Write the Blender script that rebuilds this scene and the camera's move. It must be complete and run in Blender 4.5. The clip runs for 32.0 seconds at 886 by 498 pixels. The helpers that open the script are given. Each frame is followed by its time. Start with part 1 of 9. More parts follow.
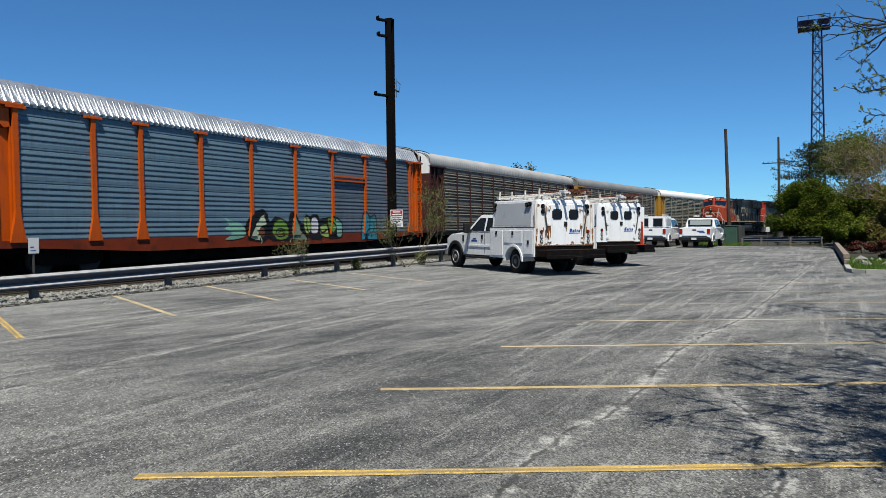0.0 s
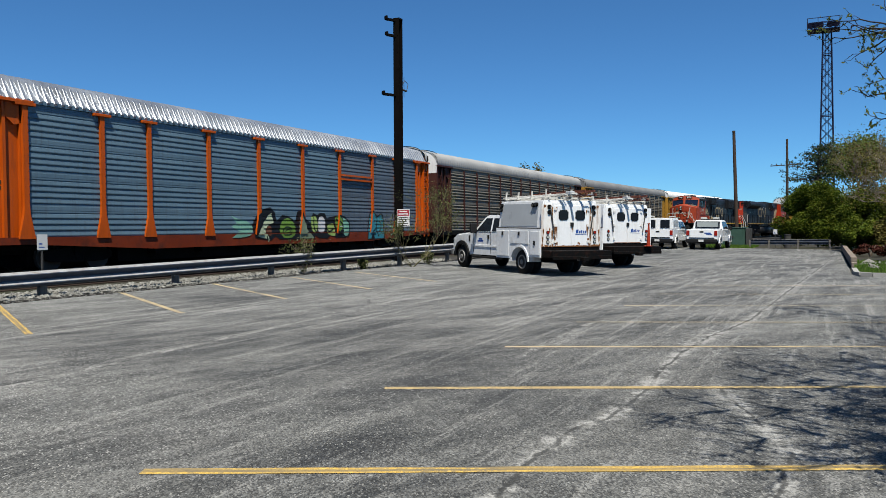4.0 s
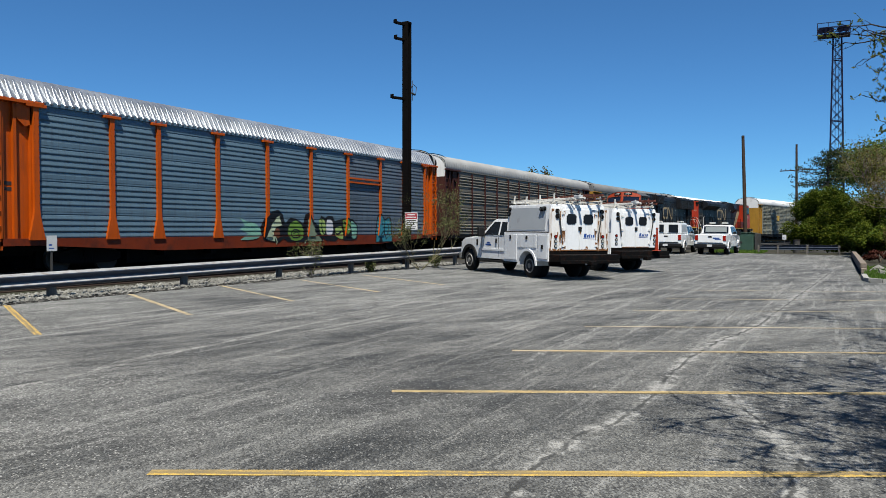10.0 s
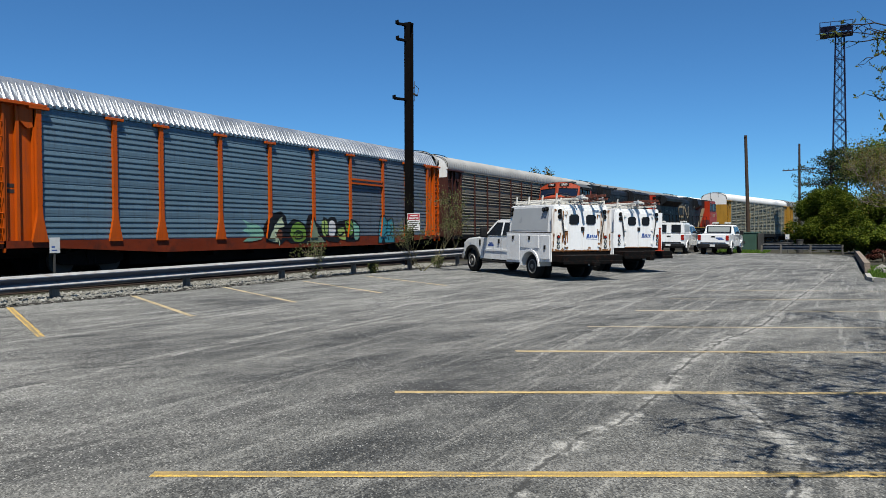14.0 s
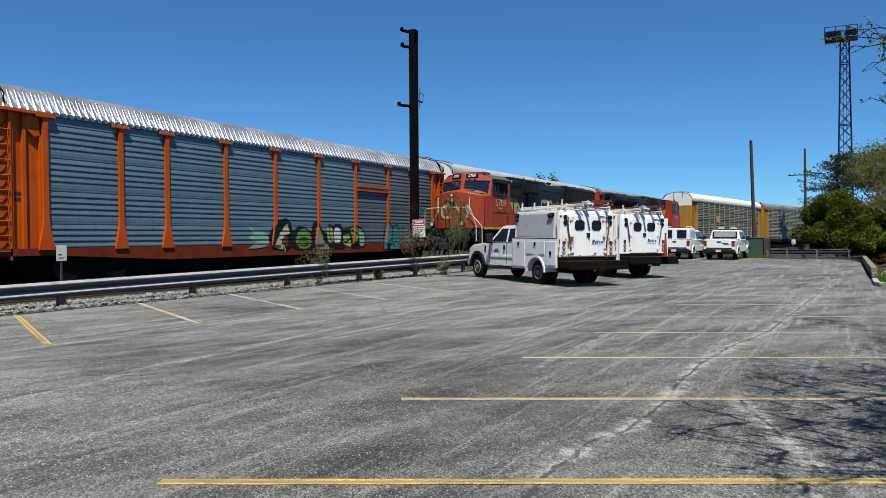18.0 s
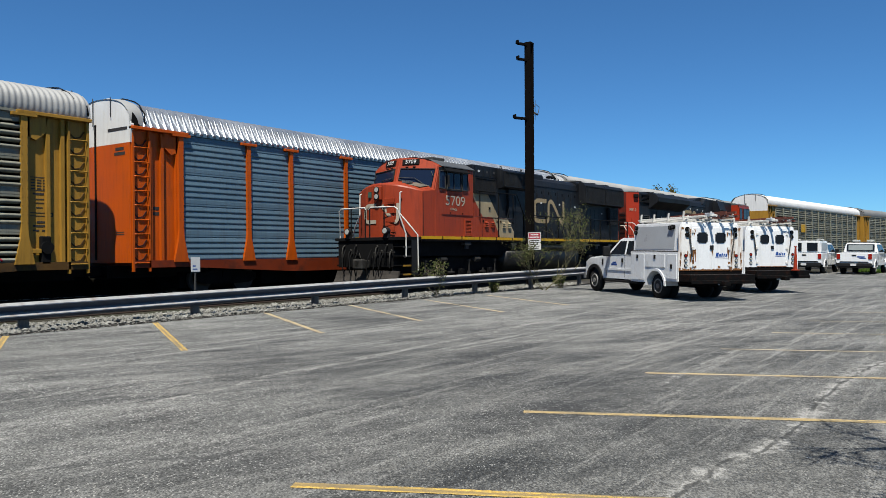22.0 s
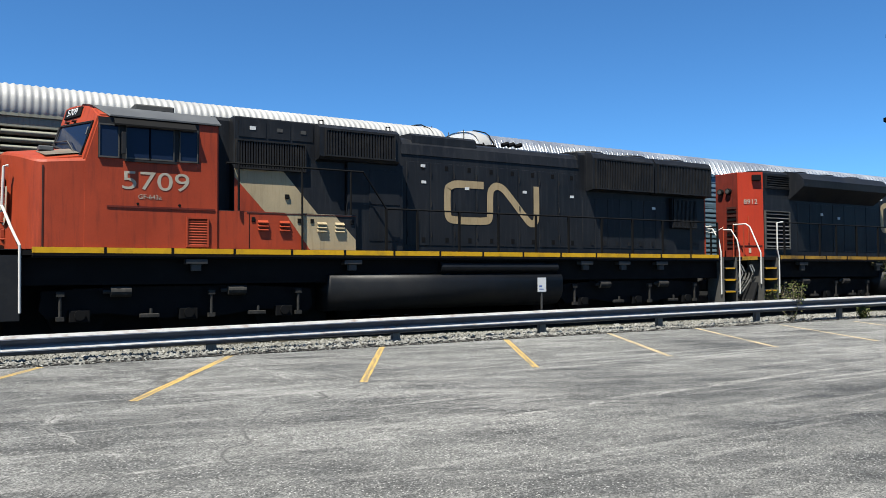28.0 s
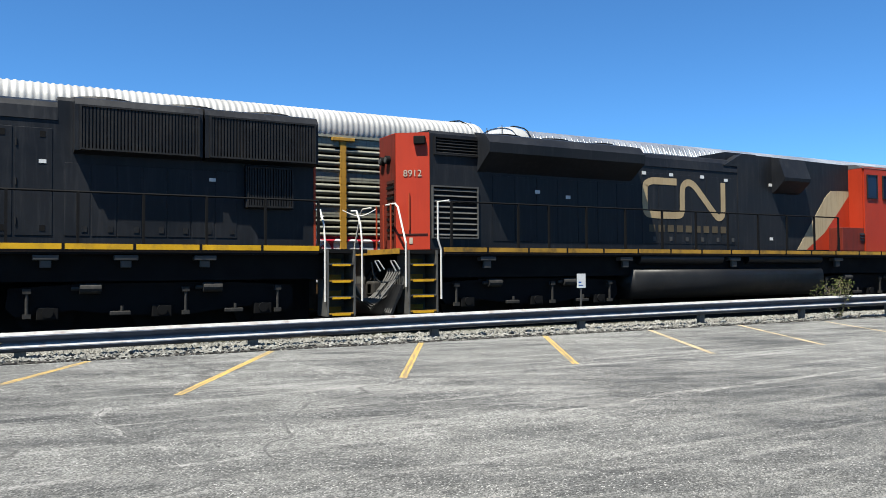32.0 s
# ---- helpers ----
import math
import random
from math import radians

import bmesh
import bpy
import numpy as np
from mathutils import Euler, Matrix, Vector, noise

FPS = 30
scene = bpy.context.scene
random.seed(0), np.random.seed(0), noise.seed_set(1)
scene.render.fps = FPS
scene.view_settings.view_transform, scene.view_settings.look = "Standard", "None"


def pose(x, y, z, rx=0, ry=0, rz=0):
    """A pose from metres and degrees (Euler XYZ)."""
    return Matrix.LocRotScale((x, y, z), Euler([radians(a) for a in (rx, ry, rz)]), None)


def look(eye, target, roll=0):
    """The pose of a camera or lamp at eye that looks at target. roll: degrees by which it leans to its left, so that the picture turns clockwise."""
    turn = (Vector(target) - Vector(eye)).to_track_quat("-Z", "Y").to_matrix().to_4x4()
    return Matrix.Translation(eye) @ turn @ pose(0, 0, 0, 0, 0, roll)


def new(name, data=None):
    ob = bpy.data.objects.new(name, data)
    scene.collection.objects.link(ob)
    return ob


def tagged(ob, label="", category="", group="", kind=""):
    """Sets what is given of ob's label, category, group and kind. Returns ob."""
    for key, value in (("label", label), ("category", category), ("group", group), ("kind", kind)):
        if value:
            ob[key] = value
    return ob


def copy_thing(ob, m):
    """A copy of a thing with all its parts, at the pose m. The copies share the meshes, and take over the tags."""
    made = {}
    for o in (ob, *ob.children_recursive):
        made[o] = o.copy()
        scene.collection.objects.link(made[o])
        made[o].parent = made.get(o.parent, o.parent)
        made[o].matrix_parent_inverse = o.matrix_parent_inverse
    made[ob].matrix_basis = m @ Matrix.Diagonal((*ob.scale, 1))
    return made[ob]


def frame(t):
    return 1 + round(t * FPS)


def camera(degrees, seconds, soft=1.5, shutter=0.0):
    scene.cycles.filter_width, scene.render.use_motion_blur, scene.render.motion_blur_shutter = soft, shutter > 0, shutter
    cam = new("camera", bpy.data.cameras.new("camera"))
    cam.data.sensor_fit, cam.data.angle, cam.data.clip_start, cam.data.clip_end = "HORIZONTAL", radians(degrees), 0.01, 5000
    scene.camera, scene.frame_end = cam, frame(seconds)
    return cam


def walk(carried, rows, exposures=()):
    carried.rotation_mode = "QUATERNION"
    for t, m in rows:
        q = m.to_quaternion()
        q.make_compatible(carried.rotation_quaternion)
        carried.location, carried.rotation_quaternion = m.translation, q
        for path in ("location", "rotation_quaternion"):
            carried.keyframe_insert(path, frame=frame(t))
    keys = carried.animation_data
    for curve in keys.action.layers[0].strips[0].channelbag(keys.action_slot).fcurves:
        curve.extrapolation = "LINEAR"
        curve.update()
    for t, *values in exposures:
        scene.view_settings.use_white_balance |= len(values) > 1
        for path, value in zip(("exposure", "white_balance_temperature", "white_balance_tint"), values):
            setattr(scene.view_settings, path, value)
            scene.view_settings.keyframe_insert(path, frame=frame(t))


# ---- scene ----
cam = camera(57.7, 32.0, 0.55)
PATH = [
    (0, pose(0.038, 0.058, 1.601, 88.51, 1.01, 25.01)),
    (0.5, pose(0.070, 0.040, 1.608, 88.67, 1.25, 25.18)),
    (1, pose(0.064, 0.047, 1.605, 88.45, 1.22, 25.18)),
    (1.5, pose(0.063, 0.050, 1.606, 88.22, 1.25, 25.23)),
    (2, pose(0.065, 0.049, 1.605, 88.01, 1.11, 25.25)),
    (2.5, pose(0.067, 0.048, 1.608, 88.96, 0.90, 25.25)),
    (3, pose(0.069, 0.038, 1.608, 88.69, 0.81, 25.38)),
    (3.5, pose(0.071, 0.033, 1.604, 88.51, 0.65, 25.45)),
    (5.5, pose(0.071, 0.029, 1.608, 88.55, 0.37, 25.66)),
    (6, pose(0.069, 0.037, 1.604, 88.56, 0.37, 25.77)),
    (6.5, pose(0.076, 0.035, 1.607, 88.53, 0.44, 25.83)),
    (7, pose(0.079, 0.034, 1.603, 88.47, 0.45, 25.83)),
    (7.5, pose(0.081, 0.030, 1.601, 88.38, 0.49, 25.90)),
    (8, pose(0.085, 0.030, 1.602, 88.35, 0.45, 26.00)),
    (8.5, pose(0.074, 0.038, 1.601, 88.63, 0.37, 26.01)),
    (9, pose(0.068, 0.041, 1.596, 88.54, 0.27, 26.00)),
    (9.5, pose(0.072, 0.034, 1.598, 88.83, 0.24, 26.01)),
    (10, pose(0.069, 0.029, 1.603, 88.75, 0.23, 26.06)),
    (10.5, pose(0.065, 0.032, 1.604, 88.73, 0.21, 26.06)),
    (11, pose(0.064, 0.034, 1.598, 88.70, 0.27, 26.05)),
    (11.5, pose(0.066, 0.034, 1.598, 88.64, 0.26, 26.06)),
    (12, pose(0.059, 0.036, 1.603, 88.61, 0.18, 26.06)),
    (12.5, pose(0.062, 0.037, 1.601, 88.67, 0.24, 26.11)),
    (13, pose(0.064, 0.036, 1.599, 88.72, 0.32, 26.13)),
    (13.5, pose(0.058, 0.038, 1.601, 88.80, 0.37, 26.12)),
    (14, pose(0.063, 0.041, 1.600, 88.81, 0.42, 26.24)),
    (14.5, pose(0.067, 0.035, 1.606, 88.84, 0.45, 26.49)),
    (16.5, pose(0.056, 0.038, 1.603, 89.07, 0.63, 26.51)),
    (17, pose(0.057, 0.038, 1.599, 89.16, 0.64, 26.51)),
    (17.5, pose(0.054, 0.036, 1.602, 89.20, 0.64, 26.48)),
    (18, pose(0.052, 0.039, 1.602, 89.26, 0.63, 26.60)),
    (18.5, pose(0.051, 0.035, 1.600, 89.32, 0.66, 26.78)),
    (19, pose(0.046, 0.038, 1.599, 89.34, 0.64, 27.06)),
    (19.5, pose(0.040, 0.039, 1.601, 89.42, 0.67, 28.29)),
    (20, pose(0.037, 0.037, 1.598, 89.48, 0.68, 29.30)),
    (20.5, pose(0.012, 0.037, 1.595, 89.97, 0.69, 29.48)),
    (21, pose(-0.003, 0.029, 1.591, 90.19, 0.61, 31.39)),
    (21.5, pose(-0.015, 0.020, 1.592, 90.32, 0.52, 34.17)),
    (22, pose(-0.028, 0.001, 1.588, 90.28, 0.57, 34.64)),
    (22.5, pose(-0.060, -0.025, 1.592, 90.51, 0.46, 36.24)),
    (23, pose(-0.105, -0.063, 1.596, 91.35, 0.68, 37.08)),
    (23.5, pose(-0.119, -0.047, 1.604, 91.44, 0.78, 38.37)),
    (24, pose(-0.103, -0.016, 1.610, 91.61, 0.89, 41.01)),
    (24.5, pose(-0.099, 0.005, 1.597, 91.67, 0.60, 43.99)),
    (25, pose(-0.101, 0.003, 1.600, 91.66, 0.38, 45.79)),
    (25.5, pose(-0.124, 0.012, 1.593, 91.68, 0.43, 48.92)),
    (26, pose(-0.133, 0.010, 1.591, 91.72, 0.38, 51.16)),
    (26.5, pose(-0.129, -0.018, 1.584, 91.94, 0.32, 52.91)),
    (28.5, pose(-0.160, -0.164, 1.592, 91.86, 0.44, 58.81)),
    (29, pose(-0.174, -0.165, 1.589, 91.81, 0.43, 58.82)),
    (29.5, pose(-0.164, -0.163, 1.590, 91.80, 0.44, 58.81)),
    (30, pose(-0.167, -0.152, 1.589, 91.81, 0.46, 58.97)),
    (30.5, pose(-0.154, -0.151, 1.591, 91.74, 0.49, 59.31)),
    (31, pose(-0.152, -0.158, 1.587, 91.72, 0.42, 59.82)),
    (31.5, pose(-0.160, -0.160, 1.589, 91.72, 0.47, 60.40)),
    (32, pose(-0.147, -0.161, 1.594, 91.69, 0.43, 60.89)),
]
walk(cam, PATH, [(0, 0.74), (19, 0.74), (21, 0.74), (22, 0.76), (23, 1.02), (24, 1.12), (26, 1.17), (29, 1.31), (32, 1.41)])

# ---------------------------------------------------------------- light
SUN = Vector((0.235, -0.375, 0.895)).normalized()
world = bpy.data.worlds.new("sky_world")
scene.world = world
world.use_nodes = True
_n, _l = world.node_tree.nodes, world.node_tree.links
_sky = _n.new("ShaderNodeTexSky")
_sky.sky_type = "NISHITA"
_sky.sun_disc = False
_sky.sun_elevation = math.asin(SUN.z)
_sky.sun_rotation = math.atan2(SUN.x, SUN.y)
_sky.altitude = 1500
_sky.air_density, _sky.dust_density, _sky.ozone_density = 0.8, 0.25, 5.0
_tint = _n.new("ShaderNodeMix")
_tint.data_type, _tint.blend_type = "RGBA", "MULTIPLY"
_tint.inputs[0].default_value = 1.0
_tint.inputs[7].default_value = (0.555, 1.0, 1.235, 1)
_l.new(_sky.outputs[0], _tint.inputs[6])
_l.new(_tint.outputs[2], _n["Background"].inputs[0])
_n["Background"].inputs[1].default_value = 0.058
sun = new("sun", bpy.data.lights.new("sun", "SUN"))
sun.data.energy, sun.data.angle, sun.data.color = 5.0, radians(0.53), (1.0, 0.965, 0.86)
sun.matrix_basis = look(SUN * 100, (0, 0, 0))


# ---------------------------------------------------------------- materials
def mixc(nt, fac, a, b, blend="MIX"):
    m = nt.nodes.new("ShaderNodeMix")
    m.data_type, m.blend_type = "RGBA", blend
    for sock, v in ((m.inputs[0], fac), (m.inputs[6], a), (m.inputs[7], b)):
        if isinstance(v, bpy.types.NodeSocket):
            nt.links.new(v, sock)
        elif isinstance(v, (int, float)):
            sock.default_value = v
        else:
            sock.default_value = (*v[:3], 1)
    return m.outputs[2]


def noise_out(nt, vec, scale, detail=4, rough=0.6, stretch=(1, 1, 1), turn=0.0):
    mp = nt.nodes.new("ShaderNodeMapping")
    if turn:
        mp.vector_type = "TEXTURE"
        mp.inputs[3].default_value = [1 / q for q in stretch]
    else:
        mp.inputs[3].default_value = stretch
    mp.inputs[2].default_value = (0, 0, turn)
    nt.links.new(vec, mp.inputs[0])
    t = nt.nodes.new("ShaderNodeTexNoise")
    t.inputs["Scale"].default_value, t.inputs["Detail"].default_value, t.inputs["Roughness"].default_value = scale, detail, rough
    nt.links.new(mp.outputs[0], t.inputs[0])
    return t.outputs[0]


def ramp(nt, fac, lo, hi, a=0.0, b=1.0):
    m = nt.nodes.new("ShaderNodeMapRange")
    m.inputs[1].default_value, m.inputs[2].default_value, m.inputs[3].default_value, m.inputs[4].default_value = lo, hi, a, b
    nt.links.new(fac, m.inputs[0])
    return m.outputs[0]


def math2(nt, op, a, b=None):
    m = nt.nodes.new("ShaderNodeMath")
    m.operation = op
    for i, v in enumerate((a, b)):
        if v is None:
            continue
        if isinstance(v, bpy.types.NodeSocket):
            nt.links.new(v, m.inputs[i])
        else:
            m.inputs[i].default_value = v
    return m.outputs[0]


TONE = 0.61


def mat(name, col, rough=0.55, metal=0.0, var=0.12, scale=3.0, grain=60.0, dirt=None, dirt_amt=0.5, streak=False, bump=0.15, rnd=0.0, spec=0.22):
    """A painted, metal, wooden or stony surface: base colour varied at two scales, stains and fine relief."""
    col, dirt = [v * TONE for v in col], dirt and [v * TONE for v in dirt]
    m = bpy.data.materials.new(name)
    m.use_nodes = True
    nt = m.node_tree
    b = nt.nodes["Principled BSDF"]
    tc = nt.nodes.new("ShaderNodeTexCoord").outputs["Object"]
    big = noise_out(nt, tc, scale, 5, 0.6)
    c = mixc(nt, ramp(nt, big, 0.3, 0.7), [v * (1 - var) for v in col], [min(1, v * (1 + var)) for v in col])
    if rnd:
        oi = nt.nodes.new("ShaderNodeObjectInfo").outputs["Random"]
        c = mixc(nt, 1.0, c, mixc(nt, oi, [1 - rnd] * 3, [1 + rnd] * 3), "MULTIPLY")
    if dirt:
        st = (6, 6, 0.5) if streak else (1, 1, 1)
        d = noise_out(nt, tc, scale * 1.7 if not streak else 1.6, 6, 0.7, st)
        c = mixc(nt, ramp(nt, d, 0.5, 0.72, 0, dirt_amt), c, dirt)
    fine = noise_out(nt, tc, grain, 3, 0.6)
    c = mixc(nt, 1.0, c, mixc(nt, fine, [0.86] * 3, [1.12] * 3), "MULTIPLY")
    nt.links.new(c, b.inputs["Base Color"])
    nt.links.new(ramp(nt, big, 0.3, 0.7, max(0.03, rough - 0.1), min(1, rough + 0.1)), b.inputs["Roughness"])
    b.inputs["Metallic"].default_value = metal
    b.inputs["Specular IOR Level"].default_value = spec
    if bump:
        bn = nt.nodes.new("ShaderNodeBump")
        bn.inputs["Strength"].default_value, bn.inputs["Distance"].default_value = bump, 0.01
        nt.links.new(fine, bn.inputs["Height"])
        nt.links.new(bn.outputs[0], b.inputs["Normal"])
    return m


def glass_mat(name, col, rough=0.04):
    m = bpy.data.materials.new(name)
    m.use_nodes = True
    b = m.node_tree.nodes["Principled BSDF"]
    b.inputs["Base Color"].default_value = (*col, 1)
    b.inputs["Roughness"].default_value = rough
    b.inputs["Specular IOR Level"].default_value = 0.3 if rough > 0.05 else 0.14
    b.inputs["Coat Weight"].default_value = 0.0
    b.inputs["Coat Roughness"].default_value = 0.03
    return m


def island_mat(name, cols, rough=0.8, translucent=0.0, bump=0.0):
    """Leaves, stones and grass: each piece takes its own shade."""
    m = bpy.data.materials.new(name)
    m.use_nodes = True
    nt = m.node_tree
    b = nt.nodes["Principled BSDF"]
    g = nt.nodes.new("ShaderNodeNewGeometry").outputs["Random Per Island"]
    r = nt.nodes.new("ShaderNodeValToRGB")
    cols = [[v * 0.73 for v in q] for q in cols]
    r.color_ramp.elements[0].color = (*cols[0], 1)
    r.color_ramp.elements[1].color = (*cols[-1], 1)
    for i, c in enumerate(cols[1:-1]):
        e = r.color_ramp.elements.new((i + 1) / (len(cols) - 1))
        e.color = (*c, 1)
    nt.links.new(g, r.inputs[0])
    tc = nt.nodes.new("ShaderNodeTexCoord").outputs["Object"]
    c = mixc(nt, 1.0, r.outputs[0], mixc(nt, noise_out(nt, tc, 0.6, 3), [0.75] * 3, [1.25] * 3), "MULTIPLY")
    nt.links.new(c, b.inputs["Base Color"])
    b.inputs["Roughness"].default_value = rough
    b.inputs["Specular IOR Level"].default_value = 0.10
    if translucent:
        tr = nt.nodes.new("ShaderNodeBsdfTranslucent")
        nt.links.new(c, tr.inputs[0])
        ms = nt.nodes.new("ShaderNodeMixShader")
        ms.inputs[0].default_value = translucent
        nt.links.new(b.outputs[0], ms.inputs[1])
        nt.links.new(tr.outputs[0], ms.inputs[2])
        nt.links.new(ms.outputs[0], nt.nodes["Material Output"].inputs[0])
    return m


SEAM_LONG = ([(-1.66, 2.5), (-1.67, 4.4), (-1.73, 5.2), (-1.70, 6.0), (-1.54, 6.6), (-1.50, 7.7), (-1.55, 8.9), (-1.55, 10.6), (-1.42, 12.1), (-1.12, 13.9), (-0.9, 18.0), (-0.38, 25.0), (0.2, 40.0)], 0.045)
SEAM_SHORT = ([(-0.2, 4.2), (-0.18, 5.3), (-0.14, 6.1), (-0.15, 6.6), (-0.28, 7.2), (-0.50, 7.7), (-1.0, 8.6)], 0.040)
SEAM_LANE = ([(-6.5, -2.0), (-6.62, 0.9), (-6.76, 2.45), (-6.74, 3.6), (-7.04, 5.0), (-7.4, 8.7), (-7.7, 11.8), (-8.1, 17.0)], 0.014)
# cracks that run across the lot: y given at rising x
CRACK_NEAR = ([(0.95, -9.8), (0.84, -9.37), (0.70, -8.82), (0.80, -8.45), (0.86, -8.28), (1.0, -7.88), (1.13, -7.52), (1.14, -7.11)], 0.020)
CRACK_FAR = ([(3.80, -12.9), (3.91, -12.31), (4.04, -11.69), (3.98, -11.0), (3.88, -10.35), (3.95, -9.9)], 0.016)
SEAM_BRANCH = ([(-3.20, 9.0), (-3.27, 9.8), (-3.36, 10.8), (-3.22, 12.4), (-3.16, 12.9), (-3.3, 13.6)], 0.016)


STREAK_A, STREAK_B = 84, 68


def asphalt_mat():
    """Worn, sealed asphalt: pale aggregate showing through in streaks, dark patches and pale cracked seams."""
    m = bpy.data.materials.new("worn_asphalt")
    m.use_nodes = True
    nt = m.node_tree
    b = nt.nodes["Principled BSDF"]
    tc = nt.nodes.new("ShaderNodeTexCoord").outputs["Object"]
    wide = noise_out(nt, tc, 0.16, 4, 0.55)
    streak = noise_out(nt, tc, 1.0, 5, 0.62, (0.26, 1.8, 1), radians(STREAK_A))
    streak2 = noise_out(nt, tc, 1.0, 5, 0.66, (0.5, 1.7, 1), radians(STREAK_B))
    fine = noise_out(nt, tc, 64, 3, 0.65, (1.0, 0.66, 1))
    grit = noise_out(nt, tc, 4, 12, 0.85)
    a = math2(nt, "ADD", math2(nt, "MULTIPLY", streak, 0.55), math2(nt, "MULTIPLY", streak2, 0.45))
    a = math2(nt, "ADD", a, math2(nt, "MULTIPLY", math2(nt, "SUBTRACT", wide, 0.5), 0.35))
    smear = noise_out(nt, tc, 0.62, 6, 0.62, (0.55, 1.5, 1), radians(STREAK_B - 12))
    a = math2(nt, "ADD", a, math2(nt, "MULTIPLY", math2(nt, "SUBTRACT", smear, 0.5), 0.75))
    worn = ramp(nt, a, 0.34, 0.70)
    c = mixc(nt, worn, (0.028, 0.029, 0.0295), (0.112, 0.1115, 0.107))
    # single stones of the aggregate, pale and dark, standing out of the binder
    mp = nt.nodes.new("ShaderNodeMapping")
    mp.vector_type = "TEXTURE"
    mp.inputs[3].default_value, mp.inputs[2].default_value = (1, 1.9, 1), (0, 0, radians(38))
    nt.links.new(tc, mp.inputs[0])
    st = nt.nodes.new("ShaderNodeTexVoronoi")
    st.inputs["Scale"].default_value = 98
    nt.links.new(mp.outputs[0], st.inputs[0])
    cell = nt.nodes.new("ShaderNodeSeparateColor")
    nt.links.new(st.outputs["Color"], cell.inputs[0])
    stone = math2(nt, "ADD", math2(nt, "MULTIPLY", cell.outputs[0], 0.65), math2(nt, "MULTIPLY", fine, 0.35))
    speck = ramp(nt, stone, 0.28, 0.78)
    c = mixc(nt, speck, mixc(nt, 1.0, c, (0.46, 0.46, 0.47), "MULTIPLY"), mixc(nt, 1.0, c, (1.55, 1.55, 1.53), "MULTIPLY"))
    bright = math2(nt, "MULTIPLY", ramp(nt, cell.outputs[1], 0.90, 0.97), ramp(nt, wide, 0.40, 0.60, 0.25, 0.75))
    c = mixc(nt, bright, c, (0.30, 0.295, 0.28))
    joint = ramp(nt, st.outputs["Distance"], 0.45, 0.75, 1.0, 0.55)
    c = mixc(nt, 1.0, c, mixc(nt, joint, [0.45] * 3, [1.05] * 3), "MULTIPLY")
    c = mixc(nt, 1.0, c, mixc(nt, ramp(nt, grit, 0.40, 0.60), [0.76] * 3, [1.24] * 3), "MULTIPLY")
    # soft pale wipes and thin pale scuffs drawn out along the lanes
    wipe = noise_out(nt, tc, 0.8, 7, 0.66, (0.34, 1.9, 1), radians(STREAK_B - 4))
    c = mixc(nt, math2(nt, "MULTIPLY", ramp(nt, wipe, 0.53, 0.66, 0.0, 0.8), ramp(nt, speck, 0, 1, 0.25, 0.9)), c, (0.155, 0.153, 0.146))
    scuff = noise_out(nt, tc, 1.0, 7, 0.7, (0.22, 4.5, 1), radians(STREAK_A + 6))
    c = mixc(nt, math2(nt, "MULTIPLY", ramp(nt, scuff, 0.53, 0.62), ramp(nt, speck, 0, 1, 0.10, 0.75)), c, (0.20, 0.197, 0.188))
    # pale cracked seams: each wanders along the lot, x given at rising y
    sep = nt.nodes.new("ShaderNodeSeparateXYZ")
    nt.links.new(tc, sep.inputs[0])
    # low-angle sheen put into the colour: the lot is paler farther off
    far_sheen = math2(nt, "MAXIMUM", ramp(nt, sep.outputs[1], 8.0, 15.0), ramp(nt, sep.outputs[0], -9.5, -4.5, 1.0, 0.0))
    c = mixc(nt, 1.0, c, mixc(nt, far_sheen, [0.97] * 3, [1.25] * 3), "MULTIPLY")
    warp = math2(nt, "MULTIPLY", math2(nt, "SUBTRACT", noise_out(nt, tc, 2.2, 6, 0.7), 0.5), 0.24)
    broken = ramp(nt, noise_out(nt, tc, 2.0, 6, 0.75), 0.42, 0.56, 0.05, 1.0)
    seam = None
    for path, w in (SEAM_LONG, SEAM_SHORT, SEAM_BRANCH, SEAM_LANE, CRACK_NEAR, CRACK_FAR):
        run, off = (0, 1) if path in (CRACK_NEAR[0], CRACK_FAR[0]) else (1, 0)
        r = nt.nodes.new("ShaderNodeValToRGB")
        r.color_ramp.interpolation = "LINEAR"
        ya, yb = path[0][1], path[-1][1]
        el = r.color_ramp.elements
        for n, (px_, py_) in enumerate(path):
            e = el[n] if n < 2 else el.new(0.5)
            e.position = (py_ - ya) / (yb - ya)
        for e in el:
            y_ = ya + e.position * (yb - ya)
            x_ = min(path, key=lambda q: abs(q[1] - y_))[0]
            e.color = ((x_ + 20) / 40,) * 3 + (1,)
        nt.links.new(ramp(nt, sep.outputs[run], ya, yb), r.inputs[0])
        line = math2(nt, "SUBTRACT", math2(nt, "MULTIPLY", r.outputs[0], 40.0), 20.0)
        dist = math2(nt, "ABSOLUTE", math2(nt, "ADD", math2(nt, "SUBTRACT", sep.outputs[off], line), warp))
        inside = math2(nt, "MULTIPLY", ramp(nt, sep.outputs[run], ya, ya + 0.3), ramp(nt, sep.outputs[run], yb - 0.3, yb, 1.0, 0.0))
        f = math2(nt, "MULTIPLY", ramp(nt, dist, w * 0.2, w * 4.6, 1.0, 0.0), inside)
        seam = f if seam is None else math2(nt, "MAXIMUM", seam, f)
    core = ramp(nt, seam, 0.90, 0.98, 0.0, 0.8)
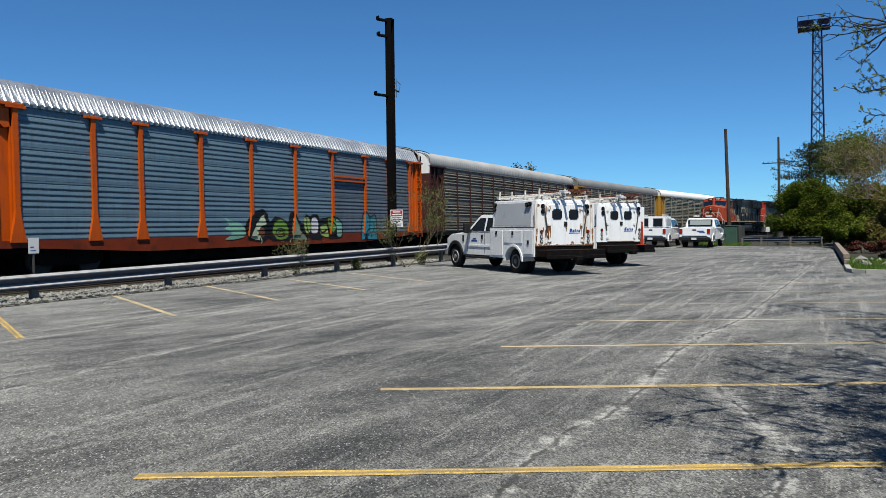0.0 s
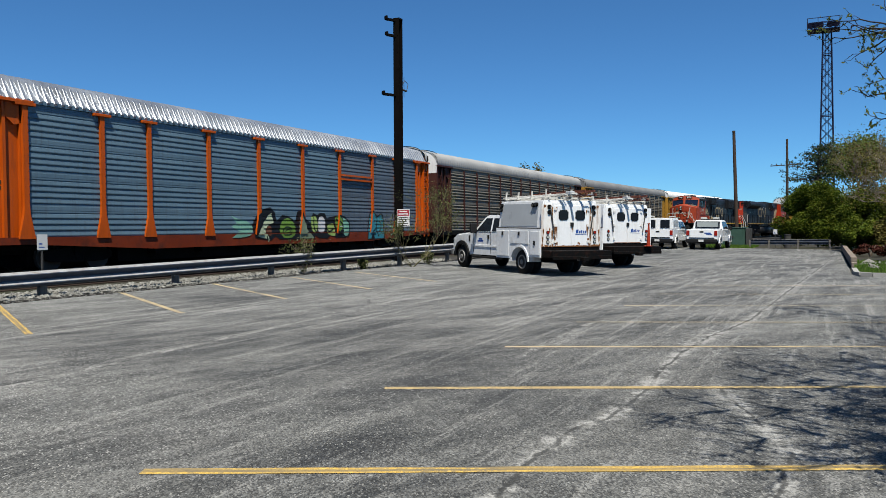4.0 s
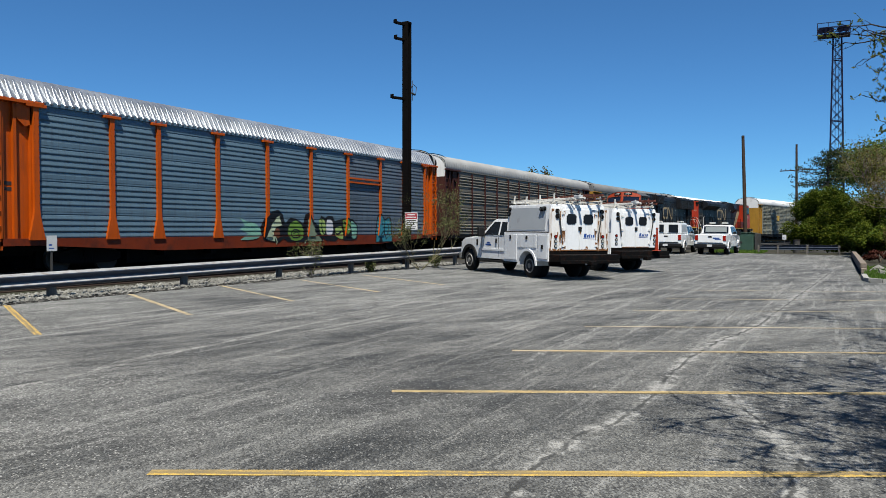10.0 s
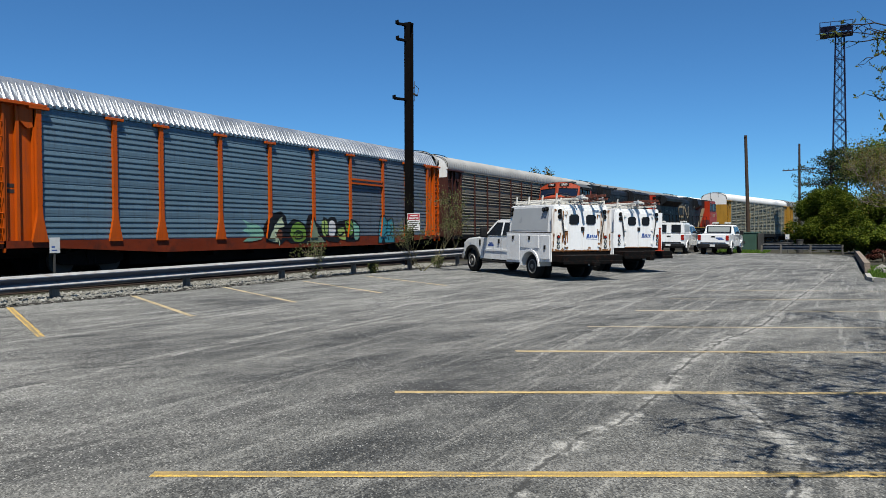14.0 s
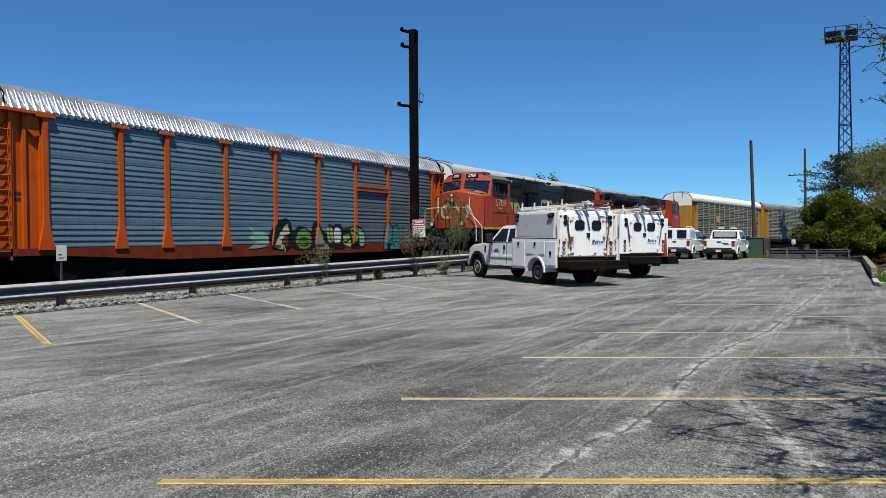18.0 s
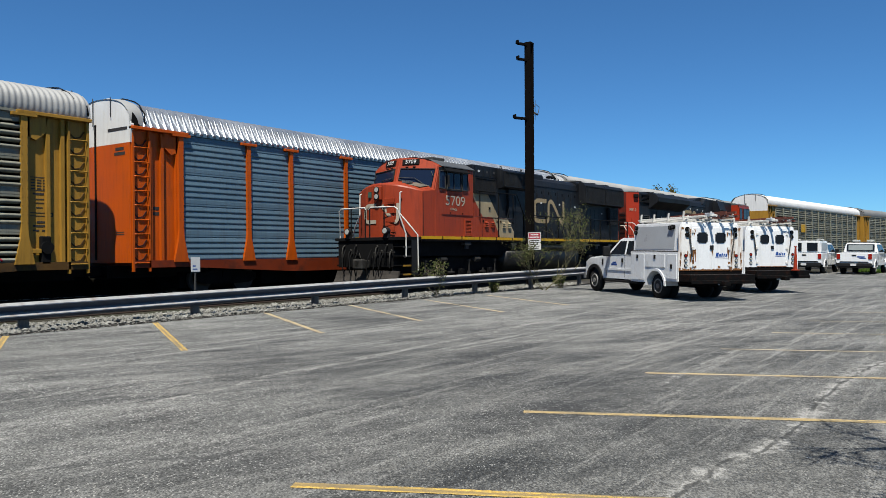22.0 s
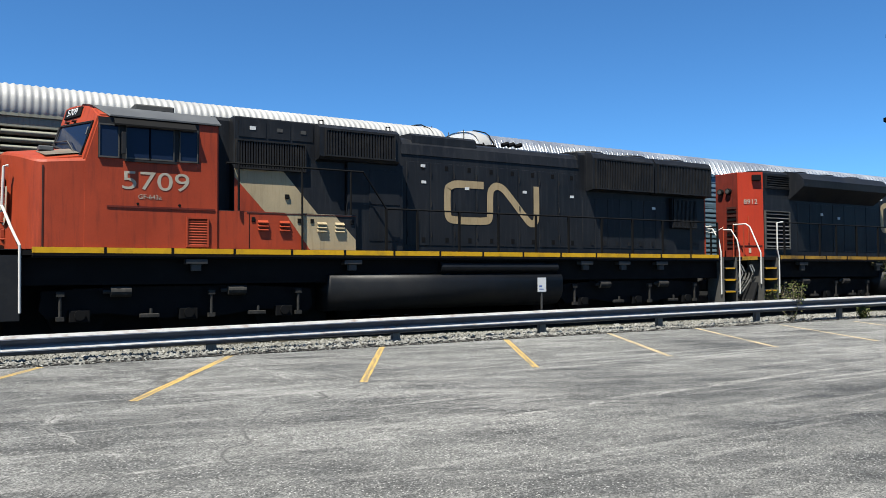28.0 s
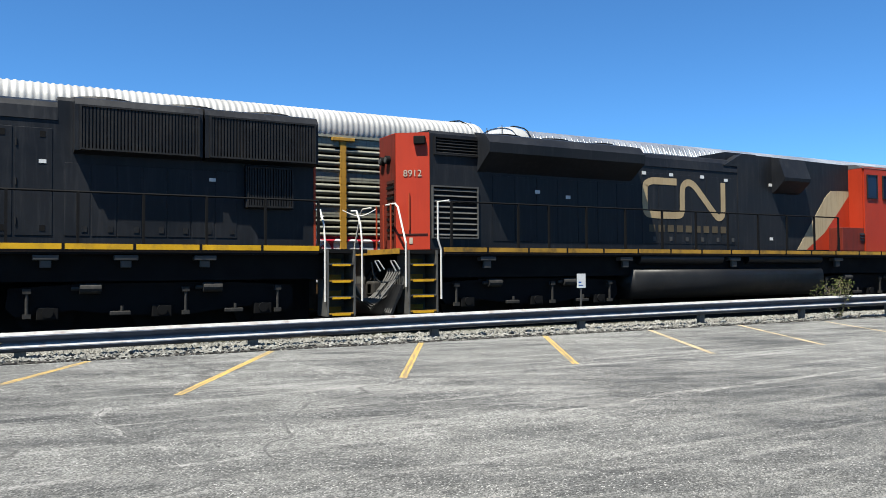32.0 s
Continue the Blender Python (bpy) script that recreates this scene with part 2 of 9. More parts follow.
    c = mixc(nt, math2(nt, "MULTIPLY", ramp(nt, seam, 0.1, 0.8, 0.0, 0.75), math2(nt, "MULTIPLY", broken, ramp(nt, speck, 0.0, 1.0, 0.4, 1.0))), c, (0.20, 0.197, 0.188))
    crumb = math2(nt, "MULTIPLY", math2(nt, "SUBTRACT", noise_out(nt, tc, 7, 8, 0.8), 0.5), 2.0)
    rubble = math2(nt, "MULTIPLY", ramp(nt, math2(nt, "ADD", math2(nt, "MULTIPLY", seam, broken), crumb), 0.40, 0.80), ramp(nt, seam, 0.0, 0.25))
    c = mixc(nt, math2(nt, "MULTIPLY", rubble, ramp(nt, speck, 0.0, 0.8, 0.30, 0.95)), c, (0.25, 0.246, 0.235))
    c = mixc(nt, math2(nt, "MULTIPLY", core, ramp(nt, noise_out(nt, tc, 1.3, 4, 0.6), 0.36, 0.50)), c, (0.022, 0.022, 0.021))
    # dark hairline cracks
    v = nt.nodes.new("ShaderNodeTexVoronoi")
    v.feature = "DISTANCE_TO_EDGE"
    v.inputs["Scale"].default_value = 0.22
    wv = nt.nodes.new("ShaderNodeVectorMath")
    wv.operation = "ADD"
    wn = nt.nodes.new("ShaderNodeTexNoise")
    wn.inputs["Scale"].default_value = 0.8
    nt.links.new(tc, wn.inputs[0])
    nt.links.new(tc, wv.inputs[0])
    nt.links.new(wn.outputs[1], wv.inputs[1])
    nt.links.new(wv.outputs[0], v.inputs[0])
    crack = math2(nt, "MULTIPLY", ramp(nt, v.outputs["Distance"], 0.0, 0.006, 0.75, 0), ramp(nt, wide, 0.45, 0.55))
    c = mixc(nt, crack, c, (0.03, 0.03, 0.03))
    nt.links.new(c, b.inputs["Base Color"])
    b.inputs["Roughness"].default_value = 0.85
    b.inputs["Diffuse Roughness"].default_value = 1.0
    b.inputs["Specular IOR Level"].default_value = 0.3
    bn = nt.nodes.new("ShaderNodeBump")
    bn.inputs["Strength"].default_value, bn.inputs["Distance"].default_value = 0.6, 0.012
    nt.links.new(fine, bn.inputs["Height"])
    nt.links.new(bn.outputs[0], b.inputs["Normal"])
    return m


def worn_line_mat(name, wear, turn, pale=0.0, least=0.35):
    m = bpy.data.materials.new(name)
    m.use_nodes = True
    nt = m.node_tree
    b = nt.nodes["Principled BSDF"]
    tc = nt.nodes.new("ShaderNodeTexCoord").outputs["Object"]
    f = ramp(nt, noise_out(nt, tc, 11, 6, 0.75, (0.14, 2.4, 1), radians(turn)), wear, wear + 0.07)
    chip = ramp(nt, noise_out(nt, tc, 26, 6, 0.8), 0.48, 0.54)
    patch = ramp(nt, noise_out(nt, tc, 0.8, 4, 0.6), 0.42, 0.62, least, 1.0)
    c = mixc(nt, ramp(nt, noise_out(nt, tc, 70, 3, 0.7), 0.35, 0.62), (0.34, 0.20, 0.018), (0.58, 0.38, 0.075))
    c = mixc(nt, pale, c, (0.33, 0.30, 0.23))
    gone = math2(nt, "MULTIPLY", math2(nt, "MAXIMUM", f, math2(nt, "MULTIPLY", chip, 0.8)), patch)
    c = mixc(nt, math2(nt, "MULTIPLY", gone, 0.9), c, (0.085, 0.078, 0.062))
    nt.links.new(c, b.inputs["Base Color"])
    b.inputs["Roughness"].default_value = 0.8
    return m


ASPHALT = asphalt_mat()
LINE = worn_line_mat("worn_yellow_line", 0.47, 27.5, 0.05, 0.5)
LINE_DULL = worn_line_mat("dull_yellow_line", 0.46, 27.5, 0.38, 0.55)
LINE_LEFT = worn_line_mat("worn_yellow_bay_line", 0.47, -30.6, 0.05, 0.5)
LINE_LEFT_FADED = worn_line_mat("faded_bay_line", 0.45, -30.6, 0.6)
LINE_WORN = worn_line_mat("bare_line_middle", 0.40, 27.5, 0.0, 0.7)
LINE_LEFT_WORN = worn_line_mat("bare_bay_line_middle", 0.40, -30.6, 0.0, 0.8)
LINE_FADED = worn_line_mat("faded_yellow_line", 0.42, 27.5, 0.75)
M = {}


def defmats():
    d = M
    d["orange"] = mat("car_orange_paint", (0.64, 0.102, 0.003), 0.45, 0, 0.10, 1.2, dirt=(0.16, 0.05, 0.02), dirt_amt=0.45, streak=True)
    d["orange_dark"] = mat("sill_dull_orange", (0.21, 0.030, 0.006), 0.6, 0, 0.25, 0.8, dirt=(0.03, 0.018, 0.012), dirt_amt=0.8)
    d["yellow"] = mat("car_yellow_paint", (0.46, 0.245, 0.035), 0.5, 0, 0.12, 1.2, dirt=(0.13, 0.07, 0.025), dirt_amt=0.45, streak=True)
    d["brown"] = mat("car_maroon_paint", (0.065, 0.020, 0.015), 0.6, 0, 0.25, 1.2, dirt=(0.03, 0.018, 0.015), dirt_amt=0.6, streak=True)
    d["panel_blue"] = mat("galvanised_panel", (0.170, 0.272, 0.348), 0.5, 0.25, 0.12, 0.5, 30, dirt=(0.13, 0.145, 0.165), dirt_amt=0.5, streak=True)
    d["panel_dull"] = mat("dull_mauve_panel", (0.150, 0.195, 0.245), 0.55, 0.2, 0.2, 0.5, 30, dirt=(0.075, 0.065, 0.07), dirt_amt=0.7, streak=True)
    d["panel_grey"] = mat("weathered_panel", (0.29, 0.29, 0.235), 0.6, 0.05, 0.15, 0.5, 30, dirt=(0.10, 0.085, 0.07), dirt_amt=0.55, streak=True)
    d["panel_brown"] = mat("grimy_panel", (0.25, 0.23, 0.195), 0.6, 0.15, 0.2, 0.5, 30, dirt=(0.07, 0.05, 0.04), dirt_amt=0.6, streak=True)
    d["roof_metal"] = mat("galvanised_roof", (0.60, 0.63, 0.67), 0.38, 0.75, 0.10, 0.8, 30, dirt=(0.45, 0.44, 0.42), dirt_amt=0.3)
    d["roof_grey"] = mat("weathered_grey_roof", (0.24, 0.245, 0.25), 0.6, 0.1, 0.1, 0.6, 30, dirt=(0.16, 0.15, 0.14), dirt_amt=0.4)
    d["roof_white"] = mat("chalky_roof", (0.43, 0.43, 0.425), 0.6, 0.1, 0.1, 0.6, 30, dirt=(0.34, 0.33, 0.31), dirt_amt=0.4)
    d["white"] = mat("white_paint", (0.97, 0.97, 0.96), 0.4, 0, 0.05, 1.5, dirt=(0.45, 0.40, 0.33), dirt_amt=0.25, streak=True)
    d["truck_white"] = mat("truck_white_paint", (1.10, 1.11, 1.12), 0.3, 0, 0.04, 1.5, dirt=(0.5, 0.45, 0.38), dirt_amt=0.25, streak=True, bump=0.03, spec=0.4)
    d["truck_rusty"] = mat("rust_streaked_white", (1.04, 1.02, 0.98), 0.4, 0, 0.05, 2.0, dirt=(0.34, 0.14, 0.035), dirt_amt=0.95, streak=True, bump=0.05)
    d["truck_grey"] = mat("truck_blue_grey", (0.58, 0.61, 0.64), 0.35, 0.1, 0.05, 1.5, bump=0.03)
    d["black"] = mat("deep_black", (0.0035, 0.0035, 0.004), 0.8, 0, 0.3, 2.0, dirt=(0.009, 0.008, 0.007), dirt_amt=0.5, spec=0.15)
    d["loco_black"] = mat("loco_black_paint", (0.015, 0.0165, 0.020), 0.48, 0, 0.3, 0.8, 40, dirt=(0.046, 0.047, 0.050), dirt_amt=0.5, streak=True, bump=0.05, spec=0.17)
    d["loco_grille"] = mat("loco_grille", (0.012, 0.012, 0.013), 0.6, 0, 0.2, 2.0, dirt=(0.055, 0.05, 0.044), dirt_amt=0.4)
    d["loco_red"] = mat("loco_red_paint", (0.41, 0.057, 0.020), 0.5, 0, 0.14, 0.9, 40, dirt=(0.15, 0.030, 0.018), dirt_amt=0.6, streak=True, bump=0.05)
    d["loco_red2"] = mat("loco_bright_red_paint", (0.46, 0.042, 0.015), 0.4, 0, 0.08, 0.9, 40, dirt=(0.28, 0.035, 0.02), dirt_amt=0.3, streak=True, bump=0.05)
    d["loco_red_dark"] = mat("dark_red_paint", (0.17, 0.022, 0.012), 0.6, 0, 0.2, 1.5, 40, dirt=(0.05, 0.014, 0.010), dirt_amt=0.7, streak=True)
    d["beige"] = mat("loco_cream_paint", (0.46, 0.37, 0.23), 0.5, 0, 0.12, 1.5, dirt=(0.24, 0.17, 0.09), dirt_amt=0.5, streak=True)
    d["cream_num"] = mat("cream_lettering", (0.50, 0.44, 0.35), 0.55, 0, 0.15, 2.0, dirt=(0.30, 0.20, 0.13), dirt_amt=0.5)
    d["emblem_tan"] = mat("tan_lettering", (0.46, 0.35, 0.20), 0.55, 0, 0.15, 1.5, dirt=(0.24, 0.15, 0.07), dirt_amt=0.45, streak=True)
    d["stripe"] = mat("sill_yellow_stripe", (0.76, 0.42, 0.012), 0.5, 0, 0.1, 2.0, dirt=(0.18, 0.10, 0.03), dirt_amt=0.5)
    d["brown_tan"] = mat("faded_tan_lettering", (0.10, 0.078, 0.047), 0.6, 0, 0.2, 2.0)
    d["stripe_dirty"] = mat("grimy_yellow_stripe", (0.42, 0.23, 0.03), 0.55, 0, 0.25, 1.5, dirt=(0.06, 0.045, 0.03), dirt_amt=0.9)
    d["sill_grime"] = mat("grimy_car_sill", (0.11, 0.056, 0.014), 0.7, 0, 0.3, 0.9, dirt=(0.022, 0.017, 0.013), dirt_amt=0.9, spec=0.2)
    d["blade"] = mat("scuffed_plow_steel", (0.060, 0.052, 0.046), 0.7, 0.1, 0.3, 3.0, dirt=(0.02, 0.018, 0.016), dirt_amt=0.8, streak=True)
    # near-black fill that stands for the shade under the standing train
    d["bank"] = mat("gap_bank_dark", (0.010, 0.009, 0.006), 0.95, 0, 0.4, 1.5, 12, bump=0.8, spec=0.05)
    d["deck_grit"] = mat("worn_deck_grit", (0.17, 0.15, 0.125), 0.85, 0, 0.3, 3.0, dirt=(0.30, 0.12, 0.06), dirt_amt=0.6)
    d["cab_roof"] = mat("cab_roof_grey", (0.11, 0.115, 0.12), 0.55, 0, 0.15, 1.5)
    d["tank_grey"] = mat("fuel_tank_grey", (0.013, 0.0135, 0.015), 0.5, 0, 0.2, 1.0, dirt=(0.045, 0.042, 0.038), dirt_amt=0.4)
    d["step_grey"] = mat("dusty_step_paint", (0.10, 0.098, 0.092), 0.6, 0, 0.2, 3.0, dirt=(0.03, 0.028, 0.025), dirt_amt=0.6)
    d["bogie_grime"] = mat("oily_bogie_steel", (0.035, 0.033, 0.030), 0.7, 0.1, 0.3, 4.0, dirt=(0.10, 0.09, 0.08), dirt_amt=0.5)
    d["hardware"] = mat("dusty_steel", (0.085, 0.083, 0.080), 0.65, 0.2, 0.2, 4.0)
    d["rust_dark"] = mat("dark_rust_lip", (0.06, 0.032, 0.018), 0.8, 0, 0.3, 3.0)
    d["steel"] = mat("rail_head_steel", (0.42, 0.41, 0.40), 0.3, 0.9, 0.1, 4.0)
    d["rust"] = mat("rusty_rail", (0.035, 0.022, 0.016), 0.8, 0.1, 0.25, 3.0)
    d["handrail_white"] = mat("white_handrail", (0.75, 0.73, 0.68), 0.5, 0, 0.1, 4.0)
    # navy face, pale lip: shade and sun on the beam put into colour
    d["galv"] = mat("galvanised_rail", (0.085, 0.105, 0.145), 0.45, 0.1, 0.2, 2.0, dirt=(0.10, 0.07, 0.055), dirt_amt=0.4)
    d["galv_sunlit"] = mat("sunlit_zinc_lip", (0.43, 0.435, 0.44), 0.5, 0.0, 0.15, 3.0, dirt=(0.22, 0.12, 0.08), dirt_amt=0.7)
    d["wood_post"] = mat("weathered_post", (0.20, 0.185, 0.165), 0.85, 0, 0.25, 5.0, dirt=(0.09, 0.08, 0.07), dirt_amt=0.5, streak=True)
    d["pole_rust"] = mat("dark_rusted_steel", (0.005, 0.004, 0.004), 0.85, 0.0, 0.35, 2.0, dirt=(0.009, 0.006, 0.005), dirt_amt=0.6, streak=True, spec=0.06)
    d["pole_wood"] = mat("dark_pole_wood", (0.075, 0.050, 0.036), 0.85, 0, 0.25, 3.0, dirt=(0.03, 0.02, 0.016), dirt_amt=0.5, streak=True)
    d["tower"] = mat("tower_steel", (0.012, 0.015, 0.050), 0.6, 0.1, 0.2, 3.0)
    d["tie"] = mat("creosoted_tie", (0.045, 0.036, 0.030), 0.9, 0, 0.3, 4.0)
    d["glass"] = glass_mat("dark_glass", (0.010, 0.013, 0.018))
    d["glass_blue"] = glass_mat("tinted_cab_glass", (0.008, 0.014, 0.032), 0.05)
    d["glass_pale"] = glass_mat("pale_rear_glass", (0.20, 0.22, 0.22), 0.05)
    d["rubber"] = mat("tyre_rubber", (0.022, 0.022, 0.022), 0.85, 0, 0.2, 8.0)
    d["plastic"] = mat("black_plastic", (0.018, 0.018, 0.019), 0.55, 0, 0.15, 5.0)
    d["rim"] = mat("wheel_rim", (0.34, 0.335, 0.325), 0.5, 0.3, 0.1, 6.0)
    d["wheel_dark"] = mat("dusty_wheel_steel", (0.07, 0.069, 0.067), 0.6, 0.2, 0.2, 6.0)
    d["bumper_rust"] = mat("rusted_black_bumper", (0.005, 0.005, 0.005), 0.7, 0.1, 0.3, 3.0, dirt=(0.06, 0.02, 0.010), dirt_amt=0.55, spec=0.1)
    d["rust_stain"] = mat("rust_stain", (0.27, 0.115, 0.04), 0.8, 0, 0.45, 7.0, dirt=(0.12, 0.045, 0.02), dirt_amt=0.8)
    d["red_lens"] = mat("red_lens", (0.38, 0.02, 0.012), 0.2, 0, 0.05, 5.0)
    d["lamp_clear"] = mat("clear_lens", (0.62, 0.62, 0.58), 0.15, 0.2, 0.05, 5.0)
    d["cone"] = mat("cone_orange", (0.42, 0.045, 0.015), 0.5, 0, 0.06, 4.0)
    d["logo_blue"] = mat("decal_blue", (0.03, 0.10, 0.40), 0.4, 0, 0.05, 4.0)
    d["ladder_red"] = mat("fibreglass_ladder", (0.22, 0.075, 0.050), 0.5, 0, 0.1, 4.0)
    d["alu"] = mat("aluminium", (0.62, 0.62, 0.62), 0.4, 0.7, 0.08, 4.0)
    d["sign_white"] = mat("sign_white", (0.78, 0.78, 0.77), 0.5, 0, 0.06, 4.0)
    d["sign_red"] = mat("sign_red", (0.42, 0.03, 0.05), 0.5, 0, 0.1, 6.0)
    d["ink"] = mat("sign_ink", (0.05, 0.045, 0.045), 0.6, 0, 0.1, 6.0)
    d["box_green"] = mat("cabinet_green", (0.055, 0.115, 0.085), 0.55, 0, 0.12, 2.0)
    d["concrete"] = mat("concrete", (0.42, 0.41, 0.38), 0.85, 0, 0.12, 2.5, dirt=(0.25, 0.24, 0.21), dirt_amt=0.4)
    d["timber"] = mat("grey_timber", (0.27, 0.22, 0.18), 0.9, 0, 0.25, 4.0, dirt=(0.12, 0.09, 0.07), dirt_amt=0.5)
    d["gravel_bed"] = mat("ballast_bed", (0.055, 0.051, 0.047), 0.95, 0, 0.25, 3.0, 25, bump=0.8)
    d["soil"] = mat("cinder_ground", (0.045, 0.040, 0.028), 0.95, 0, 0.3, 0.3, 8, dirt=(0.03, 0.045, 0.015), dirt_amt=0.8)
    d["stones"] = island_mat("ballast_stone", [(0.12, 0.118, 0.108), (0.24, 0.235, 0.215), (0.18, 0.175, 0.158), (0.34, 0.335, 0.31)], 0.9)
    d["leaf_dark"] = island_mat("leaves_deep_green", [(0.030, 0.060, 0.010), (0.060, 0.105, 0.018), (0.085, 0.13, 0.02)], 0.6, 0.25)
    d["leaf_bush"] = island_mat("leaves_yellow_green", [(0.026, 0.050, 0.004), (0.078, 0.118, 0.010), (0.17, 0.19, 0.020)], 0.7, 0.25)
    # near-black leaves for the scrub added on that bank
    d["scrub"] = island_mat("gap_scrub_leaves", [(0.004, 0.005, 0.002), (0.008, 0.011, 0.003), (0.010, 0.009, 0.004)], 0.8)
    d["leaf_spring"] = island_mat("leaves_spring_green", [(0.10, 0.16, 0.03), (0.17, 0.22, 0.05), (0.13, 0.15, 0.04)], 0.6, 0.35)
    d["leaf_overhang"] = island_mat("leaves_opening_green", [(0.09, 0.12, 0.025), (0.16, 0.20, 0.045), (0.22, 0.22, 0.07)], 0.7, 0.45)
    d["leaf_pine"] = island_mat("pine_needles", [(0.022, 0.042, 0.018), (0.04, 0.062, 0.022)], 0.7, 0.1)
    d["leaf_olive"] = island_mat("leaves_olive", [(0.10, 0.10, 0.022), (0.17, 0.15, 0.04), (0.13, 0.09, 0.035)], 0.7, 0.3)
    d["leaf_red"] = island_mat("leaves_dark_red", [(0.06, 0.016, 0.012), (0.10, 0.032, 0.02), (0.05, 0.022, 0.014)], 0.7, 0.2)
    d["leaf_weed"] = island_mat("leaves_weed", [(0.07, 0.10, 0.03), (0.13, 0.15, 0.05), (0.16, 0.14, 0.07)], 0.7, 0.3)
    d["grass"] = island_mat("grass_blades", [(0.06, 0.13, 0.015), (0.11, 0.21, 0.03), (0.15, 0.20, 0.05)], 0.7, 0.3)
    d["bark"] = mat("grey_brown_bark", (0.105, 0.085, 0.068), 0.9, 0, 0.25, 6.0)
    d["bark_dark"] = mat("dark_bark", (0.040, 0.032, 0.028), 0.9, 0, 0.25, 6.0)
    d["green_twig"] = mat("young_green_twig", (0.20, 0.18, 0.095), 0.9, 0, 0.25, 6.0)
    d["twig"] = mat("bare_twig", (0.25, 0.205, 0.16), 0.9, 0, 0.2, 6.0)
    d["g_green"] = mat("spray_green", (0.16, 0.30, 0.05), 0.5, 0, 0.15, 3.0)
    d["g_mint"] = mat("spray_mint", (0.22, 0.46, 0.36), 0.5, 0, 0.2, 3.0)
    d["g_sage"] = mat("spray_sage", (0.24, 0.30, 0.20), 0.5, 0, 0.2, 3.0)
    d["g_lime"] = mat("spray_lime", (0.36, 0.50, 0.14), 0.5, 0, 0.2, 3.0)
    d["g_pale"] = mat("spray_pale_green", (0.52, 0.60, 0.40), 0.5, 0, 0.15, 3.0)
    d["g_teal"] = mat("spray_teal", (0.045, 0.26, 0.33), 0.5, 0, 0.12, 3.0)
    d["g_black"] = mat("spray_black", (0.012, 0.013, 0.015), 0.5, 0, 0.1, 3.0)
    d["g_white"] = mat("spray_white", (0.66, 0.66, 0.68), 0.5, 0, 0.1, 3.0)
    d["g_red"] = mat("spray_crimson", (0.42, 0.02, 0.04), 0.5, 0, 0.12, 3.0)
    d["g_blue"] = mat("spray_pale_blue", (0.22, 0.36, 0.48), 0.5, 0, 0.15, 3.0)
    d["g_brown"] = mat("spray_brown", (0.16, 0.06, 0.03), 0.5, 0, 0.15, 3.0)


defmats()


# ---------------------------------------------------------------- mesh helpers
def box(bm, x0, x1, y0, y1, z0, z1, bevel=0.0, m=None):
    r = bmesh.ops.create_cube(bm, size=1.0)
    vs = r["verts"]
    bmesh.ops.scale(bm, vec=(abs(x1 - x0), abs(y1 - y0), abs(z1 - z0)), verts=vs)
    bmesh.ops.translate(bm, vec=((x0 + x1) / 2, (y0 + y1) / 2, (z0 + z1) / 2), verts=vs)
    if bevel:
        es = list({e for v in vs for e in v.link_edges})
        g = bmesh.ops.bevel(bm, geom=es, offset=bevel, segments=2, affect="EDGES", profile=0.5)
        vs = [v for v in g["verts"]]
        if m:
            vs = list({v for f in g["faces"] for v in f.verts})
    if m:
        bmesh.ops.transform(bm, matrix=m, verts=vs)
    return vs


def rod(bm, a, b, r, n=8, r2=None):
    a, b = Vector(a), Vector(b)
    d = b - a
    if d.length < 1e-5:
        return []
    q = bmesh.ops.create_cone(bm, cap_ends=True, segments=n, radius1=r, radius2=r if r2 is None else r2, depth=d.length)
    t = Matrix.Translation((a + b) / 2) @ d.to_track_quat("Z", "Y").to_matrix().to_4x4()
    bmesh.ops.transform(bm, matrix=t, verts=q["verts"])
    return q["verts"]


def pipe(bm, pts, r, n=6):
    """One closed tube that follows the points."""
    pts = [Vector(p) for p in pts]
    rings, turn = [], None
    for i, p in enumerate(pts):
        d = (pts[min(i + 1, len(pts) - 1)] - pts[max(i - 1, 0)]).normalized()
        if turn is None:
            u = d.orthogonal().normalized()
        else:
            u = (turn - d * turn.dot(d)).normalized()
        w = d.cross(u)
        turn = u
        rings.append([bm.verts.new(p + (u * math.cos(2 * math.pi * k / n) + w * math.sin(2 * math.pi * k / n)) * r) for k in range(n)])
    for a, b in zip(rings[:-1], rings[1:]):
        for k in range(n):
            bm.faces.new((a[k], a[(k + 1) % n], b[(k + 1) % n], b[k]))
    bm.faces.new(rings[0][::-1])
    bm.faces.new(rings[-1])


def beam(bm, a, b, w, h):
    """A square bar from a to b, w across and h high."""
    a, b = Vector(a), Vector(b)
    d = b - a
    q = bmesh.ops.create_cube(bm, size=1.0)
    bmesh.ops.scale(bm, vec=(w, h, d.length), verts=q["verts"])
    t = Matrix.Translation((a + b) / 2) @ d.to_track_quat("Z", "Y").to_matrix().to_4x4()
    bmesh.ops.transform(bm, matrix=t, verts=q["verts"])


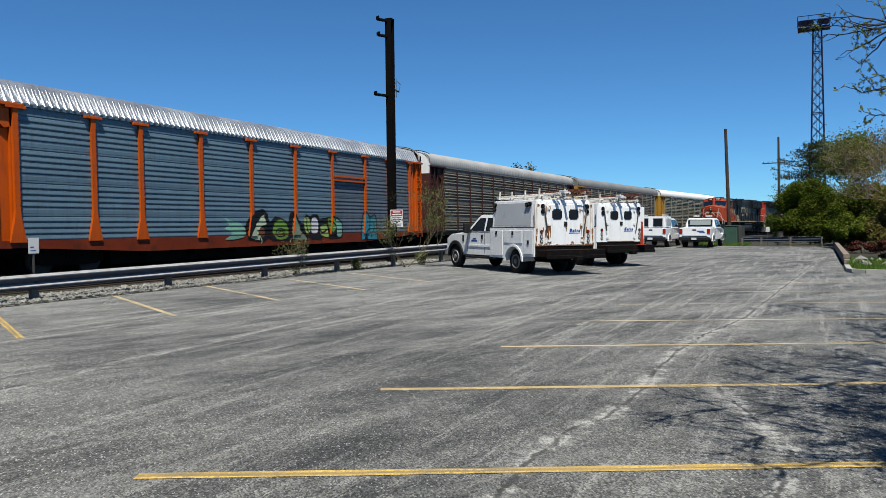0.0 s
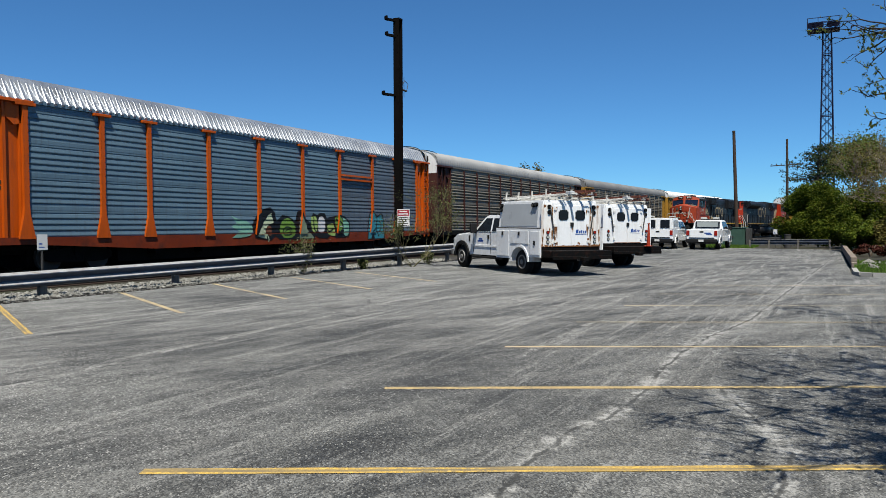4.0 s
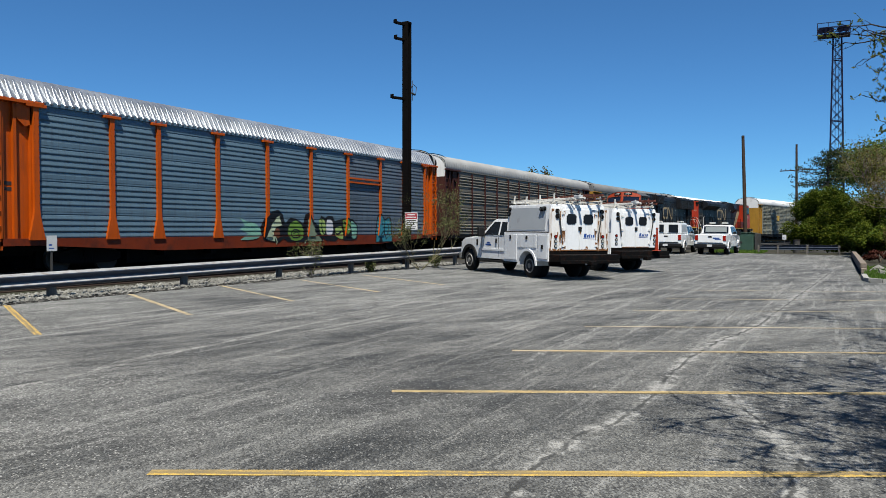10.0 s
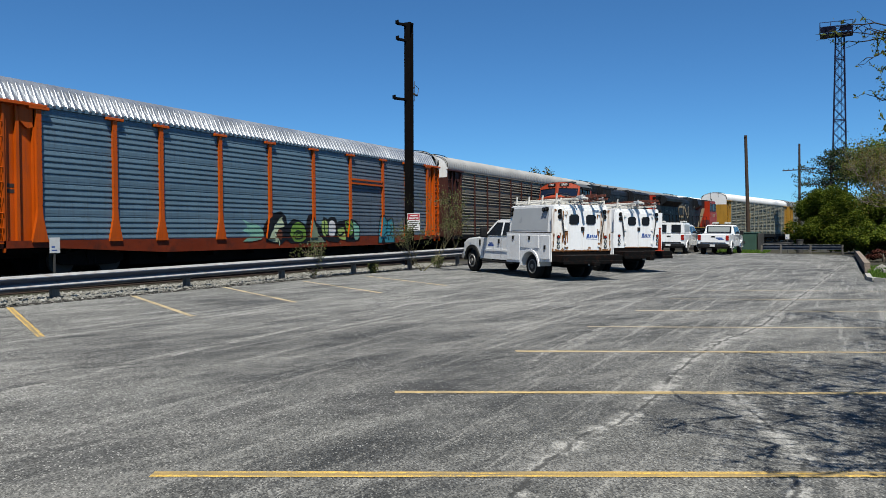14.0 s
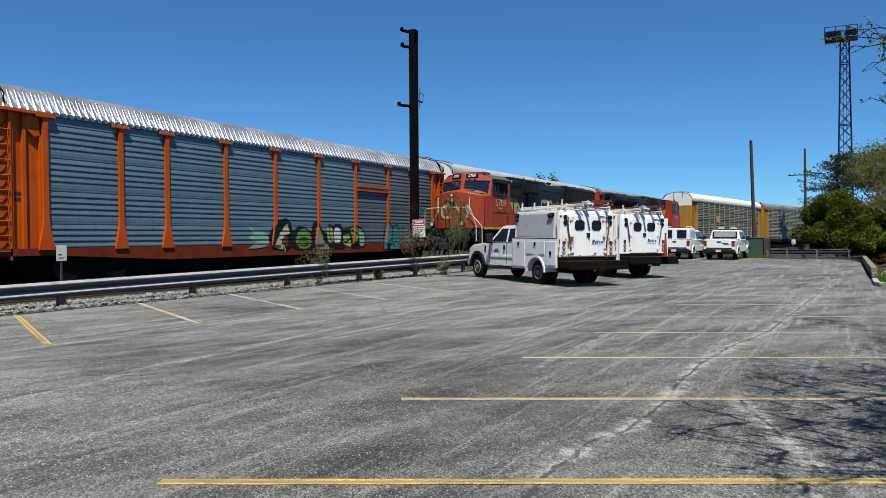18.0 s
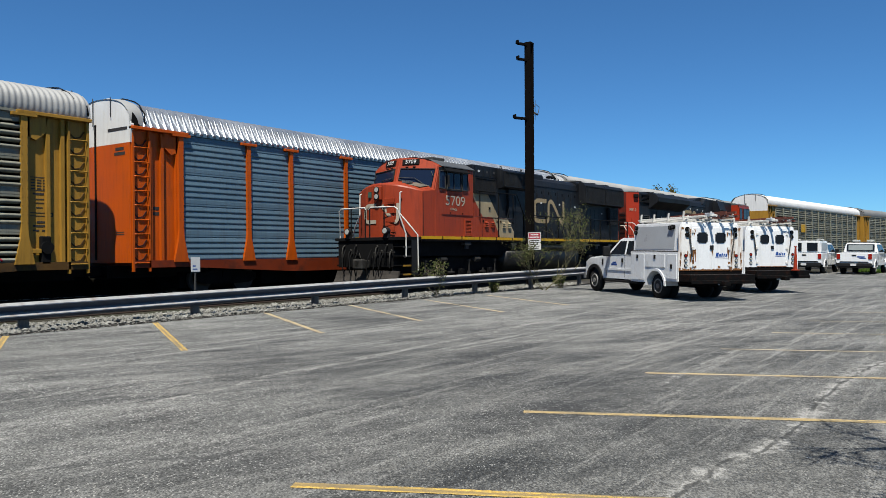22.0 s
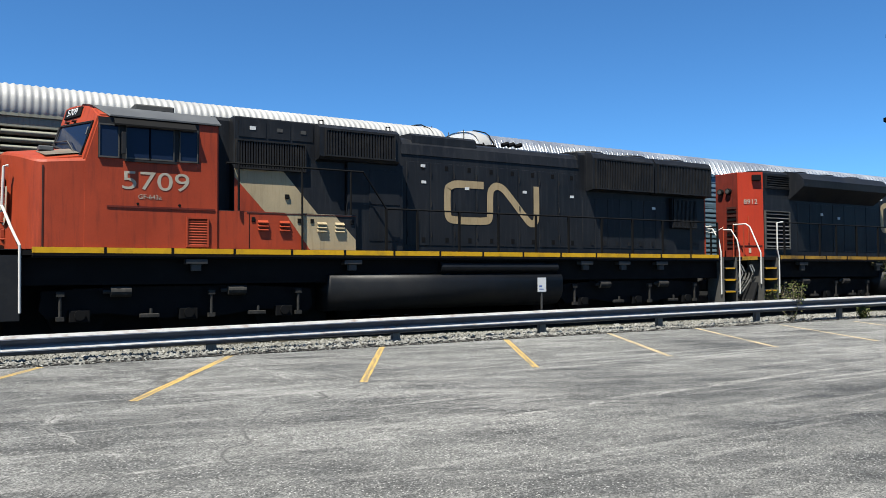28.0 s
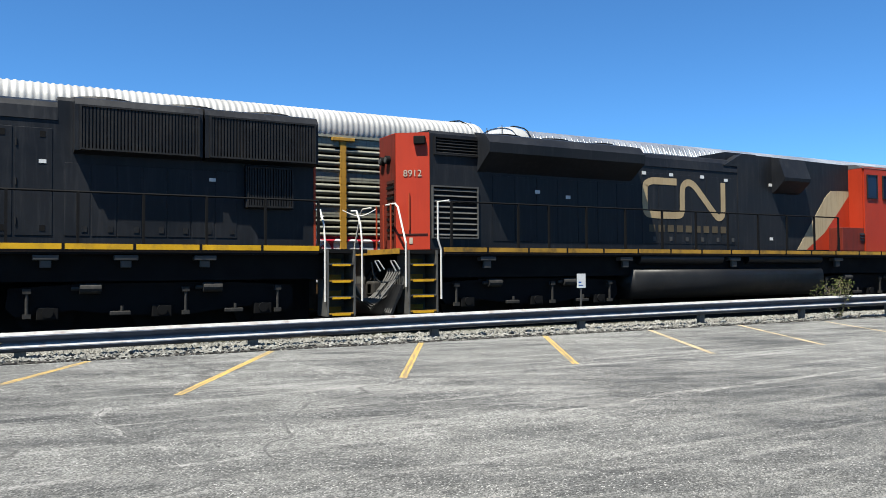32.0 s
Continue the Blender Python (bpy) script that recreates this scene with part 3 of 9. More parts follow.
def prism(bm, prof, a, b, axis="y", m=None):
    """A closed outline swept straight from a to b. axis y: the outline is (x, z); x: (y, z); z: (x, y)."""
    put = {"y": lambda p, t: (p[0], t, p[1]), "x": lambda p, t: (t, p[0], p[1]), "z": lambda p, t: (p[0], p[1], t)}[axis]
    v0 = [bm.verts.new(put(p, a)) for p in prof]
    v1 = [bm.verts.new(put(p, b)) for p in prof]
    n = len(prof)
    fs = [bm.faces.new((v0[i], v0[(i + 1) % n], v1[(i + 1) % n], v1[i])) for i in range(n)]
    fs += [bm.faces.new(v0[::-1]), bm.faces.new(v1)]
    if m:
        bmesh.ops.transform(bm, matrix=m, verts=v0 + v1)
    bmesh.ops.recalc_face_normals(bm, faces=fs)
    return v0 + v1


def mesh_of(name, bm, material, smooth=False):
    me = bpy.data.meshes.new(name)
    if smooth:
        for f in bm.faces:
            f.smooth = True
    bm.to_mesh(me)
    bm.free()
    me.materials.append(material)
    return me


def part(name, bm, material, parent, label="", smooth=False):
    """One mesh object under a thing or under a part."""
    ob = new(name, bm if isinstance(bm, bpy.types.Mesh) else mesh_of(name, bm, material, smooth))
    ob.parent = parent
    return tagged(ob, label)


def thing(name, label, category, m=None, group="", kind=""):
    ob = new(name)
    ob.empty_display_size = 0.2
    if m is not None:
        ob.matrix_basis = m
    return tagged(ob, label, category, group, kind)


def single(name, bm, material, label, category, m=None, group="", kind="", smooth=False):
    ob = new(name, mesh_of(name, bm, material, smooth))
    if m is not None:
        ob.matrix_basis = m
    return tagged(ob, label, category, group, kind)


def write(text, size, m, material, parent, name, depth=0.004, label=""):
    """Raised lettering in the built-in font, turned into a mesh."""
    cu = bpy.data.curves.new(name, "FONT")
    cu.body, cu.size, cu.extrude, cu.align_x, cu.align_y = text, size, depth, "CENTER", "CENTER"
    tmp = bpy.data.objects.new(name, cu)
    scene.collection.objects.link(tmp)
    me = bpy.data.meshes.new_from_object(tmp.evaluated_get(bpy.context.evaluated_depsgraph_get()))
    bpy.data.objects.remove(tmp)
    me.materials.clear()
    me.materials.append(material)
    ob = new(name, me)
    ob.parent, ob.matrix_basis = parent, m
    return tagged(ob, label)


SIDE_R = Matrix(((0, 0, 1, 0), (1, 0, 0, 0), (0, 1, 0, 0), (0, 0, 0, 1)))   # text that stands on a face looking to +x


def on_side(x, y, z):
    return Matrix.Translation((x, y, z)) @ SIDE_R


def ground_z(x):
    """The lot climbs gently towards the tracks and is flat beyond them."""
    return -0.0162 * max(-16.0, min(x, 12.0))


def field_drop(y):
    """How far the open ground behind the lot lies below it."""
    return float(np.interp(y, (64, 72, 110, 170), (0, 0.55, 0.72, 1.0)))


# ---------------------------------------------------------------- tracks
RAIL_Z = 0.38
NEAR_X, FAR_X = -18.15, -22.05


def bend(x0):
    """Where a track begins to bend to the right, and how sharply; the near one draws away from the far one."""
    return (30.0, 0.00112) if x0 > -20 else (35.0, 0.0008)


def track_x(x0, y):
    b, k = bend(x0)
    return x0 + k * max(0.0, y - b) ** 2


def track_z(y):
    """The tracks fall gently beyond the end of the lot."""
    return RAIL_Z - 0.0045 * max(0.0, min(y, 170.0) - 35.0)


def along(x0, s):
    """The point of the track that lies s metres along its rails."""
    b, k = bend(x0)
    y = s - 2 / 3 * k * k * max(0.0, s - b) ** 3
    return Vector((track_x(x0, y), y, track_z(y)))


def on_track(x0, s, half=7.0):
    """The pose of a vehicle whose middle is s metres along the track, carried by two bogies."""
    a, b = along(x0, s - half), along(x0, s + half)
    d, m = b - a, (a + b) / 2
    return pose(m.x, m.y, m.z, math.degrees(math.atan2(d.z, d.y)), 0, math.degrees(math.atan2(-d.x, d.y)))


# ---------------------------------------------------------------- ground
def build_ground():
    bm = bmesh.new()
    xs, ys = (-1600, -60, -16, 12, 60, 1600), (-1600, -60, 64, 72, 110, 170, 1600)
    grid = [[bm.verts.new((x, y, ground_z(x) - 0.05 - field_drop(y))) for y in ys] for x in xs]
    for i in range(len(xs) - 1):
        for j in range(len(ys) - 1):
            bm.faces.new((grid[i][j], grid[i + 1][j], grid[i + 1][j + 1], grid[i][j + 1]))
    single("ground", bm, M["soil"], "dry ground with weeds round the lot", "ground", kind="structure")
    bm = bmesh.new()
    out = [(-14.30, -40), (12, -40), (12, 27.9), (0.95, 27.9), (0.80, 29.0), (0.85, 56.5), (-4.0, 56.2), (-14.0, 56.2)]
    lo = [bm.verts.new((x, y, ground_z(x) - 0.2)) for x, y in out]
    hi = [bm.verts.new((x, y, ground_z(x))) for x, y in out]
    bm.faces.new(hi)
    n = len(out)
    for i in range(n):
        bm.faces.new((lo[i], lo[(i + 1) % n], hi[(i + 1) % n], hi[i]))
    single("pavement", bm, ASPHALT, "worn grey asphalt of a parking lot with pale cracks", "pavement", kind="structure")


def parking_line(p, q, w, material, middle):
    """A painted line: two edges that keep their paint and a scuffed middle."""
    a, b = Vector((*p, 0)), Vector((*q, 0))
    d = (b - a).normalized()
    s = Vector((-d.y, d.x, 0)) * w / 2
    bm = bmesh.new()
    k = 24
    rnd = random.Random(int(p[1] * 100))
    rows = []
    for i in range(k + 1):
        c = a.lerp(b, i / k)
        cross = (-1 + rnd.uniform(-0.08, 0.08), -0.42 + rnd.uniform(-0.15, 0.15), 0.38 + rnd.uniform(-0.15, 0.15), 1 + rnd.uniform(-0.08, 0.08))
        rows.append([bm.verts.new((v.x, v.y, ground_z(v.x) + 0.004)) for v in (c + s * f for f in cross)])
    for r0, r1 in zip(rows[:-1], rows[1:]):
        for m in range(3):
            f = bm.faces.new((r0[m], r1[m], r1[m + 1], r0[m + 1]))
            f.material_index = 1 if m == 1 else 0
    ob = single("parking_line", bm, material, "worn yellow parking line painted on the asphalt", "parking line", group="parking lines", kind="structure")
    ob.data.materials.append(middle)


def build_lines():
    for k in range(-1, 7):
        y = 4.14 + 2.98 * k
        x = -14.12 + max(0, k - 4) * 0.28
        parking_line((x, y), (x + 4.06, y - 2.40), 0.105, LINE_LEFT if k < 3 else LINE_LEFT_FADED, LINE_LEFT_WORN if k < 3 else LINE_LEFT_FADED)
    for k in range(0, 7):
        y = 3.80 + 2.96 * k
        x = -3.88 + 0.1 * k
        edge, middle, w = ((LINE, LINE_WORN, 0.115), (LINE_DULL, LINE_DULL, 0.105), (LINE_DULL, LINE_FADED, 0.09))[k] if k < 3 else (LINE_FADED, LINE_FADED, 0.07)
        parking_line((x, y), (x + 4.9, y + 2.55), w, edge, middle)


def rock_field(name, pts, sizes, material, label, seed):
    """Many small broken stones in one mesh."""
    rs = np.random.RandomState(seed)
    n = len(pts)
    octa = np.array([(1, 0, 0), (-1, 0, 0), (0, 1, 0), (0, -1, 0), (0, 0, 1), (0, 0, -1)], float)
    tri = np.array([(0, 2, 4), (2, 1, 4), (1, 3, 4), (3, 0, 4), (2, 0, 5), (1, 2, 5), (3, 1, 5), (0, 3, 5)])
    v = octa[None] * rs.uniform(0.55, 1.25, (n, 6, 1)) + rs.uniform(-0.35, 0.35, (n, 6, 3))
    ang = rs.uniform(0, 6.28, n)
    c, s = np.cos(ang)[:, None], np.sin(ang)[:, None]
    v = np.stack([v[..., 0] * c - v[..., 1] * s, v[..., 0] * s + v[..., 1] * c, v[..., 2] * 0.7], -1)
    v = v * np.asarray(sizes)[:, None, None] + np.asarray(pts)[:, None, :]
    f = tri[None] + 6 * np.arange(n)[:, None, None]
    me = bpy.data.meshes.new(name)
    me.from_pydata(v.reshape(-1, 3).tolist(), [], f.reshape(-1, 3).tolist())
    me.materials.append(material)
    ob = new(name, me)
    return tagged(ob, label, "gravel", kind="stuff")


def swept(bm, prof, ys, x0, z0):
    """A closed outline (dx, z) carried along the bend of the track."""
    rings = [[bm.verts.new((track_x(x0, y) + p[0], y, z0 + track_z(y) - RAIL_Z + p[1])) for p in prof] for y in ys]
    n = len(prof)
    for a, b in zip(rings[:-1], rings[1:]):
        for i in range(n):
            bm.faces.new((a[i], a[(i + 1) % n], b[(i + 1) % n], b[i]))
    bm.faces.new(rings[0][::-1])
    bm.faces.new(rings[-1])


TRACK_YS = [-45, -10, 15, 35] + [35 + 8 * i for i in range(1, 26)]
RAIL_PROF = [(-0.07, -0.17), (0.07, -0.17), (0.07, -0.15), (0.012, -0.13), (0.012, -0.04), (0.036, -0.03), (0.036, 0.0), (-0.036, 0.0), (-0.036, -0.03), (-0.012, -0.04), (-0.012, -0.13), (-0.07, -0.15)]


def build_tracks():
    bm = bmesh.new()
    swept(bm, [(3.88, -0.35), (3.88, -0.135), (3.0, -0.12), (1.9, -0.17), (-1.9, -0.19), (-5.8, -0.19), (-7.4, -0.45), (-7.4, -0.8), (3.88, -0.8)], TRACK_YS, NEAR_X, RAIL_Z)
    bmesh.ops.recalc_face_normals(bm, faces=bm.faces)
    single("ballast_bed", bm, M["gravel_bed"], "grey crushed-stone bed under two railway tracks", "ballast", kind="structure")
    # bank added beyond the far track so the gap under the cars stays black
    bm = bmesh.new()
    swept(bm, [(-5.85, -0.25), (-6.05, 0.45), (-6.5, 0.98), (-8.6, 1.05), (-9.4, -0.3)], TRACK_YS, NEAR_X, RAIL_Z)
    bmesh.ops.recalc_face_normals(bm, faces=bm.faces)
    single("cinder_bank", bm, M["bank"], "added near-black bank that closes the view under the standing train", "embankment", kind="structure")
    rs = np.random.RandomState(4)
    n = 15000
    y = -3 + 34 * rs.rand(n) ** 1.1
    x = -14.33 - 2.0 * rs.rand(n) ** 1.25
    z = np.interp(x, [-16.25, -15.15, -14.27], [RAIL_Z - 0.17, RAIL_Z - 0.12, RAIL_Z - 0.135]) + rs.uniform(-0.01, 0.035, n)
    rock_field("ballast_stones", np.c_[x, y, z], rs.uniform(0.026, 0.060, n), M["stones"], "loose grey and pale ballast stones along the guardrail", 5)
    n = 1600
    y = -3 + 34 * rs.rand(n)
    x = -14.30 + np.abs(rs.normal(0, 0.09, n))
    rock_field("spilled_gravel", np.c_[x, y, 0.0162 * -x + 0.006], rs.uniform(0.008, 0.022, n), M["stones"], "gravel spilled onto the asphalt edge", 6)
    bt = bmesh.new()
    box(bt, -1.3, 1.3, -0.115, 0.115, -0.36, -0.175, 0.012)
    tie = mesh_of("tie", bt, M["tie"])
    for x0, name in ((NEAR_X, "track_near"), (FAR_X, "track_far")):
        t = thing(name, "railway track with steel rails on dark wooden ties", "railway track", kind="structure")
        for dx in (-0.7535, 0.7535):
            bm = bmesh.new()
            swept(bm, RAIL_PROF, TRACK_YS, x0 + dx, RAIL_Z)
            bmesh.ops.recalc_face_normals(bm, faces=bm.faces)
            part("rail", bm, M["rust"], t)
            bm = bmesh.new()
            swept(bm, [(-0.03, 0.0), (0.03, 0.0), (0.03, 0.003), (-0.03, 0.003)], TRACK_YS, x0 + dx, RAIL_Z)
            part("rail_head", bm, M["steel"], t, "polished running surface")
        for i in range(230):
            y = -12 + i * 0.56
            o = part("tie", tie, None, t)
            o.matrix_basis = on_track(x0, y, 0.5) @ pose(0, 0, 0, 0, 0, (i * 37 % 7 - 3) * 0.5)


# ---------------------------------------------------------------- guardrails
GR = [(-14.70, -8.0), (-14.72, 0.2), (-14.72, 3.98), (-14.76, 7.79), (-14.72, 11.6), (-14.60, 15.3), (-14.45, 18.95), (-14.25, 22.5), (-14.05, 26.0), (-13.9, 29.8), (-13.8, 33.6), (-13.7, 37.4)]
W_PROF = [(-0.012, 0.158), (0.0, 0.162), (0.055, 0.150), (0.104, 0.112), (0.113, 0.098), (0.068, 0.045), (0.014, 0.005), (0.012, -0.022), (0.058, -0.040), (0.104, -0.078), (0.111, -0.092), (0.066, -0.138), (0.0, -0.162), (-0.012, -0.158)]


def guardrail(path, ztop, name_label, posts, tilt=0.0):
    g = thing("guardrail", name_label, "guardrail")
    bm = bmesh.new()
    pts = []
    for a, b in zip(path[:-1], path[1:]):
        pts += [Vector((*a, 0)).lerp(Vector((*b, 0)), i / 3) for i in range(3)]
    pts.append(Vector((*path[-1], 0)))
    rings = []
    for i, p in enumerate(pts):
        d = (pts[min(i + 1, len(pts) - 1)] - pts[max(i - 1, 0)]).normalized()
        out = Vector((d.y, -d.x, 0))
        zc = ztop(p) - 0.155
        prof = W_PROF + [(x - 0.004, z) for x, z in reversed(W_PROF)]
        rings.append([bm.verts.new(p + out * q[0] + Vector((0, 0, zc + q[1]))) for q in prof])
    n = len(rings[0])
    for a, b in zip(rings[:-1], rings[1:]):
        for i in range(n):
            bm.faces.new((a[i], a[(i + 1) % n], b[(i + 1) % n], b[i]))
    bm.faces.new(rings[0])
    bm.faces.new(rings[-1][::-1])
    bmesh.ops.recalc_face_normals(bm, faces=bm.faces)
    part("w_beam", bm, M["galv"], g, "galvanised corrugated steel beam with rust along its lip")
    # pale strips laid on the up-facing slopes to paint in their sunlight
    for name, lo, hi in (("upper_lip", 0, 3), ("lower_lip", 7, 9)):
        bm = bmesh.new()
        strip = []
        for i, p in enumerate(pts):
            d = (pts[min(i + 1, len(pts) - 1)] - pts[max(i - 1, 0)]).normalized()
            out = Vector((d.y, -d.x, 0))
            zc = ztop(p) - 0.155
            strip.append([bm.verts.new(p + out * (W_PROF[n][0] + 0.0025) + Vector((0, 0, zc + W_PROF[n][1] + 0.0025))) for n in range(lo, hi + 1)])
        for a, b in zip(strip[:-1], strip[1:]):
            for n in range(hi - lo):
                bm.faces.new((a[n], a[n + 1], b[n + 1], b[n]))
        part(name, bm, M["galv_sunlit"], g, "zinc lip painted pale as if sunlit, with rust spots")
    for p in posts:
        bm = bmesh.new()
        box(bm, -0.11, 0.0, -0.085, 0.085, -0.7, 0.0, 0.008)
        box(bm, -0.02, 0.012, -0.06, 0.06, -0.28, -0.02)
        o = part("post", bm, M["wood_post"], g)
        o.matrix_basis = pose(p[0], p[1], ztop(Vector((*p, 0))) - 0.02)
        bm = bmesh.new()
        rod(bm, (0.0, 0, -0.155), (0.035, 0, -0.155), 0.018, 8)
        o = part("bolt", bm, M["hardware"], g)
        o.matrix_basis = pose(p[0] + 0.012, p[1], ztop(Vector((*p, 0))))
    return g


def build_guardrails():
    guardrail(GR, lambda p: 0.70 + 0.0090 * (p.y - 2), "galvanised W-beam guardrail on weathered wooden posts beside ballast", GR)
    far = [(0.3, 58.6), (-1.6, 58.5), (-3.4, 58.4), (-4.6, 58.3)]
    guardrail(far, lambda p: 0.60, "galvanised guardrail closing the end of the lot", far)


# ---------------------------------------------------------------- autorack cars
def ridge(z, style="shelf"):
    """How far the corrugated side stands out at a height z above its foot."""
    q = z % 0.9625
    if q > 0.735 or q < 0.03:
        return 0.004 if 0.80 < q < 0.93 else 0.0
    u = ((q - 0.03) % 0.176) / 0.176
    if style == "shelf":
        return float(np.interp(u, (0, 0.04, 0.24, 0.62, 0.78, 0.82, 1.0), (-0.020, 0.012, 0.016, 0.004, 0.002, -0.020, -0.020)))
    return 0.052 * math.sin(math.pi * u / 0.62) ** 0.7 if u < 0.62 else -0.030


PZ0, PZ1 = 1.05, 4.90
PZ = [PZ0 + (PZ1 - PZ0) * i / 240 for i in range(241)]
PANEL_X = 1.46


def side_panel_mesh(y0, y1, material, step=1, style="shelf"):
    me = bpy.data.meshes.new("side_panel")
    v, f = [], []
    zs = PZ[::step]
    for z in zs:
        x = ridge(z - PZ0, style)
        v += [(x, y0, z), (x, y1, z)]
    for i in range(len(zs) - 1):
        f.append((2 * i, 2 * i + 1, 2 * i + 3, 2 * i + 2))
    k = len(v)
    v += [(-0.03, y0, PZ0), (-0.03, y1, PZ0), (-0.03, y1, PZ1), (-0.03, y0, PZ1)]
    f.append((k + 3, k + 2, k + 1, k))
    me.from_pydata(v, [], f)
    me.materials.append(material)
    return me


def roof_mesh(half, pitch, material, rib, facet=False):
    """Arched or facetted roof with ribs running across it."""
    prof = [(1.50, 4.93), (1.50, 4.99), (1.16, 5.50), (0.98, 5.59), (0.55, 5.70), (0.0, 5.74)] if facet else [(1.49, 4.93), (1.52, 5.05), (1.51, 5.25), (1.46, 5.42), (1.32, 5.58), (1.10, 5.70), (0.78, 5.77), (0.4, 5.81), (0.0, 5.82)]
    prof += [(-x, z) for x, z in prof[-2::-1]]
    prof = smooth_line(prof, 1 if facet else 2)
    n = int(2 * half / pitch)
    ys = []
    for i in range(n):
        y = -half + i * pitch
        ys += [(y + pitch * u, rib * h) for u, h in (((0.0, 0.0), (0.34, 0.0), (0.50, 1.0), (0.80, 1.0)) if facet else ((0.0, 0.0), (0.16, 0.10), (0.34, 0.85), (0.50, 1.0), (0.66, 0.85), (0.84, 0.10)))]
    v, f = [], []
    c = Vector((0, 4.6))
    for y, d in ys:
        for x, z in prof:
            o = (Vector((x, z)) - c).normalized() * d * min(1.0, max(0.0, (z - 4.95) / (0.50 if facet else 0.25)) ** (0.4 if facet else 1))
            v.append((x + o.x, y, z + o.y))
    m = len(prof)
    for i in range(len(ys) - 1):
        for j in range(m - 1):
            a = i * m + j
            f.append((a, a + 1, a + m + 1, a + m))
    me = bpy.data.meshes.new("roof")
    me.from_pydata(v, [], f)
    me.materials.append(material)
    for p in me.polygons:
        p.use_smooth = not facet
    return me


def bogie2(parent, y, mats):
    """A two-axle freight bogie."""
    b = bmesh.new()
    for s in (-1, 1):
        prism(b, [(-1.25, 0.40), (-0.95, 0.30), (-0.55, 0.28), (0.55, 0.28), (0.95, 0.30), (1.25, 0.40), (1.25, 0.62), (0.7, 0.70), (0.35, 0.80), (-0.35, 0.80), (-0.7, 0.70), (-1.25, 0.62)], s * 0.98 - 0.07, s * 0.98 + 0.07, "x")
        for k in (-0.12, 0.12):
            rod(b, (s * 0.98, k, 0.32), (s * 0.98, k, 0.66), 0.09, 8)
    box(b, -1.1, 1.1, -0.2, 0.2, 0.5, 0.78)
    # solid block added to shut off the sunlit view between the wheels
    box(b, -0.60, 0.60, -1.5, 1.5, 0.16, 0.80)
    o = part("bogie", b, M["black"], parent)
    o.matrix_basis = pose(0, y, 0)
    ws = []
    for k in (-0.89, 0.89):
        w = bmesh.new()
        for s in (-1, 1):
            rod(w, (s * 0.69, 0, 0), (s * 0.81, 0, 0), 0.46, 20)
            rod(w, (s * 0.81, 0, 0), (s * 0.95, 0, 0), 0.12, 10)
        rod(w, (-0.75, 0, 0), (0.75, 0, 0), 0.08, 8)
        q = part("wheelset", w, M["hardware"], o)
        q.matrix_basis = pose(0, k, 0.46)
        ws.append(q)
    return ws


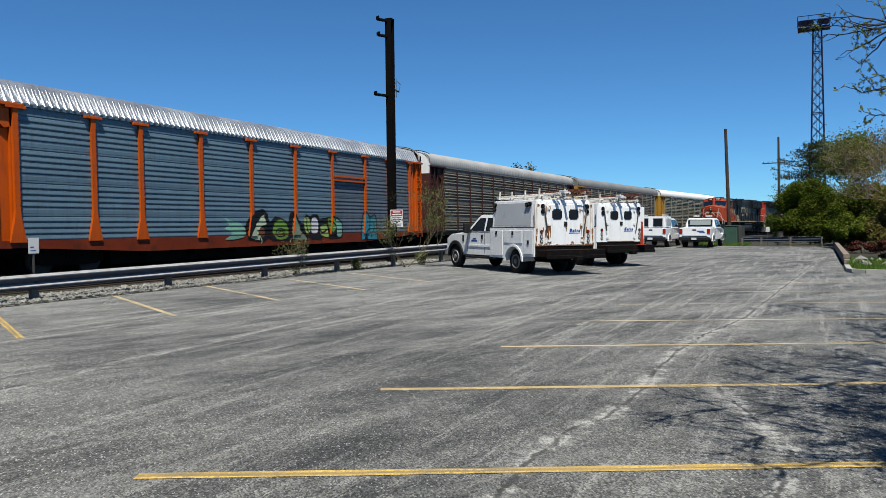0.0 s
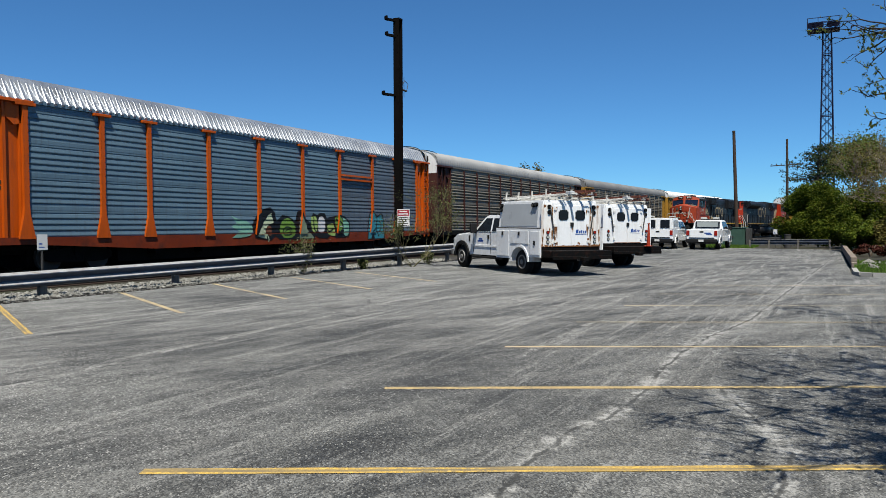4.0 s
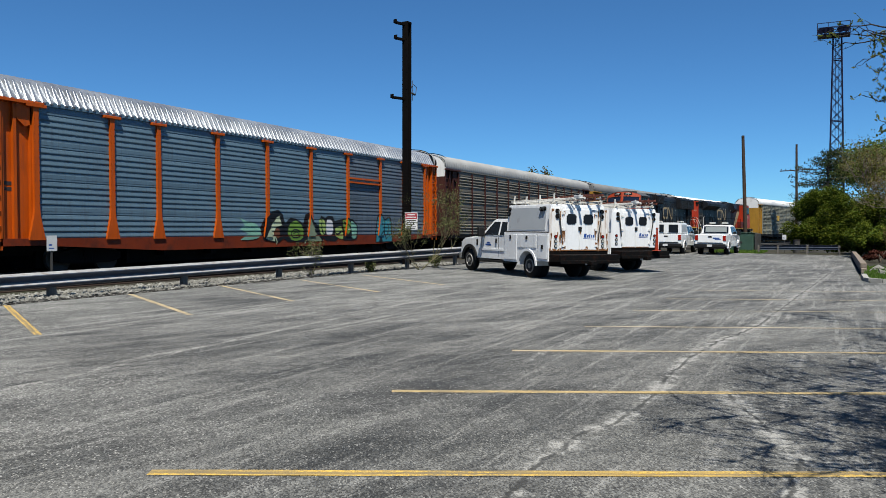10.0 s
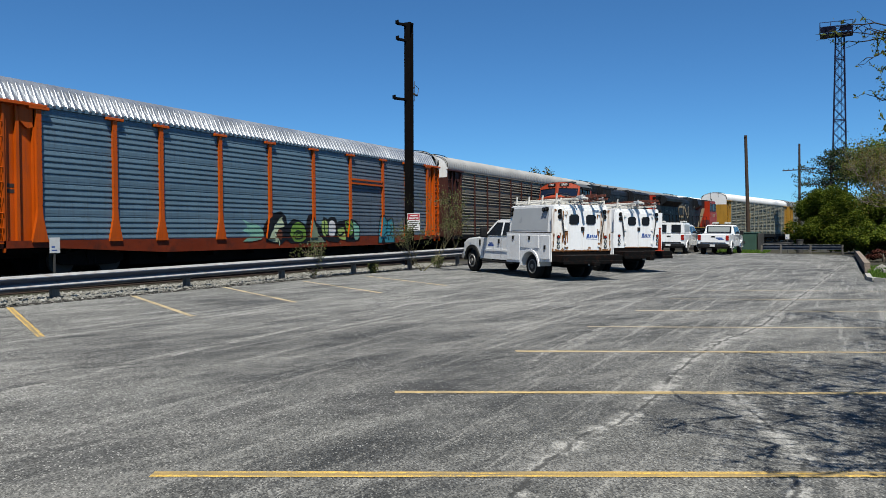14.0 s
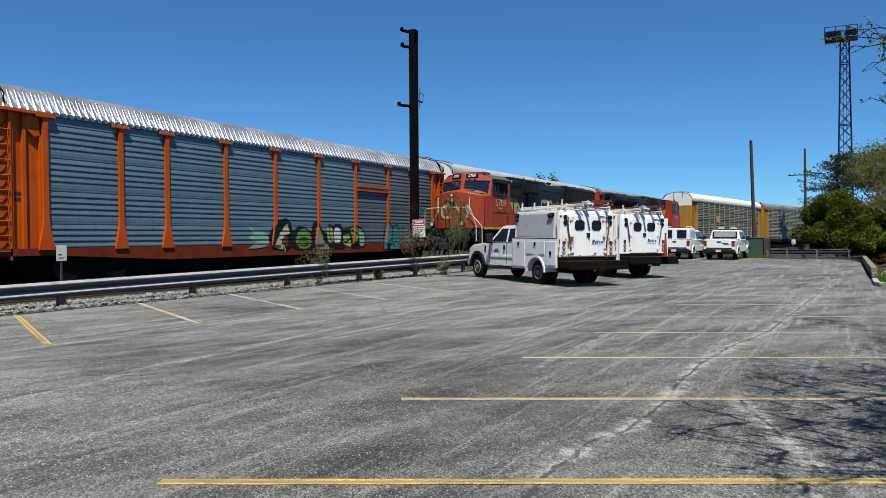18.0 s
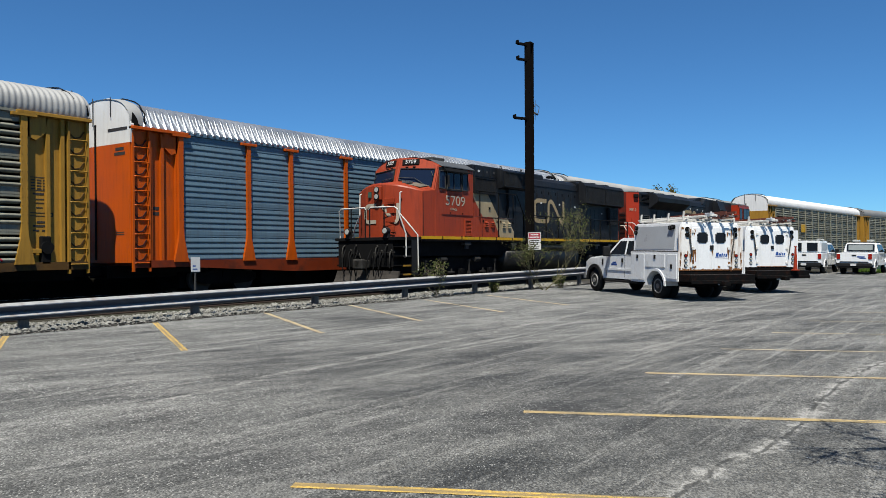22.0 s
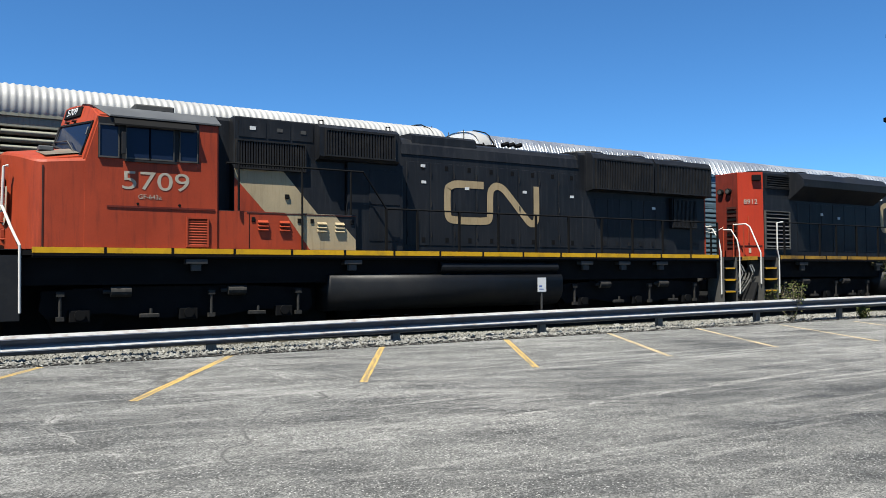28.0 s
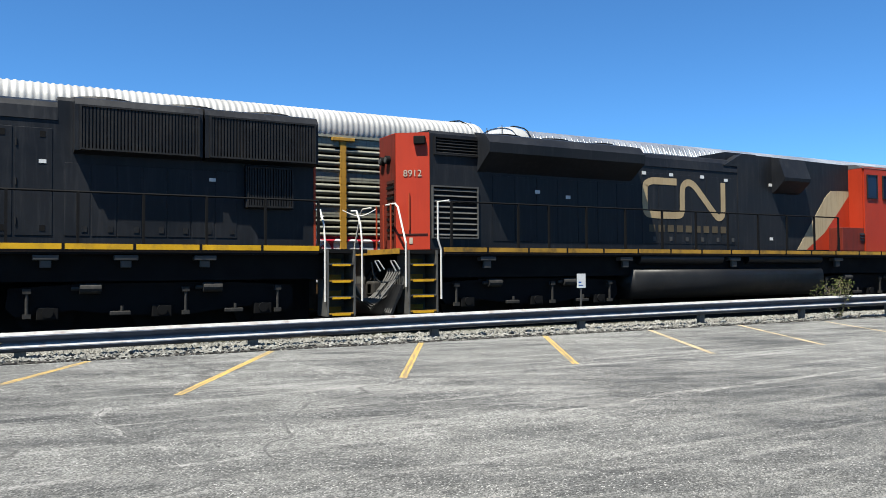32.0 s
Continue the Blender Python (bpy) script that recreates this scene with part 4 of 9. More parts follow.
def autorack(label, post, panel, roof, end, cap, pitch, posts, group, m, marks=True, thin=False, step=1, style="round", rib=None, dull=None):
    """A covered autorack: sill, corrugated side panels between posts, arched roof, end doors, ladders and bogies."""
    t = thing("autorack_car", label, "rail car", m, group)
    H = 13.75
    wheels = bogie2(t, -9.9, None) + bogie2(t, 9.9, None)
    bm = bmesh.new()
    for s in (-1, 1):
        prism(bm, [(-H + 0.1, 0.86), (-11.9, 0.86), (-7.2, 0.62), (7.2, 0.62), (11.9, 0.86), (H - 0.1, 0.86), (H - 0.1, 1.07), (-H + 0.1, 1.07)], s * 1.36, s * 1.50, "x")
    box(bm, -1.36, 1.36, -H + 0.1, H - 0.1, 0.93, 1.03)
    part("sill", bm, M["orange_dark"] if post is M["orange"] else (M["black"] if thin else M["sill_grime"]), t, "grimy side sill")
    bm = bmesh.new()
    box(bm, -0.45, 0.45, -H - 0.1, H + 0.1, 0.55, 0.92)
    # long black block added to stand for the darkness under the car
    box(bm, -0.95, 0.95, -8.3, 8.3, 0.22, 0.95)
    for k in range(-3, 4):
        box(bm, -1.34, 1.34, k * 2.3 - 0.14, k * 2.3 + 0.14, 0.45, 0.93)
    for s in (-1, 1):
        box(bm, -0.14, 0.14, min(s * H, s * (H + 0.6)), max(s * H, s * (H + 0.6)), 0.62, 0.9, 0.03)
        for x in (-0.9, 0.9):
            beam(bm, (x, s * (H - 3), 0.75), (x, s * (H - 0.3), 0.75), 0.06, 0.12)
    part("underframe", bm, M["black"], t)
    part("roof", roof_mesh(H - 0.32 if roof is M["roof_metal"] else H - 0.05, pitch, roof, 0.10 if roof is M["roof_metal"] else 0.03, roof is M["roof_metal"]), None, t)
    for s in (-1, 1):
        b = bmesh.new()
        box(b, min(s * 1.40, s * 1.51), max(s * 1.40, s * 1.51), posts[0] + 0.1, posts[-1] - 0.1, 4.905, 5.03, 0.008)
        part("top_rail", b, panel, t)
    bays = list(zip(posts[:-1], posts[1:]))
    cache = {}
    for s in (-1, 1):
        for y0, y1 in bays:
            w = round(y1 - y0, 3)
            face_mat = M["panel_dull"] if dull is not None and y0 > dull else panel
            key = (w, face_mat.name)
            if key not in cache:
                cache[key] = side_panel_mesh(-w / 2, w / 2, face_mat, step, style)
            o = part("side_panel", cache[key], None, t)
            o.matrix_basis = pose(s * PANEL_X, (y0 + y1) / 2, 0, 0, 0, 0 if s > 0 else 180)
        bp = bmesh.new()
        w = 0.085 if not thin else 0.05
        foot = 0.26 if not thin else 0.06
        prism(bp, [(-foot, 1.02), (foot, 1.02), (w + 0.02, 1.72), (w, 1.95), (w, 4.84), (-w, 4.84), (-w, 1.95), (-w - 0.02, 1.72)], 0.0, 0.085, "x")
        if not thin:
            box(bp, 0.0, 0.12, -0.33, 0.33, 4.82, 4.91, 0.01)
            for k in range(12):
                for e in (-1, 1):
                    rod(bp, (0.085, e * w * 0.75, 2.1 + k * 0.22), (0.093, e * w * 0.75, 2.1 + k * 0.22), 0.012, 6)
        pm = mesh_of("post", bp, rib or post)
        for y in posts:
            o = part("post", pm, None, t)
            o.matrix_basis = pose(s * (PANEL_X + 0.0), y, 0, 0, 0, 0 if s > 0 else 180)
        for e in (-1, 1):
            b = bmesh.new()
            ya, yb = sorted((e * (abs(posts[0]) - 0.25), e * H))
            box(b, s * 1.40 if s > 0 else -1.58, 1.58 if s > 0 else -1.40, ya, yb, 4.88, 4.97, 0.01)
            part("top_beam", b, post, t)
            b = bmesh.new()
            x0, x1 = (1.30, 1.36) if s > 0 else (-1.36, -1.30)
            ya, yb = sorted((e * (abs(posts[0]) + 0.05), e * (H - 0.12)))
            box(b, x0, x1, ya, yb, 1.03, 4.93)
            prism(b, [(e * (abs(posts[0]) + 0.08), 4.9), (e * (abs(posts[0]) + 0.62), 4.9), (e * (abs(posts[0]) + 0.55), 4.45), (e * (abs(posts[0]) + 0.3), 4.25), (e * (abs(posts[0]) + 0.08), 4.32)], x0, x1 + (0.1 if s > 0 else -0.1), "x")
            part("corner_door", b, post, t)
            for q in (0.08, 0.62, 1.02):
                yy = e * (abs(posts[0]) + q)
                b = bmesh.new()
                box(b, min(x1, s * 1.46), max(x0, s * 1.46), yy - 0.05, yy + 0.05, 1.03, 4.9)
                part("door_post", b, post, t)
            b = bmesh.new()
            yl, yh = sorted((e * (H - 0.62), e * (H - 0.08)))
            for yy in (yl, yh):
                box(b, s * 1.46 - 0.04, s * 1.46 + 0.04, yy - 0.03, yy + 0.03, 0.75, 4.85)
            lad = part("ladder", b, post, t)
            back = bmesh.new()
            box(back, s * 1.37 - 0.02, s * 1.37 + 0.02, yl - 0.02, yh + 0.02, 1.03, 4.88)
            part("ladder_bay", back, post, t)
            for k in range(9):
                r = bmesh.new()
                z = 1.0 + k * 0.42
                pipe(r, [(s * 1.46, yl, z), (s * 1.52, yl + 0.05, z), (s * 1.52, yh - 0.05, z), (s * 1.46, yh, z)], 0.018, 6)
                part("rung", r, M["handrail_white"] if post is M["white"] else post, lad)
                if thin:
                    continue
                r = bmesh.new()
                ym = (yl + yh) / 2
                bow = [(s * 1.40, yl + 0.04, z + 0.20), (s * 1.40, ym - 0.06, z + 0.06), (s * 1.40, ym + 0.10, z + 0.10), (s * 1.40, yh - 0.05, z + 0.26)]
                for a, c in zip(bow[:-1], bow[1:]):
                    beam(r, a, c, 0.02, 0.035)
                part("bay_brace", r, M["brown"] if post is M["orange"] else M["sill_grime"], lad)
    low = 4.50 if cap is M["white"] else 3.95
    for e in (-1, 1):
        b = bmesh.new()
        ya, yb = sorted((e * (H - 0.10), e * H))
        box(b, -1.44, 1.44, ya, yb, 1.0, low if cap else 4.95, 0.012)
        part("end_door", b, end, t)
        b = bmesh.new()
        box(b, -0.30, -0.22, min(yb, yb + e * 0.02) if e > 0 else ya - 0.02, yb + 0.02 if e > 0 else max(ya, ya + 0.02), 1.1, 5.15)
        part("door_joint", b, M["black"], t, "dark gap between the end doors")
        top = [(1.50, 5.02), (1.40, 5.34), (1.02, 5.70), (0.4, 5.88), (-0.4, 5.88), (-1.02, 5.70), (-1.40, 5.34), (-1.50, 5.02)]
        b = bmesh.new()
        prism(b, [(-1.46, low if cap else 4.95), (1.46, low if cap else 4.95)] + top, ya, yb)
        part("end_cap", b, cap or roof, t, "white-painted upper end" if cap is M["white"] else "")
        # bent sheet that bridges the end and the first roof rib, its rubber edge torn loose
        b = bmesh.new()
        arc = smooth_line([(1.47, 5.00), (1.46, 5.22), (1.36, 5.44), (1.10, 5.66), (0.7, 5.80), (0.2, 5.87), (-0.4, 5.86), (-1.1, 5.66), (-1.46, 5.2)], 3)
        rows = [[b.verts.new((x + (0.02 if q else 0.0) * (1 if x > 0 else -1), e * y, z + q)) for x, z in arc] for y, q in ((H - 0.42, 0.01), (H - 0.26, 0.04), (H + 0.02, 0.0))]
        for r0, r1 in zip(rows[:-1], rows[1:]):
            for k in range(len(arc) - 1):
                b.faces.new((r0[k], r0[k + 1], r1[k + 1], r1[k]))
        bmesh.ops.recalc_face_normals(b, faces=b.faces)
        fl = part("end_sheet", b, M["roof_white"], t, "bent grey sheet over the roof end", True)
        b = bmesh.new()
        wob = random.Random(int(m.translation.y * 10) + e)
        pipe(b, [(x + 0.03, e * (H - 0.46 + wob.uniform(-0.07, 0.05)), z + 0.05 + wob.uniform(0, 0.03)) for x, z in arc[:20:2]], 0.022, 6)
        part("end_gasket", b, M["black"], fl, "torn black rubber edge")
        b = bmesh.new()
        prism(b, [(e * (H - 0.02), 5.02), (e * (H - 0.30), 5.00), (e * (H - 0.20), 5.22), (e * (H - 0.08), 5.36)], 1.455, 1.49, "x")
        part("end_gusset", b, M["black"], fl)
        for q, z0, z1 in ((-0.35, 5.1, 5.95), (0.55, 5.30, 5.90)):
            b = bmesh.new()
            rod(b, (q, e * (H + 0.03), z0), (q, e * (H + 0.03), z1), 0.014, 6)
            part("end_bar", b, M["hardware"], t)
    return t, wheels


def spans(poly, z):
    xs = []
    for (y0, z0), (y1, z1) in zip(poly, poly[1:] + poly[:1]):
        if (z0 <= z) != (z1 <= z):
            xs.append(y0 + (z - z0) / (z1 - z0) * (y1 - y0))
    xs.sort()
    return list(zip(xs[::2], xs[1::2]))


def spray(polys, material, parent, name, lift=0.004, x0=PANEL_X, posts=(), label="", style="shelf"):
    """Paint sprayed over the corrugated side: outlines (y, z) laid on the ridges."""
    v, f = [], []
    n = 240
    for poly in polys:
        for i in range(-20, n):
            za = PZ0 + (PZ1 - PZ0) * i / n
            zb = PZ0 + (PZ1 - PZ0) * (i + 1) / n
            for a, b in spans(poly, (za + zb) / 2):
                xa = ridge(za - PZ0, style) if i >= 0 else 0.05
                xb = ridge(zb - PZ0, style) if i >= 0 else 0.05
                k = len(v)
                v += [(x0 + xa + lift, a, za), (x0 + xa + lift, b, za), (x0 + xb + lift, b, zb), (x0 + xb + lift, a, zb)]
                f.append((k, k + 1, k + 2, k + 3))
                for py in posts:
                    w = float(np.interp((za + zb) / 2, (1.02, 1.72, 1.95), (0.26, 0.105, 0.085)))
                    c, d = max(a, py - w), min(b, py + w)
                    if c < d and za > 1.02:
                        k = len(v)
                        v += [(x0 + 0.086 + lift, q, z) for q, z in ((c, za), (d, za), (d, zb), (c, zb))]
                        f.append((k, k + 1, k + 2, k + 3))
    me = bpy.data.meshes.new(name)
    me.from_pydata(v, [], f)
    me.materials.append(material)
    return part(name, me, None, parent, label)


def blob(cy, cz, ry, rz, seed, n=22, rough=0.18):
    r = random.Random(seed)
    ph = [r.uniform(0, 6.28) for _ in range(3)]
    out = []
    for i in range(n):
        a = 2 * math.pi * i / n
        k = 1 + rough * (math.sin(3 * a + ph[0]) * 0.6 + math.sin(5 * a + ph[1]) * 0.4)
        out.append((cy + ry * k * math.cos(a), cz + rz * k * math.sin(a)))
    return out


def stroke(pts, w):
    """The outline of a brush stroke along pts."""
    L, R = [], []
    for i, p in enumerate(pts):
        a, b = pts[max(0, i - 1)], pts[min(len(pts) - 1, i + 1)]
        d = Vector((b[0] - a[0], b[1] - a[1]))
        if d.length < 1e-6:
            continue
        d.normalize()
        L.append((p[0] - d.y * w / 2, p[1] + d.x * w / 2))
        R.append((p[0] + d.y * w / 2, p[1] - d.x * w / 2))
    return L + R[::-1]


def smooth_line(pts, k=5):
    out = []
    P = [pts[0]] + list(pts) + [pts[-1]]
    for i in range(1, len(P) - 2):
        for j in range(k):
            t = j / k
            q = [0.5 * (2 * P[i][c] + (P[i + 1][c] - P[i - 1][c]) * t + (2 * P[i - 1][c] - 5 * P[i][c] + 4 * P[i + 1][c] - P[i + 2][c]) * t * t + (3 * P[i][c] - P[i - 1][c] - 3 * P[i + 1][c] + P[i + 2][c]) * t ** 3) for c in (0, 1)]
            out.append(tuple(q))
    out.append(tuple(pts[-1]))
    return out


POSTS_A = [-12.05, -9.35, -7.40, -4.50, -1.60, 1.40, 4.35, 7.35, 9.75, 12.20]
POSTS_B = [-11.95, -9.25, -7.30, -4.40, -1.50, 1.50, 4.40, 7.25, 9.15, 11.90]
FAR_CARS, NEAR_CARS = [], []


def bars(parent, material, x, rows, name="lettering_bar", lift=0.004, label="unreadable small lettering"):
    """Lettering too small to read, as plain bars: rows of (y0, y1, z, height)."""
    for y0, y1, z, h in rows:
        bm = bmesh.new()
        box(bm, x, x + lift, y0, y1, z - h / 2, z + h / 2)
        ob = part(name, bm, material, parent, label)
    return ob


def build_far_train():
    g = "cars of the standing train"
    t, _ = autorack("yellow-posted autorack rail car with grey corrugated sides and painted graffiti", M["yellow"], M["panel_grey"], M["roof_white"], M["yellow"], None, 0.16, POSTS_B, g, on_track(FAR_X, -1.05))
    FAR_CARS.append(t)
    graffiti_white(t)
    bars(t, M["ink"], 1.362, [(12.15 + 0.16 * (k % 3), 12.27 + 0.16 * (k % 3), 3.22 - 0.075 * (k // 3), 0.03) for k in range(12)] + [(12.2, 12.5, 2.86, 0.05), (12.25, 12.5, 2.72, 0.025), (12.25, 12.5, 2.62, 0.025), (12.28, 12.46, 2.50, 0.025), (12.3, 12.6, 2.12, 0.05), (12.2, 12.65, 2.02, 0.05), (12.2, 12.36, 1.90, 0.045), (12.44, 12.64, 1.90, 0.045)])
    b = bmesh.new()
    for y0, y1, z0, z1 in ((12.08, 12.66, 2.94, 3.30), (12.08, 12.74, 2.27, 2.37)):
        for q in ((y0, y1, z0, z0 + 0.02), (y0, y1, z1 - 0.02, z1), (y0, y0 + 0.02, z0, z1), (y1 - 0.02, y1, z0, z1)):
            box(b, 1.360, 1.365, *q)
    part("data_frame", b, M["ink"], t)
    b = bmesh.new()
    rod(b, (1.46, 12.5, 1.45), (1.54, 12.5, 1.45), 0.17, 14)
    box(b, 1.36, 1.50, 12.35, 12.62, 1.0, 1.75, 0.03)
    hb = part("hand_brake", b, M["black"], t, "black hand brake gear on the car corner")
    b = bmesh.new()
    box(b, 1.40, 1.52, 11.9, 12.35, 1.30, 1.42, 0.015)
    part("brake_step", b, M["yellow"], hb)
    t, _ = autorack("orange-posted autorack rail car with blue-grey corrugated sides and graffiti", M["orange"], M["panel_blue"], M["roof_metal"], M["orange"], M["white"], 0.25, POSTS_A, g, on_track(FAR_X, 27.70), style="shelf", dull=4.0)
    FAR_CARS.append(t)
    graffiti_green(t)
    bm = bmesh.new()
    for z in (3.76, 3.57):
        prism(bm, [(4.40, z - 0.04), (7.28, z - 0.04), (7.28, z + 0.04), (4.40, z + 0.04)], PANEL_X + 0.03, PANEL_X + 0.10, "x")
    part("side_rail", bm, M["orange"], t)
    bars(t, M["ink"], 1.362, [(-13.0, -12.55, 2.62, 0.10), (-13.0, -12.55, 2.46, 0.10)])
    for z, w, h, x in ((4.92, 0.95, 0.09, 0.85), (4.34, 0.40, 0.09, 0.95), (4.20, 0.52, 0.09, 0.95), (1.9, 0.4, 0.03, 0.95), (1.84, 0.4, 0.03, 0.95)):
        bm = bmesh.new()
        box(bm, x - w / 2, x + w / 2, -13.756, -13.752, z - h / 2, z + h / 2)
        part("lettering_bar", bm, M["ink"], t)
    t, _ = autorack("grimy maroon-framed autorack rail car with a white end cap", M["brown"], M["panel_brown"], M["roof_white"], M["brown"], M["white"], 0.30, [-12.0 + i * 1.9 for i in range(13)] + [12.1], g, on_track(FAR_X, 56.40), thin=True, step=2)
    FAR_CARS.append(t)
    for k in range(2):
        t, _ = autorack(("grey autorack rail car with a bent yellow roof corner", "yellow-ended autorack rail car with a pale roof")[k], M["yellow"], M["panel_brown"] if k == 0 else M["panel_grey"], M["roof_grey"] if k == 0 else M["white"], M["yellow"], None, 0.19, POSTS_B if k else [-12.0 + i * 1.9 for i in range(13)] + [12.1], g, on_track(FAR_X, 85.10 + 28.7 * k), thin=(k == 0), step=3, rib=M["panel_brown"] if k == 0 else M["panel_grey"])
        FAR_CARS.append(t)


def graffiti_green(t):
    """Sprayed lettering that cannot be read, as overlapping shapes in its colours."""
    def G(pts):
        # sketch units to metres along the car and above the rail
        return [(-3.33 + (u - 55) * 0.01343, 2.1 + 0.1 * (u - 55) / 635 - (v - 150) / 150 * (1.24 + 0.24 * (u - 55) / 635)) for u, v in pts]

    def shape(pts, material, name, lift, label="", k=2):
        spray([smooth_line(G(pts + pts[:1]), k)], M[material], t, name, lift, posts=POSTS_A, label=label)

    def line(pts, w, material="g_black", lift=0.011):
        spray([stroke(smooth_line(G(pts), 3), w)], M[material], t, "graffiti_stroke", lift, posts=POSTS_A)
    shape([(150, 235), (168, 196), (205, 158), (238, 148), (262, 172), (270, 212), (300, 184), (332, 190), (366, 214), (378, 168), (396, 162), (412, 192), (450, 220), (466, 172), (490, 184), (508, 172), (534, 175), (548, 198), (592, 188), (628, 182), (662, 188), (692, 216), (694, 250), (680, 286), (600, 292), (574, 268), (545, 296), (490, 290), (452, 268), (440, 296), (370, 298), (280, 298), (260, 282), (235, 304), (162, 292)], "g_black", "graffiti_backing", 0.003, "green, white and black spray-painted graffiti", 1)
    shape([(58, 186), (90, 205), (125, 212), (152, 240), (150, 272), (118, 288), (58, 292), (96, 262), (60, 242), (82, 224)], "g_mint", "graffiti_wisp", 0.004)
    shape([(170, 284), (184, 240), (214, 200), (246, 176), (258, 218), (232, 228), (214, 258), (216, 296)], "g_pale", "graffiti_fill", 0.006)
    shape([(215, 256), (230, 234), (246, 250), (236, 282), (222, 276)], "g_brown", "graffiti_fill", 0.007)
    shape([(284, 260), (294, 218), (326, 198), (360, 224), (366, 264), (344, 291), (300, 291)], "g_green", "graffiti_fill", 0.006)
    shape([(384, 292), (394, 192), (416, 200), (446, 258), (474, 294)], "g_sage", "graffiti_fill", 0.006)
    shape([(455, 195), (480, 188), (492, 230), (482, 266), (464, 262), (454, 230)], "g_lime", "graffiti_fill", 0.006)
    shape([(496, 262), (496, 204), (516, 188), (533, 205), (536, 246), (520, 268)], "g_white", "graffiti_fill", 0.006)
    shape([(550, 274), (546, 236), (582, 222), (592, 240), (592, 284)], "g_lime", "graffiti_fill", 0.006)
    shape([(596, 196), (626, 190), (640, 230), (620, 262), (600, 232)], "g_green", "graffiti_fill", 0.006)
    shape([(648, 194), (682, 216), (687, 250), (670, 282), (644, 272), (646, 226)], "g_mint", "graffiti_fill", 0.006)
    line([(300, 262), (318, 240), (346, 250), (340, 274), (308, 278), (300, 262)], 0.05)
    line([(312, 262), (330, 252), (340, 262), (326, 270)], 0.04)
    line([(384, 170), (372, 240), (376, 290)], 0.09)
    line([(396, 165), (424, 230), (470, 290)], 0.10)
    line([(470, 190), (470, 240), (488, 272)], 0.07)
    line([(548, 200), (544, 240), (560, 262), (590, 246)], 0.08)
    line([(600, 200), (634, 224), (640, 262)], 0.07)
    line([(240, 150), (222, 190), (186, 240), (168, 286)], 0.08)
    line([(246, 178), (262, 232), (262, 284)], 0.10)
    line([(620, 238), (644, 236)], 0.05, "g_white")
    line([(210, 262), (226, 300), (214, 330)], 0.05, "g_pale")
    line([(372, 298), (360, 330), (345, 345)], 0.05, "g_pale")
    line([(560, 298), (562, 335), (600, 305)], 0.06, "g_sage")
    shape([(818, 324), (814, 290), (834, 178), (860, 168), (886, 190), (914, 178), (930, 200), (932, 324)], "g_teal", "graffiti_tag", 0.005, "turquoise spray-painted tag", 1)
    line([(818, 328), (812, 290), (832, 176), (860, 165), (886, 188), (914, 176), (932, 198), (934, 326)], 0.07)
    line([(886, 190), (880, 250), (890, 285)], 0.07)
    line([(850, 215), (866, 205), (868, 240), (846, 262)], 0.05)
    line([(905, 210), (916, 232), (900, 262)], 0.05)
    shape([(838, 290), (850, 270), (862, 292), (856, 324), (838, 324)], "g_black", "graffiti_fill", 0.008)
    for u in (1006, 1022, 1040):
        line([(u, 175), (u + 6, 230), (u - 2, 280)], 0.04)
    line([(975, 240), (1000, 236), (1010, 262), (985, 280)], 0.05, "g_mint")


